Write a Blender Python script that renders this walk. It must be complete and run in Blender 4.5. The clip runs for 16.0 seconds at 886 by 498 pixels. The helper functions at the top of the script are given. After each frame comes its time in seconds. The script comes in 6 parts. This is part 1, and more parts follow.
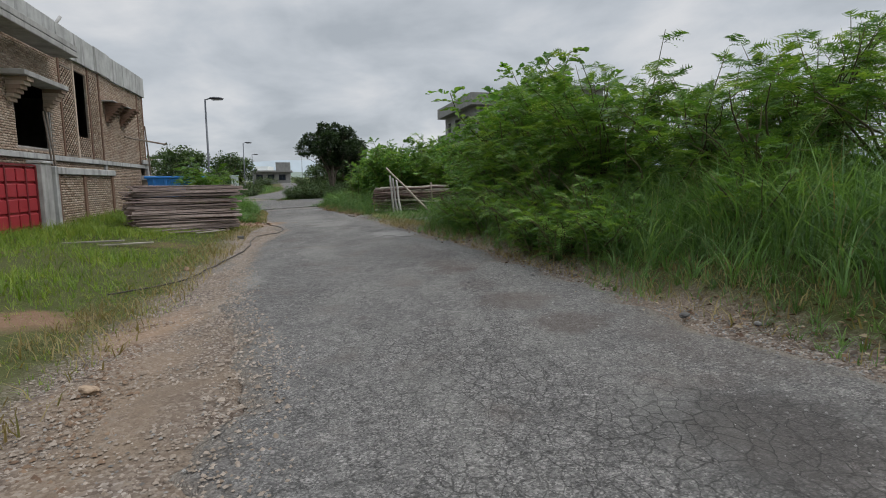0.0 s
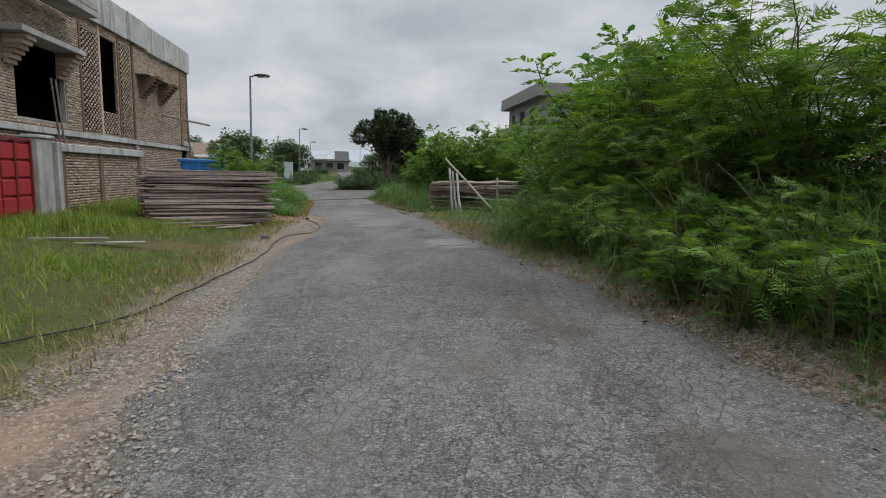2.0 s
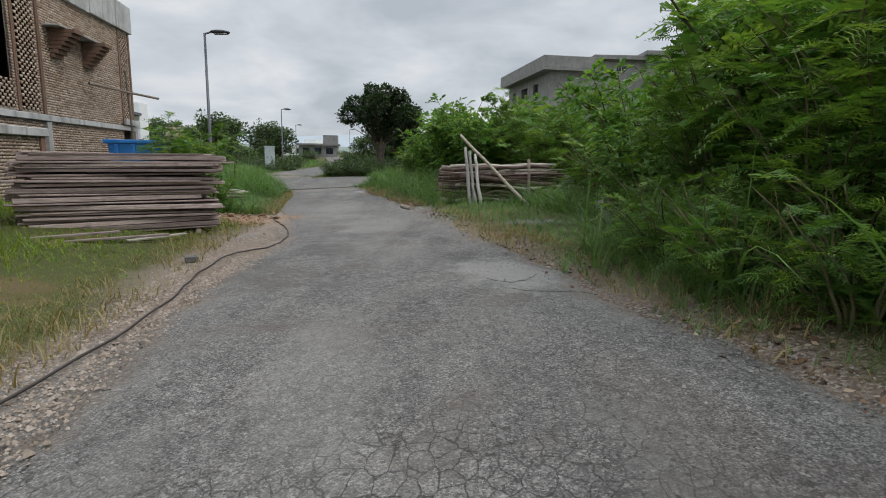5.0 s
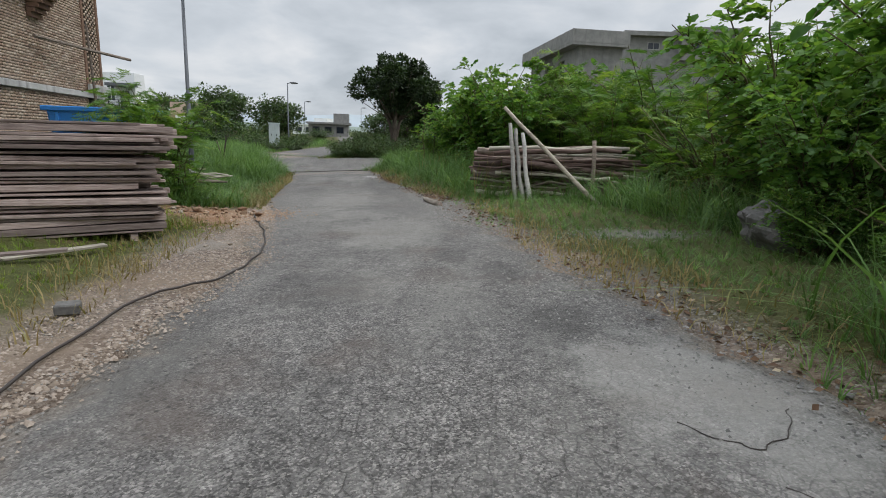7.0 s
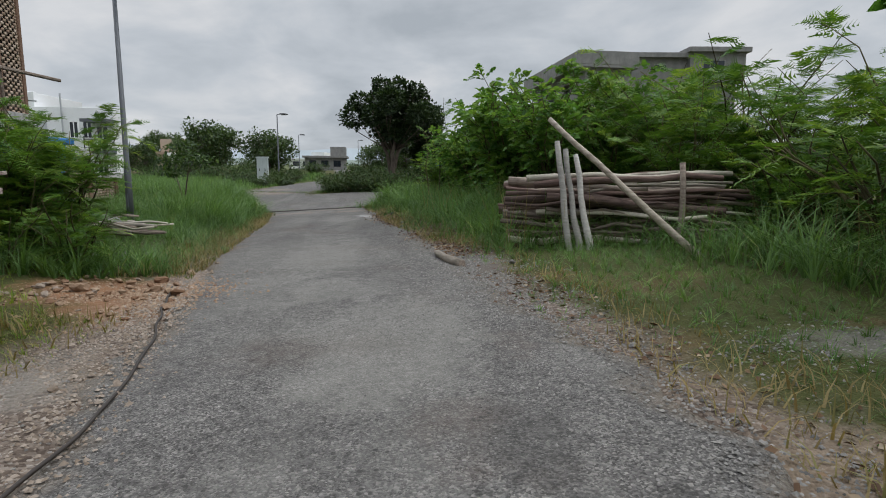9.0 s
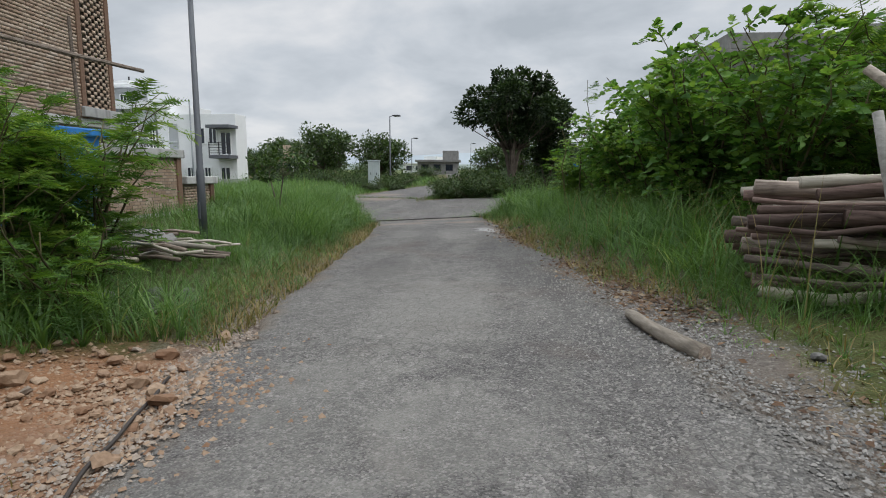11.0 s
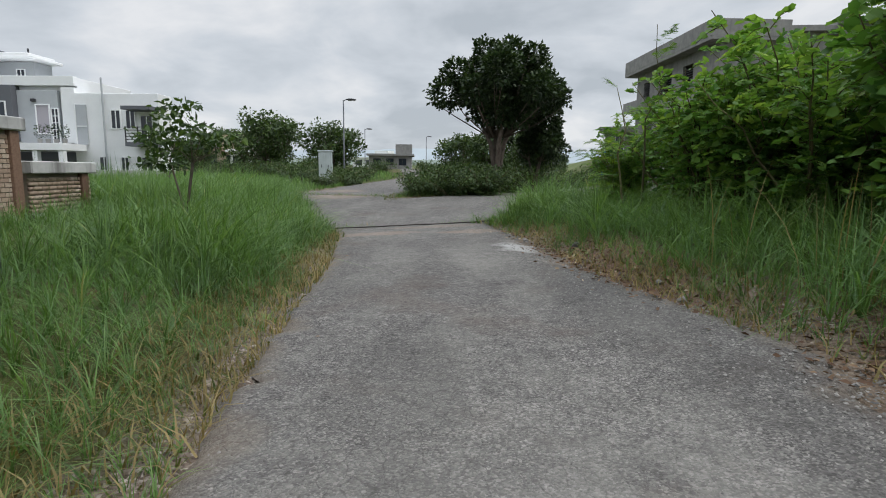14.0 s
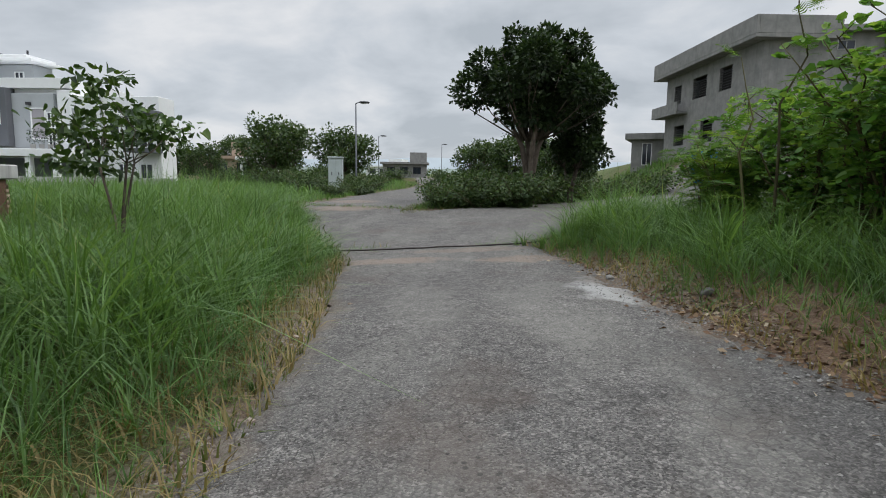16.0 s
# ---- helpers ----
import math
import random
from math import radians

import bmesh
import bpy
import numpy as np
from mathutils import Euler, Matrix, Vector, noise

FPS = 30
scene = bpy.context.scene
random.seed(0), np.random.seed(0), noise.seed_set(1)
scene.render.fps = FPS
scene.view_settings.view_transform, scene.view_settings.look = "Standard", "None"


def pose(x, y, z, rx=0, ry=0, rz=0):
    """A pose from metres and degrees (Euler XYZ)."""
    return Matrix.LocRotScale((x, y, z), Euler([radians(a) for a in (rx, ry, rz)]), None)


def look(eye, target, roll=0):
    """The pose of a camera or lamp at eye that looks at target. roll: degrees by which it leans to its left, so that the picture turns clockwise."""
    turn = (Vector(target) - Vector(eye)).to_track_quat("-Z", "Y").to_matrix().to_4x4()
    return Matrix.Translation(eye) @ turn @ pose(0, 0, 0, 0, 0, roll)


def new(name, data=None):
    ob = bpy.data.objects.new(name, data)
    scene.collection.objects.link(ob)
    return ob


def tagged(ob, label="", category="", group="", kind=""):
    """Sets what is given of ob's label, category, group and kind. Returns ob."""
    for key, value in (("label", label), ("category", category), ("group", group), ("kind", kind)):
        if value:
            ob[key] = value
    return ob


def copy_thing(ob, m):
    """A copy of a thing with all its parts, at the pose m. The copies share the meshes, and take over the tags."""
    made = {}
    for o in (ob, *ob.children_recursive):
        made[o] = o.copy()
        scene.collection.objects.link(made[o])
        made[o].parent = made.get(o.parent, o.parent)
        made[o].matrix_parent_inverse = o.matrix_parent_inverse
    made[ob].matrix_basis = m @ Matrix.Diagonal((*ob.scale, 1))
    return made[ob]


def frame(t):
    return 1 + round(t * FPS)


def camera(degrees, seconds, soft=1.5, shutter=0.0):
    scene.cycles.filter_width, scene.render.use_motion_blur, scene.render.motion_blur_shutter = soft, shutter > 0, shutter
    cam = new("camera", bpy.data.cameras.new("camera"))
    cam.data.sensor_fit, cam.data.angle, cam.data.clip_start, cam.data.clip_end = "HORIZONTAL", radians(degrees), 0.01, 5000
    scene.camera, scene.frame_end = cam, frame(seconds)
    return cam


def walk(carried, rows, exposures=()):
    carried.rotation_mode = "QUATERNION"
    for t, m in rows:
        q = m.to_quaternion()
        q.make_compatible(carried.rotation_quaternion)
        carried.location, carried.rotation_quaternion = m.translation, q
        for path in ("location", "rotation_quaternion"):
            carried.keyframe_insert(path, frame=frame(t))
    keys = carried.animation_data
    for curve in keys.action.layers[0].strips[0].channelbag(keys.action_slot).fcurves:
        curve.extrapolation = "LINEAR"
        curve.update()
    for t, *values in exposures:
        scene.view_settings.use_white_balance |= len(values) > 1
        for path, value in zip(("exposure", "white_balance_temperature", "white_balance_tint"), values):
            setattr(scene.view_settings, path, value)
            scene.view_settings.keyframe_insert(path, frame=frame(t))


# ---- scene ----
cam = camera(78.5, 16.0, 1.0)
METRES, EYE, TILT, LEAN, TURN = 31.2, 1.5, 0.0, 0.0, 0.0
ROWS = [
    (0.0, 0.0, 0.0, 0.0, -0.06, -7.14, 0.48),
    (0.5, -0.0015, 0.0295, 0.0002, -1.04, -6.55, -0.83),
    (1.0, -0.0026, 0.0592, 0.0, 0.5, -7.87, 2.13),
    (1.5, -0.0074, 0.0904, 0.0, 4.5, -8.16, -0.53),
    (2.0, -0.0145, 0.126, 0.0003, 5.97, -7.83, -1.65),
    (2.5, -0.0208, 0.1529, -0.0009, 7.44, -7.38, -0.85),
    (3.0, -0.0282, 0.1841, -0.0014, 4.6, -5.93, -2.16),
    (3.5, -0.0343, 0.2103, -0.0017, 5.47, -6.65, -0.67),
    (4.0, -0.0418, 0.2411, -0.0021, 4.73, -7.41, -1.25),
    (6.5, -0.0807, 0.3962, -0.0049, 6.21, -11.71, -0.87),
    (7.0, -0.0894, 0.4318, -0.0055, 6.24, -11.35, -1.9),
    (7.5, -0.0962, 0.4654, -0.0058, 6.19, -8.36, -0.19),
    (8.0, -0.102, 0.5023, -0.0069, 5.26, -8.6, -2.31),
    (8.5, -0.1082, 0.5354, -0.007, 5.31, -8.34, -0.96),
    (11.0, -0.1564, 0.6891, -0.0088, 17.56, -7.82, -0.14),
    (11.5, -0.1701, 0.7125, -0.0091, 24.07, -8.53, 0.35),
    (12.0, -0.1868, 0.74, -0.01, 23.12, -8.56, -4.16),
    (12.5, -0.2018, 0.7657, -0.011, 24.17, -8.95, 1.77),
    (13.0, -0.2179, 0.7943, -0.0126, 17.68, -9.2, -1.56),
    (13.5, -0.2303, 0.8215, -0.0135, 16.21, -9.24, 0.3),
    (14.0, -0.2427, 0.8505, -0.0142, 12.17, -8.23, -0.65),
    (14.5, -0.2519, 0.877, -0.0148, 10.43, -7.26, -0.82),
    (15.0, -0.2609, 0.9028, -0.0152, 10.65, -6.93, 1.25),
    (15.5, -0.2692, 0.9254, -0.0158, 11.79, -6.83, -0.04),
    (16.0, -0.2796, 0.9515, -0.0159, 13.56, -7.31, -0.77),
]
walk(cam, [(t, pose(0, 0, EYE, TILT, LEAN, TURN) @ pose(METRES * x, METRES * y, METRES * z, 90 + pitch, roll, yaw)) for t, x, y, z, yaw, pitch, roll in ROWS], exposures=[(0.0, -0.1), (3.5, 0.02), (7.0, 0.12), (8.5, -0.12), (11.0, 0.06), (13.0, 0.15), (16.0, 0.08)])

# ---- light ----
SUN_EL, SUN_AZ = 52.0, 95.0
world = bpy.data.worlds.new("overcast_sky")
scene.world = world
world.use_nodes = True


def link_chain(nt, *pairs):
    for a, b in pairs:
        nt.links.new(a, b)


def build_world():
    nt = world.node_tree
    nt.nodes.clear()
    n = nt.nodes.new
    out, bg = n("ShaderNodeOutputWorld"), n("ShaderNodeBackground")
    sky = n("ShaderNodeTexSky")
    sky.sky_type, sky.sun_disc = "NISHITA", False
    sky.sun_elevation, sky.sun_rotation = radians(SUN_EL), radians(SUN_AZ)
    tc, sep = n("ShaderNodeTexCoord"), n("ShaderNodeSeparateXYZ")
    # cloud deck: direction projected on a plane overhead
    add = n("ShaderNodeMath"); add.operation = "ADD"; add.inputs[1].default_value = 0.30
    mx = n("ShaderNodeMath"); mx.operation = "MAXIMUM"; mx.inputs[1].default_value = 0.03
    dv = n("ShaderNodeVectorMath"); dv.operation = "DIVIDE"
    cmb = n("ShaderNodeCombineXYZ")
    noi = n("ShaderNodeTexNoise"); noi.inputs["Scale"].default_value = 1.8
    noi.inputs["Detail"].default_value = 7; noi.inputs["Roughness"].default_value = 0.52
    noi.inputs["Distortion"].default_value = 0.25
    ramp = n("ShaderNodeValToRGB")
    ramp.color_ramp.elements[0].position, ramp.color_ramp.elements[0].color = 0.36, (0.445, 0.487, 0.535, 1)
    ramp.color_ramp.elements[1].position, ramp.color_ramp.elements[1].color = 0.64, (0.75, 0.765, 0.79, 1)
    e = ramp.color_ramp.elements.new(0.5); e.color = (0.58, 0.62, 0.67, 1)
    # overcast skies are brighter overhead than near the horizon
    up = n("ShaderNodeMapRange"); up.inputs[1].default_value, up.inputs[2].default_value = 0.38, 0.95
    up.inputs[3].default_value, up.inputs[4].default_value = 1.0, 3.5
    up.interpolation_type = "SMOOTHSTEP"
    mul = n("ShaderNodeVectorMath"); mul.operation = "SCALE"
    skym = n("ShaderNodeVectorMath"); skym.operation = "SCALE"; skym.inputs[3].default_value = 0.07
    mix = n("ShaderNodeMix"); mix.data_type = "RGBA"; mix.inputs[0].default_value = 0.93
    link_chain(nt, (tc.outputs["Generated"], sep.inputs[0]), (sep.outputs[2], add.inputs[0]), (add.outputs[0], mx.inputs[0]),
               (mx.outputs[0], cmb.inputs[0]), (mx.outputs[0], cmb.inputs[1]), (mx.outputs[0], cmb.inputs[2]),
               (tc.outputs["Generated"], dv.inputs[0]), (cmb.outputs[0], dv.inputs[1]), (dv.outputs[0], noi.inputs["Vector"]),
               (noi.outputs[0], ramp.inputs[0]), (sep.outputs[2], up.inputs[0]), (ramp.outputs[0], mul.inputs[0]),
               (up.outputs[0], mul.inputs[3]), (sky.outputs[0], skym.inputs[0]), (skym.outputs[0], mix.inputs[6]),
               (mul.outputs[0], mix.inputs[7]), (mix.outputs[2], bg.inputs[0]), (bg.outputs[0], out.inputs[0]))
    bg.inputs[1].default_value = 1.0


build_world()
sun = new("sun", bpy.data.lights.new("sun", "SUN"))
sun.data.energy, sun.data.angle, sun.data.color = 1.2, radians(16), (1.0, 0.96, 0.9)
sun.matrix_world = look((60 * math.sin(radians(SUN_AZ)), 60 * math.cos(radians(SUN_AZ)), 60 * math.tan(radians(SUN_EL))), (0, 0, 0))

# ---- materials ----


class Mat:
    """A node material under construction: short helpers to wire textures."""

    def __init__(self, name, rough=0.8, metal=0.0, spec=0.3):
        self.m = bpy.data.materials.new(name)
        self.m.use_nodes = True
        self.nt = self.m.node_tree
        self.b = self.nt.nodes["Principled BSDF"]
        self.b.inputs["Roughness"].default_value = rough
        self.b.inputs["Metallic"].default_value = metal
        self.b.inputs["Specular IOR Level"].default_value = spec
        self._co = None

    def n(self, kind, **sets):
        node = self.nt.nodes.new("ShaderNode" + kind)
        for k, v in sets.items():
            node.inputs[k].default_value = v
        return node

    def l(self, a, b):
        self.nt.links.new(a, b)

    def co(self):
        if self._co is None:
            self._co = self.n("NewGeometry").outputs["Position"]
        return self._co

    def local(self):
        return self.n("TexCoord").outputs["Object"]

    def scaled(self, src, sx, sy, sz):
        m = self.n("Mapping")
        m.inputs["Scale"].default_value = (sx, sy, sz)
        self.l(src, m.inputs["Vector"])
        return m.outputs[0]

    def noise(self, scale, detail=4, rough=0.55, src=None):
        x = self.n("TexNoise", Scale=scale, Detail=detail, Roughness=rough)
        self.l(src or self.co(), x.inputs["Vector"])
        return x.outputs[0]

    def voronoi(self, scale, feature="F1", src=None, out="Distance", rnd=1.0):
        x = self.n("TexVoronoi", Scale=scale, Randomness=rnd)
        x.feature = feature
        self.l(src or self.co(), x.inputs["Vector"])
        return x.outputs[out]

    def ramp(self, src, *stops):
        r = self.n("ValToRGB")
        cr = r.color_ramp
        while len(cr.elements) < len(stops):
            cr.elements.new(0.5)
        for e, (p, c) in zip(cr.elements, stops):
            e.position, e.color = p, ((c, c, c, 1) if isinstance(c, (int, float)) else (*c, 1))
        self.l(src, r.inputs[0])
        return r.outputs[0]

    def mix(self, fac, a, b, mode="MIX"):
        x = self.n("Mix")
        x.data_type, x.blend_type = "RGBA", mode
        for i, v in ((0, fac), (6, a), (7, b)):
            sock = x.inputs[i]
            if isinstance(v, (int, float)):
                sock.default_value = v if i == 0 else (v, v, v, 1)
            elif isinstance(v, tuple):
                sock.default_value = (*v, 1)
            else:
                self.l(v, sock)
        return x.outputs[2]

    def math(self, op, a, b=0.0):
        x = self.n("Math")
        x.operation = op
        for sock, v in ((x.inputs[0], a), (x.inputs[1], b)):
            if isinstance(v, (int, float)):
                sock.default_value = v
            else:
                self.l(v, sock)
        return x.outputs[0]

    def attr(self, name):
        a = self.n("Attribute")
        a.attribute_name = name
        return a.outputs["Fac"]

    def island(self):
        return self.n("NewGeometry").outputs["Random Per Island"]

    def objrand(self):
        return self.n("ObjectInfo").outputs["Random"]

    def colour(self, src):
        if isinstance(src, tuple):
            self.b.inputs["Base Color"].default_value = (*src, 1)
        else:
            self.l(src, self.b.inputs["Base Color"])
        return self

    def bump(self, height, strength=0.5, dist=0.02):
        x = self.n("Bump", Strength=strength, Distance=dist)
        self.l(height, x.inputs["Height"])
        self.l(x.outputs[0], self.b.inputs["Normal"])
        return self

    def rough(self, src):
        self.l(src, self.b.inputs["Roughness"])
        return self


TAN = (0.265, 0.198, 0.152)
PALE, BROWN, DARK_ = (0.255, 0.245, 0.222), (0.066, 0.048, 0.039), (0.042, 0.040, 0.038)
BLOTCHES = ((-5.0, 27.4, 0.6, 3.0, DARK_, 0.4), (-7.1, 32.3, 0.7, 3.4, DARK_, 0.4), (-0.3, 11.5, 0.5, 3.0, BROWN, 0.35), (2.4, 4.8, 0.6, 1.6, BROWN, 0.45), (-7.4, 27.6, 1.8, 3.6, PALE, 0.35), (-1.55, 16.7, 0.75, 1.2, (0.31, 0.30, 0.28), 0.7), (-8.12, 36.5, 0.6, 1.0, (0.46, 0.455, 0.44), 0.95), (-4.6, 22.3, 1.0, 1.9, PALE, 0.6), (-4.2, 18.9, 0.5, 0.9, PALE, 0.35), (-7.5, 21.3, 0.7, 0.7, PALE, 0.6),
            (-3.6, 9.4, 0.5, 0.9, PALE, 0.6), (-4.6, 11.5, 0.5, 1.0, PALE, 0.5), (-0.9, 16.0, 0.6, 1.4, PALE, 0.3), (-6.8, 27.2, 0.8, 2.2, PALE, 0.45), (-6.6, 24.5, 0.7, 1.3, PALE, 0.35),
            (0.93, 6.8, 0.55, 0.6, BROWN, 0.7), (1.35, 5.7, 0.6, 0.5, BROWN, 0.75), (2.1, 2.9, 0.6, 0.9, BROWN, 0.6), (0.2, 9.4, 0.45, 0.45, BROWN, 0.75), (-0.1, 10.2, 0.4, 0.5, BROWN, 0.5), (0.5, 8.0, 0.35, 0.5, BROWN, 0.4),
            (-4.65, 18.7, 0.6, 1.0, DARK_, 0.55), (-5.2, 17.0, 0.4, 1.4, DARK_, 0.5), (-2.25, 17.9, 0.35, 0.45, DARK_, 0.7), (-11.8, 38.9, 1.2, 0.45, TAN, 0.8), (-9.4, 39.2, 1.2, 0.5, TAN, 0.8), (-10.7, 40.4, 1.6, 0.4, TAN, 0.55), (-16.4, 47.2, 1.6, 0.8, TAN, 0.8), (-17.7, 51.0, 1.2, 1.8, TAN, 0.8), (-3.4, 20.5, 0.35, 0.55, DARK_, 0.6), (-2.7, 19.6, 0.35, 0.6, DARK_, 0.6), (-3.45, 19.4, 0.4, 0.5, BROWN, 0.45), (-5.75, 24.4, 0.6, 1.0, PALE, 0.5), (1.95, 3.1, 0.95, 0.9, DARK_, 0.8), (-8.9, 35.0, 0.5, 1.2, PALE, 0.4), (-10.4, 35.6, 0.5, 1.4, PALE, 0.35), (-8.6, 30.0, 0.5, 1.6, DARK_, 0.35), (-3.0, 13.0, 0.6, 1.8, PALE, 0.4), (-1.2, 12.4, 0.6, 1.5, DARK_, 0.35), (-6.0, 29.4, 0.6, 1.6, DARK_, 0.4), (-9.3, 33.2, 0.4, 0.6, BROWN, 0.4))


def asphalt():
    m = Mat("weathered_asphalt", 0.9, 0, 0.25)
    d = m.attr("edge")                      # metres from the ragged edge of the surfacing
    chips = m.voronoi(88, out="Color")
    chip_d = m.voronoi(88)
    sep = m.n("SeparateColor"); m.l(chips, sep.inputs[0])
    agg = m.ramp(sep.outputs[0], (0.0, (0.050, 0.046, 0.044)), (0.5, (0.115, 0.109, 0.103)), (0.84, (0.18, 0.171, 0.161)), (1.0, (0.26, 0.245, 0.225)))
    big = m.noise(0.5, 5, 0.62)
    base = m.mix(m.ramp(big, (0.38, 0.0), (0.62, 1.0)), m.mix(0.3, agg, (0.075, 0.071, 0.069)), agg)
    # larger stones worn bare
    stone = m.voronoi(33, out="Color")
    ssep = m.n("SeparateColor"); m.l(stone, ssep.inputs[0])
    bare = m.math("MULTIPLY", m.ramp(ssep.outputs[0], (0.80, 0.0), (0.84, 0.5)), m.ramp(m.voronoi(33), (0.35, 1.0), (0.5, 0.0)))
    base = m.mix(bare, base, m.ramp(ssep.outputs[1], (0.0, (0.10, 0.092, 0.09)), (0.6, (0.23, 0.208, 0.2)), (1.0, (0.36, 0.335, 0.315))))
    for sc_, lo_, hi_ in ((2.7, 0.86, 1.16), (11.0, 0.74, 1.28)):
        base = m.mix(1.0, base, m.ramp(m.noise(sc_, 5, 0.68), (0.34, lo_), (0.66, hi_)), "MULTIPLY")
    # dark pits where stones have broken out
    psep = m.n("SeparateColor"); m.l(m.voronoi(24, out="Color"), psep.inputs[0])
    pit = m.math("MULTIPLY", m.ramp(psep.outputs[2], (0.10, 0.75), (0.13, 0.0)), m.ramp(m.voronoi(24), (0.28, 1.0), (0.42, 0.0)))
    # dusty tyre tracks and pale worn patches
    pale = m.ramp(m.noise(1.3, 6, 0.65, m.scaled(m.co(), 1.0, 0.35, 1.0)), (0.46, 0.0), (0.68, 0.5))
    base = m.mix(pale, base, m.mix(m.noise(30, 3), (0.15, 0.145, 0.132), (0.24, 0.23, 0.21)))
    stain = m.ramp(m.noise(0.8, 4, 0.6), (0.55, 0.0), (0.68, 0.42))
    base = m.mix(stain, base, (0.098, 0.076, 0.064))
    base = m.mix(pit, base, (0.045, 0.042, 0.04))
    # spills and worn blotches at their places on the lane
    wob = m.math("MULTIPLY", m.math("SUBTRACT", m.noise(2.6, 5, 0.7), 0.5), 1.7)
    for px_, py_, rx_, ry_, col_, amt_ in BLOTCHES:
        mp = m.n("Mapping"); mp.vector_type = "TEXTURE"
        mp.inputs["Location"].default_value, mp.inputs["Scale"].default_value = (px_, py_, 0), (rx_, ry_, 1000)
        mp.inputs["Rotation"].default_value = (0, 0, radians(16))
        m.l(m.co(), mp.inputs["Vector"])
        ln = m.n("VectorMath"); ln.operation = "LENGTH"; m.l(mp.outputs[0], ln.inputs[0])
        base = m.mix(m.ramp(m.math("ADD", ln.outputs["Value"], wob), (0.55, amt_), (1.15, 0.0)), base, m.mix(0.35, col_, base))
    # gravel and soil washed over the margins
    near = m.math("ADD", d, m.math("MULTIPLY", m.math("SUBTRACT", m.noise(1.6, 5, 0.65), 0.5), 0.8))
    soil = m.mix(m.ramp(sep.outputs[1], (0.2, 0.0), (0.8, 1.0)), (0.13, 0.098, 0.072), (0.205, 0.18, 0.15))
    base = m.mix(m.ramp(near, (0.0, 0.85), (0.32, 0.0)), base, soil)
    # crazed cracking, strongest in patches
    warp = m.n("VectorMath"); warp.operation = "ADD"
    nz = m.n("TexNoise", Scale=5.0, Detail=3.0); m.l(m.co(), nz.inputs["Vector"])
    sc = m.n("VectorMath"); sc.operation = "SCALE"; sc.inputs[3].default_value = 0.11
    m.l(nz.outputs["Color"], sc.inputs[0]); m.l(m.co(), warp.inputs[0]); m.l(sc.outputs[0], warp.inputs[1])
    c1 = m.voronoi(8.5, "DISTANCE_TO_EDGE", m.scaled(warp.outputs[0], 1.0, 0.62, 1.0))
    c2 = m.voronoi(2.0, "DISTANCE_TO_EDGE", m.scaled(warp.outputs[0], 1.0, 0.5, 1.0))
    patch = m.ramp(m.noise(0.34, 3, 0.5), (0.40, 0.2), (0.58, 0.85))
    crack = m.math("MAXIMUM", m.ramp(c1, (0.012, 1.0), (0.04, 0.0)), m.math("MULTIPLY", m.ramp(c2, (0.006, 1.0), (0.018, 0.0)), 0.45))
    sxyz = m.n("SeparateXYZ"); m.l(m.co(), sxyz.inputs[0])
    run = m.ramp(m.math("DIVIDE", sxyz.outputs[1], 40.0), (0.28, 1.0), (0.46, 0.45))
    crack = m.math("MULTIPLY", m.math("MULTIPLY", crack, patch), run)
    m.colour(m.mix(m.math("MULTIPLY", crack, 0.82), base, (0.03, 0.028, 0.026)))
    h = m.math("SUBTRACT", m.math("MULTIPLY", chip_d, -0.55), m.math("MULTIPLY", crack, 1.2))
    h = m.math("ADD", h, m.math("MULTIPLY", m.noise(13, 5, 0.7), 1.3))
    return m.bump(h, 0.7, 0.016).m


SOIL_PATCHES = ((-8.6, 24.35, 1.5, 1.2, (0.25, 0.115, 0.052), 0.97), (-7.9, 23.5, 0.7, 0.8, (0.23, 0.12, 0.065), 0.9), (-4.1, 26.2, 0.7, 2.2, (0.10, 0.095, 0.088), 0.9), (-1.7, 18.9, 0.9, 2.0, (0.15, 0.142, 0.13), 0.85), (-1.9, 20.2, 0.8, 0.7, (0.25, 0.19, 0.135), 0.85), (-0.6, 22.0, 0.9, 0.5, (0.19, 0.183, 0.17), 0.7), (-5.3, 6.8, 0.9, 0.7, (0.21, 0.11, 0.065), 0.9), (-2.9, 4.6, 0.5, 1.6, (0.23, 0.168, 0.118), 0.75), (-2.3, 3.0, 0.35, 1.2, (0.215, 0.158, 0.11), 0.65), (-3.6, 6.6, 0.5, 1.3, (0.30, 0.20, 0.13), 0.8), (-3.0, 8.2, 0.5, 1.2, (0.28, 0.24, 0.19), 0.7), (-1.9, 1.9, 0.4, 0.8, (0.215, 0.158, 0.11), 0.55),
                (-7.5, 21.3, 0.9, 0.9, (0.24, 0.225, 0.20), 0.8), (-4.9, 12.5, 0.7, 3.0, (0.15, 0.142, 0.13), 0.8), (-6.6, 17.5, 0.7, 2.2, (0.18, 0.145, 0.115), 0.7), (-6.6, 33.5, 0.9, 4.5, (0.12, 0.068, 0.04), 0.9), (-4.9, 30.4, 0.6, 2.0, (0.13, 0.078, 0.05), 0.8))


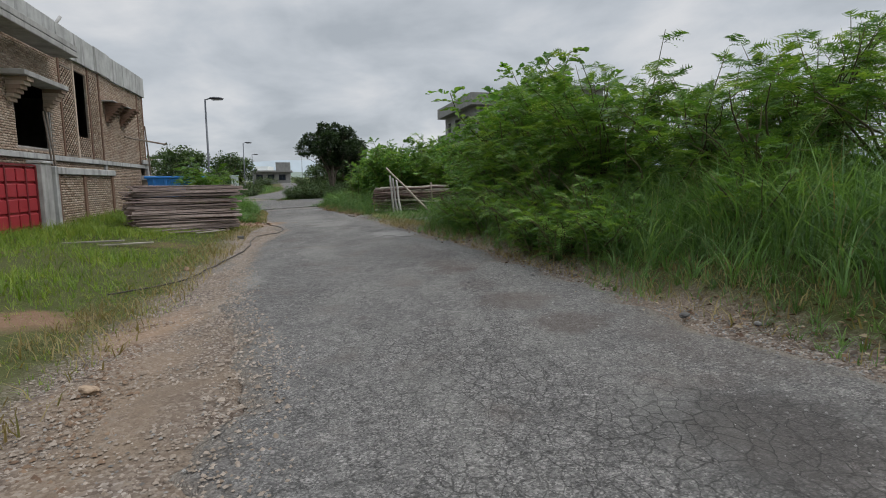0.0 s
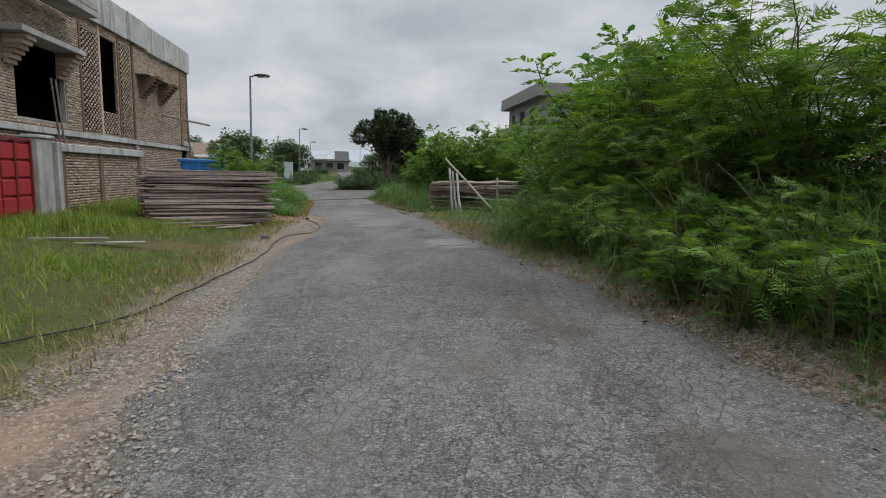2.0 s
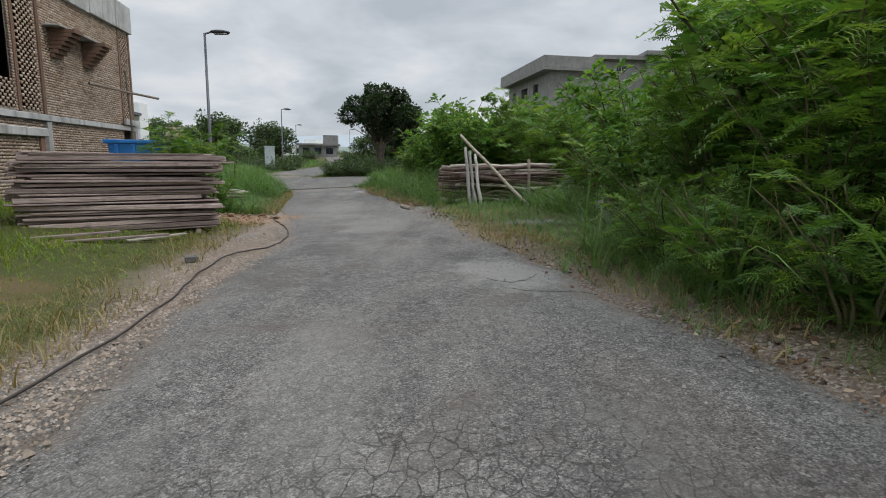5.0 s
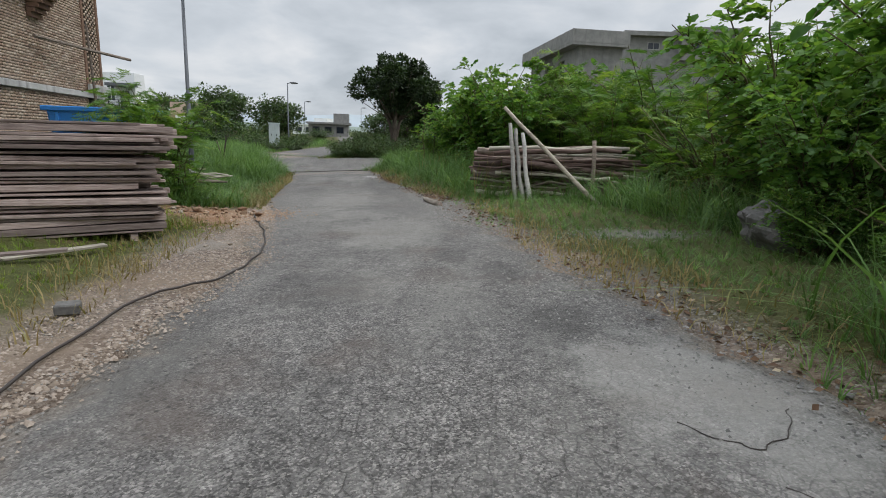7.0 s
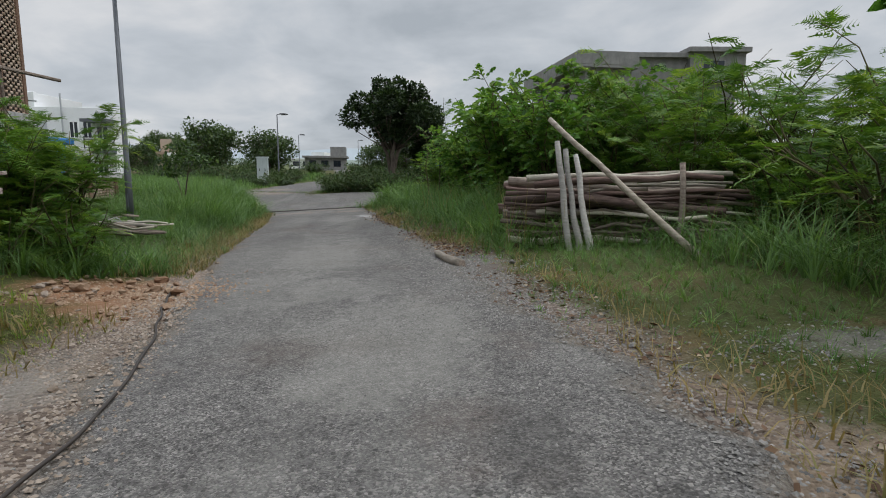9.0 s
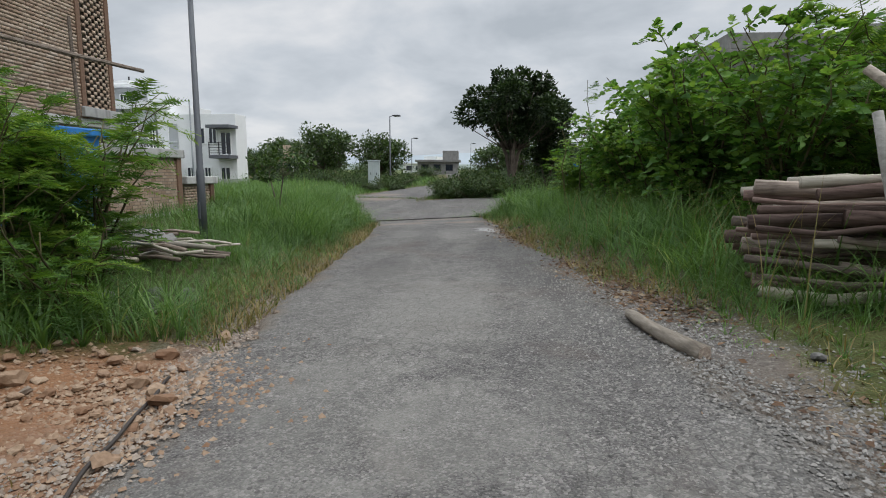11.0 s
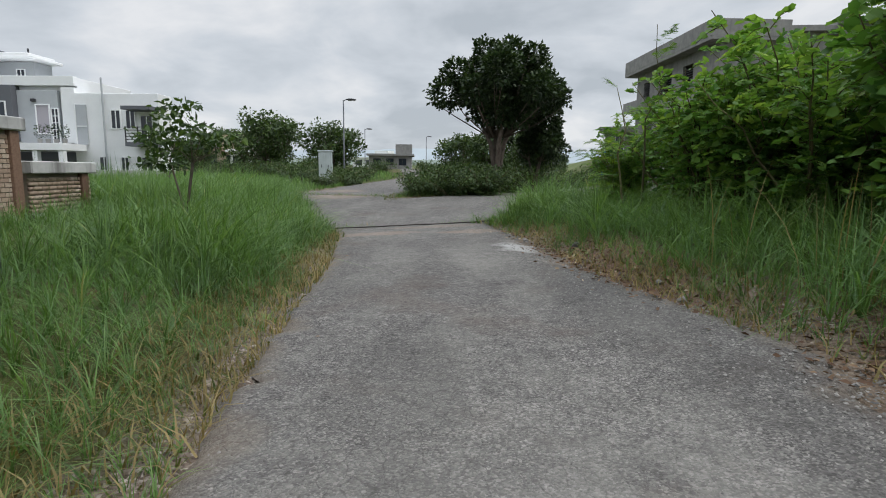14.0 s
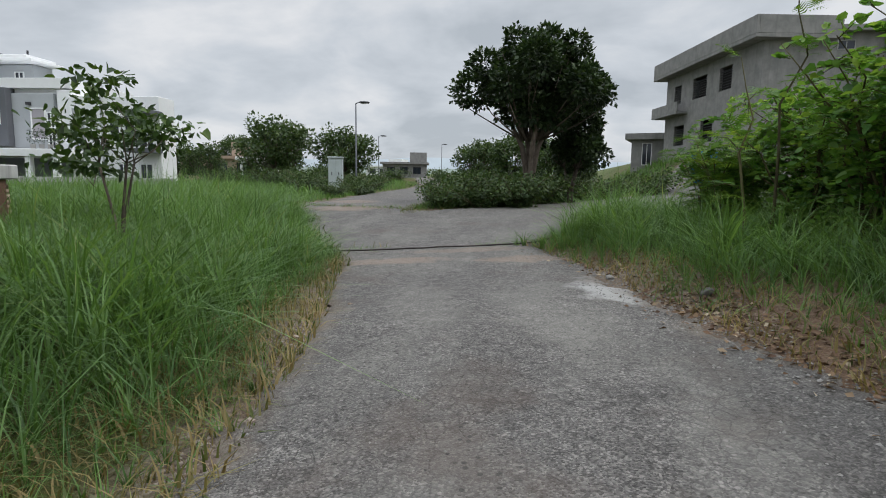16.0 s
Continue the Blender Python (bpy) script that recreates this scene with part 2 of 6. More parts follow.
def soil():
    m = Mat("verge_soil", 0.95, 0, 0.15)
    d = m.attr("verge")                     # metres from the edge of the road
    jit = m.math("MULTIPLY", m.math("SUBTRACT", m.noise(0.9, 5, 0.65), 0.5), 2.4)
    near = m.ramp(m.math("ADD", d, m.math("MULTIPLY", jit, 0.55)), (0.0, 0.0), (0.5, 1.0))
    chips = m.voronoi(38, out="Color")
    sep = m.n("SeparateColor"); m.l(chips, sep.inputs[0])
    grav = m.ramp(sep.outputs[0], (0.0, (0.075, 0.056, 0.045)), (0.5, (0.15, 0.117, 0.094)), (0.85, (0.215, 0.18, 0.152)), (1.0, (0.34, 0.30, 0.26)))
    dust = m.ramp(m.noise(0.8, 5, 0.6), (0.42, 0.0), (0.62, 1.0))
    grav = m.mix(m.math("MULTIPLY", dust, 0.8), grav, m.mix(m.noise(7, 4), (0.185, 0.145, 0.108), (0.155, 0.11, 0.078)))
    under = m.mix(m.noise(2.3, 5), (0.045, 0.055, 0.018), (0.085, 0.085, 0.03))
    far = m.ramp(m.noise(0.03, 4, 0.6), (0.35, (0.075, 0.11, 0.035)), (0.6, (0.12, 0.14, 0.06)))
    under = m.mix(m.ramp(m.math("DIVIDE", d, 60.0), (0.2, 0.0), (0.9, 1.0)), under, far)
    under = m.mix(m.ramp(m.noise(0.55, 5, 0.6), (0.56, 0.0), (0.66, 0.6)), under, m.mix(m.noise(9, 4), (0.17, 0.10, 0.06), (0.10, 0.075, 0.04)))
    col = m.mix(near, grav, under)
    wob = m.math("MULTIPLY", m.math("SUBTRACT", m.noise(2.2, 5, 0.7), 0.5), 1.5)
    for px_, py_, rx_, ry_, col_, amt_ in SOIL_PATCHES:
        mp = m.n("Mapping"); mp.vector_type = "TEXTURE"
        mp.inputs["Location"].default_value, mp.inputs["Scale"].default_value = (px_, py_, 0), (rx_, ry_, 1000)
        m.l(m.co(), mp.inputs["Vector"])
        ln = m.n("VectorMath"); ln.operation = "LENGTH"; m.l(mp.outputs[0], ln.inputs[0])
        col = m.mix(m.ramp(m.math("ADD", ln.outputs["Value"], wob), (0.5, amt_), (1.2, 0.0)), col, m.mix(0.3, col_, grav))
    m.colour(col)
    h = m.math("ADD", m.math("MULTIPLY", m.voronoi(38), -0.8), m.math("MULTIPLY", m.noise(9, 5), 0.8))
    return m.bump(h, 0.8, 0.025).m


def leafy(name, stops, trans=0.35, rough=0.55, grouped=False):
    """Leaves: colour varies leaf by leaf (and shoot by shoot, where the mesh knows its shoots); part of the light passes through."""
    m = Mat(name, rough, 0, 0.35)
    r = m.island()
    if grouped:
        r = m.math("ADD", m.math("MULTIPLY", r, 0.4), m.math("MULTIPLY", m.attr("shoot"), 0.6))
    col = m.ramp(r, *stops)
    big = m.ramp(m.noise(1.1, 3), (0.3, 0.78), (0.7, 1.18))
    col = m.mix(1.0, col, big, "MULTIPLY")
    m.colour(col)
    t = m.n("BsdfTranslucent"); m.l(m.mix(1.0, col, (1.25, 1.2, 0.6), "MULTIPLY"), t.inputs[0])
    mx = m.n("MixShader"); mx.inputs[0].default_value = trans
    m.l(m.b.outputs[0], mx.inputs[1]); m.l(t.outputs[0], mx.inputs[2])
    out = [o for o in m.nt.nodes if o.bl_idname == "ShaderNodeOutputMaterial"][0]
    m.l(mx.outputs[0], out.inputs[0])
    return m.m


def wood(name, dark, light, grain=(3, 60, 60)):
    m = Mat(name, 0.85, 0, 0.2)
    co = m.local()
    g1 = m.noise(1.0, 6, 0.65, m.scaled(co, *grain))
    r = m.objrand()
    col = m.mix(m.ramp(g1, (0.3, 0.0), (0.7, 1.0)), dark, light)
    col = m.mix(1.0, col, m.ramp(m.math("FRACT", m.math("ADD", r, m.island())), (0, 0.48), (1, 1.35)), "MULTIPLY")
    col = m.mix(m.ramp(m.noise(3.0, 4, 0.6, co), (0.55, 0.0), (0.75, 0.6)), col, tuple(c * 0.5 for c in dark))
    return m.colour(col).bump(g1, 0.6, 0.01).m


def brick_mat():
    m = Mat("sand_brick", 0.92, 0, 0.15)
    r = m.math("FRACT", m.math("ADD", m.island(), m.objrand()))
    col = m.ramp(r, (0, (0.25, 0.17, 0.125)), (0.35, (0.34, 0.25, 0.185)), (0.75, (0.40, 0.31, 0.235)), (1, (0.47, 0.385, 0.31)))
    col = m.mix(m.ramp(m.noise(0.9, 5, 0.65), (0.42, 0.0), (0.75, 0.6)), col, (0.37, 0.31, 0.255))
    col = m.mix(m.ramp(m.noise(25, 4), (0.5, 0), (0.8, 0.35)), col, (0.22, 0.15, 0.11))
    return m.colour(col).bump(m.noise(40, 4), 0.5, 0.006).m


def concrete_mat(name="bare_concrete", a=(0.27, 0.265, 0.255), b=(0.42, 0.41, 0.395), streak=0.5):
    m = Mat(name, 0.9, 0, 0.2)
    col = m.mix(m.ramp(m.noise(1.4, 6, 0.65), (0.35, 0), (0.68, 1)), a, b)
    run = m.ramp(m.noise(1.0, 5, 0.6, m.scaled(m.co(), 2.6, 2.6, 0.25)), (0.52, 0), (0.72, streak))
    col = m.mix(run, col, (0.12, 0.115, 0.11))
    return m.colour(col).bump(m.noise(18, 5), 0.4, 0.01).m


def painted(name, c, rough=0.7, dirt=0.3, metal=0.0):
    m = Mat(name, rough, metal, 0.3)
    d = m.ramp(m.noise(1.7, 6, 0.65), (0.45, 0), (0.75, dirt))
    f = m.ramp(m.noise(30, 3), (0.3, 0.93), (0.7, 1.05))
    return m.colour(m.mix(1.0, m.mix(d, c, tuple(x * 0.55 for x in c)), f, "MULTIPLY")).bump(m.noise(20, 4), 0.15, 0.005).m


def stone_mat(name, a, b):
    m = Mat(name, 0.9, 0, 0.2)
    r = m.math("FRACT", m.math("ADD", m.island(), m.objrand()))
    col = m.mix(r, a, b)
    col = m.mix(m.ramp(m.noise(28, 5), (0.4, 0), (0.7, 0.5)), col, tuple(x * 0.6 for x in a))
    return m.colour(col).bump(m.noise(45, 5), 0.5, 0.006).m


ASPHALT, SOIL = asphalt(), soil()
GRASS = leafy("green_grass", ((0, (0.045, 0.10, 0.027)), (0.35, (0.085, 0.172, 0.046)), (0.7, (0.13, 0.235, 0.066)), (0.93, (0.185, 0.30, 0.10)), (1, (0.35, 0.32, 0.15))), 0.4, 0.45, True)
LAWN = leafy("verge_lawn", ((0, (0.07, 0.135, 0.016)), (0.5, (0.165, 0.255, 0.03)), (0.85, (0.245, 0.31, 0.05)), (1, (0.36, 0.29, 0.11))), 0.38, 0.5, True)
WEED = leafy("trodden_weed", ((0, (0.045, 0.075, 0.018)), (0.45, (0.095, 0.125, 0.032)), (0.75, (0.16, 0.145, 0.055)), (1, (0.24, 0.185, 0.09))), 0.3, 0.6, True)
DRY = leafy("dry_grass", ((0, (0.19, 0.14, 0.06)), (0.5, (0.27, 0.21, 0.095)), (1, (0.16, 0.17, 0.06))), 0.25, 0.7, True)
FEATHER = leafy("feathery_leaf", ((0, (0.03, 0.078, 0.018)), (0.4, (0.068, 0.155, 0.028)), (0.75, (0.14, 0.25, 0.04)), (1, (0.29, 0.39, 0.075))), 0.4, 0.5, True)
BROAD = leafy("broad_leaf", ((0, (0.036, 0.10, 0.024)), (0.4, (0.08, 0.185, 0.038)), (0.75, (0.15, 0.275, 0.058)), (1, (0.26, 0.375, 0.08))), 0.47, 0.5, True)
DARKLEAF = leafy("dark_tree_leaf", ((0, (0.014, 0.030, 0.011)), (0.6, (0.026, 0.050, 0.016)), (1, (0.052, 0.085, 0.026))), 0.2, 0.5)
YOUNGLEAF = leafy("young_tree_leaf", ((0, (0.024, 0.05, 0.014)), (0.6, (0.045, 0.09, 0.022)), (1, (0.10, 0.16, 0.04))), 0.3, 0.5)
MIDLEAF = leafy("hedge_leaf", ((0, (0.028, 0.055, 0.018)), (0.6, (0.05, 0.088, 0.027)), (1, (0.085, 0.13, 0.04))), 0.3, 0.5)
LITTER = leafy("dead_leaf", ((0, (0.07, 0.038, 0.022)), (0.5, (0.13, 0.074, 0.042)), (0.9, (0.22, 0.145, 0.085)), (1, (0.38, 0.32, 0.23))), 0.1, 0.8)
BARK = wood("bark", (0.07, 0.055, 0.045), (0.16, 0.13, 0.105), (14, 14, 4))
STEM = wood("green_brown_stem", (0.07, 0.06, 0.03), (0.13, 0.12, 0.06), (14, 14, 4))
PLANK = wood("weathered_plank", (0.165, 0.118, 0.105), (0.48, 0.395, 0.36), (2.2, 40, 60))
POLE = wood("barked_pole", (0.11, 0.082, 0.064), (0.34, 0.285, 0.24), (3, 30, 30))
PEELED = wood("peeled_grey_white_pole", (0.36, 0.345, 0.315), (0.62, 0.60, 0.56), (3, 30, 30))
LOGWOOD = wood("grey_log", (0.15, 0.125, 0.10), (0.38, 0.335, 0.275), (4, 24, 24))
PALEPOLE = wood("pale_pole", (0.29, 0.26, 0.21), (0.50, 0.46, 0.39), (3, 30, 30))
BRICK = brick_mat()
MORTAR = concrete_mat("mortar", (0.20, 0.165, 0.135), (0.33, 0.285, 0.24), 0.4)
DARKBRICK = stone_mat("raked_brick", (0.15, 0.09, 0.065), (0.22, 0.14, 0.10))
CONCRETE = concrete_mat()
GREYHOUSE = concrete_mat("grey_render", (0.19, 0.19, 0.185), (0.27, 0.265, 0.255), 0.3)
PALECONC = concrete_mat("pale_concrete", (0.33, 0.33, 0.32), (0.50, 0.50, 0.49), 0.75)
WHITE = painted("white_wall_paint", (0.78, 0.79, 0.80), 0.7, 0.12)
GREYPAINT = painted("dark_grey_wall_paint", (0.115, 0.12, 0.135), 0.7, 0.15)
LIGHTGREY = painted("light_grey_wall_paint", (0.40, 0.42, 0.44), 0.7, 0.15)
RED = painted("red_gate_paint", (0.33, 0.030, 0.038), 0.5, 0.3)
REDDARK = painted("dark_red_gate_frame", (0.16, 0.022, 0.025), 0.55, 0.3)
BLUE = painted("blue_plastic", (0.045, 0.23, 0.62), 0.45, 0.25)
STEEL = painted("galvanised_steel", (0.13, 0.138, 0.152), 0.6, 0.35, 0.3)
DARKMETAL = painted("dark_iron", (0.05, 0.05, 0.055), 0.5, 0.2, 0.4)
RUBBER = painted("black_rubber", (0.045, 0.037, 0.033), 0.6, 0.2)
CABINET = painted("grey_green_cabinet_paint", (0.42, 0.47, 0.47), 0.6, 0.3)
DARKROCK = stone_mat("dark_lump_stone", (0.10, 0.097, 0.095), (0.16, 0.155, 0.15))
ROCK = stone_mat("tan_stone", (0.18, 0.138, 0.104), (0.35, 0.295, 0.245))
REDROCK = stone_mat("red_rubble", (0.20, 0.115, 0.07), (0.36, 0.27, 0.19))
PALEROCK = stone_mat("pale_chippings", (0.095, 0.09, 0.083), (0.29, 0.275, 0.255))
CLOD = stone_mat("dry_earth_clods", (0.12, 0.075, 0.05), (0.22, 0.15, 0.10))
REDPOLE = wood("reddish_barked_pole", (0.075, 0.048, 0.04), (0.25, 0.175, 0.15), (3, 30, 30))
GREYROCK = stone_mat("grey_road_stone", (0.09, 0.087, 0.083), (0.27, 0.26, 0.245))
PLASTIC = painted("pale_sacking_sheet", (0.21, 0.205, 0.19), 0.45, 0.2)
# near-black colour stands in for the shade inside unlit rooms
VOID = painted("shade_dark_interior", (0.032, 0.03, 0.029), 0.9, 0.3)
CURTAIN = painted("grey_curtain", (0.36, 0.34, 0.37), 0.8, 0.1)


def glass_mat():
    m = Mat("window_glass", 0.06, 0, 0.6)
    m.colour((0.02, 0.025, 0.035))
    return m.m


GLASS = glass_mat()


# aerial haze painted as a pale emission over a darkened base colour
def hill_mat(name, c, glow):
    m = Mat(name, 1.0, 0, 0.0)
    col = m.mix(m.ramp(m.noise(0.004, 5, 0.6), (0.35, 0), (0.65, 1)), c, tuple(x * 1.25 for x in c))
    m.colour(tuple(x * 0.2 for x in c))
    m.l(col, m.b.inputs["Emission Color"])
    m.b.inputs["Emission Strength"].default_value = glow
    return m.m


HILLS = hill_mat("haze_glow_hills", (0.36, 0.42, 0.47), 0.95)
PLAIN = hill_mat("haze_glow_plain", (0.27, 0.33, 0.30), 0.75)

# ---- building helpers ----


def finish(me, mat, smooth=False):
    if mat is not None:
        me.materials.append(mat)
    if smooth:
        me.polygons.foreach_set("use_smooth", [True] * len(me.polygons))
    me.update()
    return me


def mesh_of(name, verts, faces, mat, smooth=False):
    me = bpy.data.meshes.new(name)
    me.from_pydata([tuple(v) for v in verts], [], faces)
    return finish(me, mat, smooth)


def mesh_np(name, verts, loops, per, mat, smooth=False):
    """A mesh from arrays: verts (n,3), loops (m,per) of vertex indices."""
    me = bpy.data.meshes.new(name)
    verts = np.asarray(verts, dtype=np.float32)
    loops = np.asarray(loops, dtype=np.int32)
    me.vertices.add(len(verts))
    me.vertices.foreach_set("co", verts.ravel())
    me.loops.add(loops.size)
    me.loops.foreach_set("vertex_index", loops.ravel())
    me.polygons.add(len(loops))
    me.polygons.foreach_set("loop_start", np.arange(0, loops.size, per, dtype=np.int32))
    me.update(calc_edges=True)
    return finish(me, mat, smooth)


def bm_mesh(name, bm, mat, smooth=False):
    me = bpy.data.meshes.new(name)
    bm.to_mesh(me)
    bm.free()
    return finish(me, mat, smooth)


def part(name, bm, material, parent, label="", smooth=False):
    """Links a bmesh (or a mesh) as one mesh object under a thing or a part."""
    me = bm if isinstance(bm, bpy.types.Mesh) else bm_mesh(name, bm, material, smooth)
    ob = new(name, me)
    ob.parent = parent
    if label:
        ob["label"] = label
    return ob


def thing(name, label, category, m=None, group="", kind=""):
    ob = new(name)
    ob.empty_display_size = 0.2
    if m is not None:
        ob.matrix_basis = m
    return tagged(ob, label, category, group, kind)


def box(bm, x0, x1, y0, y1, z0, z1, bevel=0.0, m=None):
    r = bmesh.ops.create_cube(bm, size=1.0)
    mm = Matrix.LocRotScale(((x0 + x1) / 2, (y0 + y1) / 2, (z0 + z1) / 2), None, (abs(x1 - x0), abs(y1 - y0), abs(z1 - z0)))
    bmesh.ops.transform(bm, matrix=mm if m is None else m @ mm, verts=r["verts"])
    if bevel:
        es = list({e for v in r["verts"] for e in v.link_edges})
        bmesh.ops.bevel(bm, geom=es, offset=bevel, segments=1, affect="EDGES")
    return bm


def boxes(*specs, bevel=0.0):
    bm = bmesh.new()
    for s in specs:
        box(bm, *s, bevel=bevel)
    return bm


def tube(pts, radii, sides=8, wob=0.0, rng=None):
    """A tapered tube along points; rings stand square to the path; ends closed."""
    pts = [Vector(p) for p in pts]
    verts, faces = [], []
    side = None
    for i, p in enumerate(pts):
        d = (pts[min(i + 1, len(pts) - 1)] - pts[max(i - 1, 0)]).normalized()
        a = d.orthogonal().normalized() if side is None else (side - d * side.dot(d)).normalized()
        side = a
        b = d.cross(a)
        r = radii[i] if isinstance(radii, (list, tuple)) else radii
        for k in range(sides):
            an = 2 * math.pi * k / sides
            rr = r * (1 + (rng.uniform(-wob, wob) if rng else 0))
            verts.append(p + a * (rr * math.cos(an)) + b * (rr * math.sin(an)))
    for i in range(len(pts) - 1):
        for k in range(sides):
            k2 = (k + 1) % sides
            faces.append((i * sides + k, i * sides + k2, (i + 1) * sides + k2, (i + 1) * sides + k))
    faces.append(tuple(range(sides))[::-1])
    faces.append(tuple(range((len(pts) - 1) * sides, len(pts) * sides)))
    return verts, faces


def join_tubes(name, tubes, mat, smooth=True):
    verts, faces = [], []
    for v, f in tubes:
        o = len(verts)
        verts += v
        faces += [tuple(i + o for i in q) for q in f]
    return mesh_of(name, verts, faces, mat, smooth)


def smooth01(t):
    t = np.clip(t, 0, 1)
    return t * t * (3 - 2 * t)


# ---- the lie of the land ----
# grass edge on either hand of the lane, by distance ahead
LANE_Y = [-30, 0, 5, 11, 16, 20, 24, 26, 30, 34, 38, 41, 60]
LANE_L = [5.5, -2.6, -3.5, -4.9, -6.2, -7.4, -8.0, -8.7, -10.0, -11.2, -12.6, -14.0, -20]
LANE_R = [13.5, 4.6, 3.2, 1.3, -0.3, -1.75, -3.2, -3.9, -5.2, -6.9, -8.2, -9.4, -15]
# ragged edge of the surfacing
SURF_Y = [-30, 0, 2.8, 5, 7.5, 13, 16, 20, 23, 26, 30, 34, 38, 41]
SURF_L = [6.5, -1.2, -1.5, -1.95, -3.1, -4.85, -5.6, -6.1, -7.2, -8.5, -9.9, -11.1, -12.6, -14.0]
SURF_R = [12.8, 4.2, 3.4, 2.8, 2.1, 0.5, -0.6, -2.0, -3.1, -4.2, -5.5, -7.1, -8.4, -9.4]


def height(x, y):
    """Ground level at (x, y), for arrays."""
    x, y = np.asarray(x, float), np.asarray(y, float)
    lft, rgt = np.interp(y, LANE_Y, LANE_L), np.interp(y, LANE_Y, LANE_R)
    z = -0.14 + 0.049 * np.clip(x, lft, rgt) + 0.0058 * np.clip(y, -10, 45)
    dl, dr = np.maximum(lft - x, 0), np.maximum(x - rgt, 0)
    z = z + (0.03 - z) * smooth01(dl / 5)
    flat = smooth01((y - 17.5) / 2) * smooth01((31.5 - y) / 2)      # no bank round the rack
    z = z + 0.28 * (1 - 0.8 * flat) * (1 - np.exp(-dr / 0.8)) + np.minimum((0.05 + 0.17 * (1 - smooth01((y - 8) / 9))) * dr, 1.15)
    z = z * (1 - smooth01((y - 40) / 9))
    z = z + 3.3 * smooth01((y - 56) / 26) * smooth01((x + 6) / 8)
    far = np.maximum(y - 85, 0)
    z = z + 1.3 * smooth01(far / 60) + 0.010 * np.maximum(y - 150, 0)
    bump_ = 0.02 * np.sin(1.7 * x + 0.6 * y) * np.sin(1.1 * y - 0.4 * x)
    return z + bump_ * smooth01(np.maximum(dl, dr) / 1.5)


def height1(x, y):
    return float(height(x, y))


LANE = [(l, y) for y, l in zip(SURF_Y, SURF_L)], [(r, y) for y, r in zip(SURF_Y, SURF_R)]
CROSS = ([(-15.9, 43.6), (-14.7, 41.8), (-13.9, 40.4), (-9.4, 41.4), (-5, 44.5), (0, 51), (6, 62), (14, 80)],
         [(-16.1, 44.2), (-17.6, 46.2), (-18.7, 47.8), (-13.8, 47.4), (-11.2, 51.0), (-9.0, 56.5), (-6.6, 64), (2, 84)])
FARROAD = ([(-18.6, 46.5), (-19.6, 53), (-22.0, 64), (-25.0, 80), (-29.5, 102), (-45, 150)],
           [(-13.9, 46.5), (-15.0, 53), (-17.4, 64), (-20.6, 80), (-25.6, 102), (-41, 150)])
ROADS = (LANE, CROSS, FARROAD)


def inside(px, py, poly):
    """Which of the points lie in the polygon."""
    px, py = np.asarray(px, float), np.asarray(py, float)
    hit = np.zeros(px.shape, bool)
    n = len(poly)
    for i in range(n):
        (x0, y0), (x1, y1) = poly[i], poly[(i + 1) % n]
        if y0 == y1:
            continue
        cross_ = ((y0 > py) != (y1 > py)) & (px < (x1 - x0) * (py - y0) / (y1 - y0) + x0)
        hit ^= cross_
    return hit


def on_road(x, y):
    r = np.zeros(np.shape(x), bool)
    for a, b in ROADS:
        r |= inside(x, y, list(a) + list(b)[::-1])
    return r


def edge_gap(x, y):
    """Metres out from the surfaced roads (0 on them), roughly."""
    x, y = np.asarray(x, float), np.asarray(y, float)
    best = np.full(x.shape, 1e6)
    for a, b in ROADS:
        for line in (a, b):
            for (x0, y0), (x1, y1) in zip(line, line[1:]):
                dx, dy = x1 - x0, y1 - y0
                t = np.clip(((x - x0) * dx + (y - y0) * dy) / (dx * dx + dy * dy), 0, 1)
                best = np.minimum(best, np.hypot(x - x0 - t * dx, y - y0 - t * dy))
    return np.where(on_road(x, y), -best, best)


def axis(lo, hi, step, reach, grow=1.16):
    """Grid lines: even between lo and hi, ever wider out to the reach."""
    mid = list(np.arange(lo, hi + step / 2, step))
    s, p = step, hi
    while p < reach:
        s *= grow
        p += s
        mid.append(p)
    s, p = step, lo
    while p > -reach:
        s *= grow
        p -= s
        mid.insert(0, p)
    return np.array(mid)


def build_ground():
    xs, ys = axis(-18, 8, 0.22, 3600), axis(-4, 50, 0.25, 3600)
    gx, gy = np.meshgrid(xs, ys)
    z = height(gx, gy)
    gap = edge_gap(gx, gy)
    z = np.where(gap < 0.05, z - 0.10 * smooth01((0.05 - gap) / 0.25), z)
    rough_ = np.array([noise.noise((x * 1.6, y * 1.6, 0)) for x, y in zip(gx.ravel(), gy.ravel())]).reshape(gx.shape)
    z = z + 0.03 * rough_ * (np.abs(gap) < 12) * (gap > 0.1)
    nx, ny = len(xs), len(ys)
    idx = np.arange(nx * ny).reshape(ny, nx)
    quads = np.stack([idx[:-1, :-1], idx[:-1, 1:], idx[1:, 1:], idx[1:, :-1]], -1).reshape(-1, 4)
    me = mesh_np("ground", np.stack([gx.ravel(), gy.ravel(), z.ravel()], -1), quads, 4, SOIL, True)
    at = me.attributes.new("verge", "FLOAT", "POINT")
    lane_gap = np.maximum(np.interp(gy, LANE_Y, LANE_L) - gx, gx - np.interp(gy, LANE_Y, LANE_R))
    lane_gap = lane_gap - 0.6 * smooth01((gy - 26) / 3) * (1 - smooth01((gy - 38) / 2)) * (gx > np.interp(gy, LANE_Y, LANE_R) - 0.5)
    v = np.where(gy < 41, lane_gap, gap)
    at.data.foreach_set("value", v.ravel().astype(np.float32))
    tagged(new("ground", me), "earth verges with gravel, red soil and trodden grass", "ground", kind="structure")


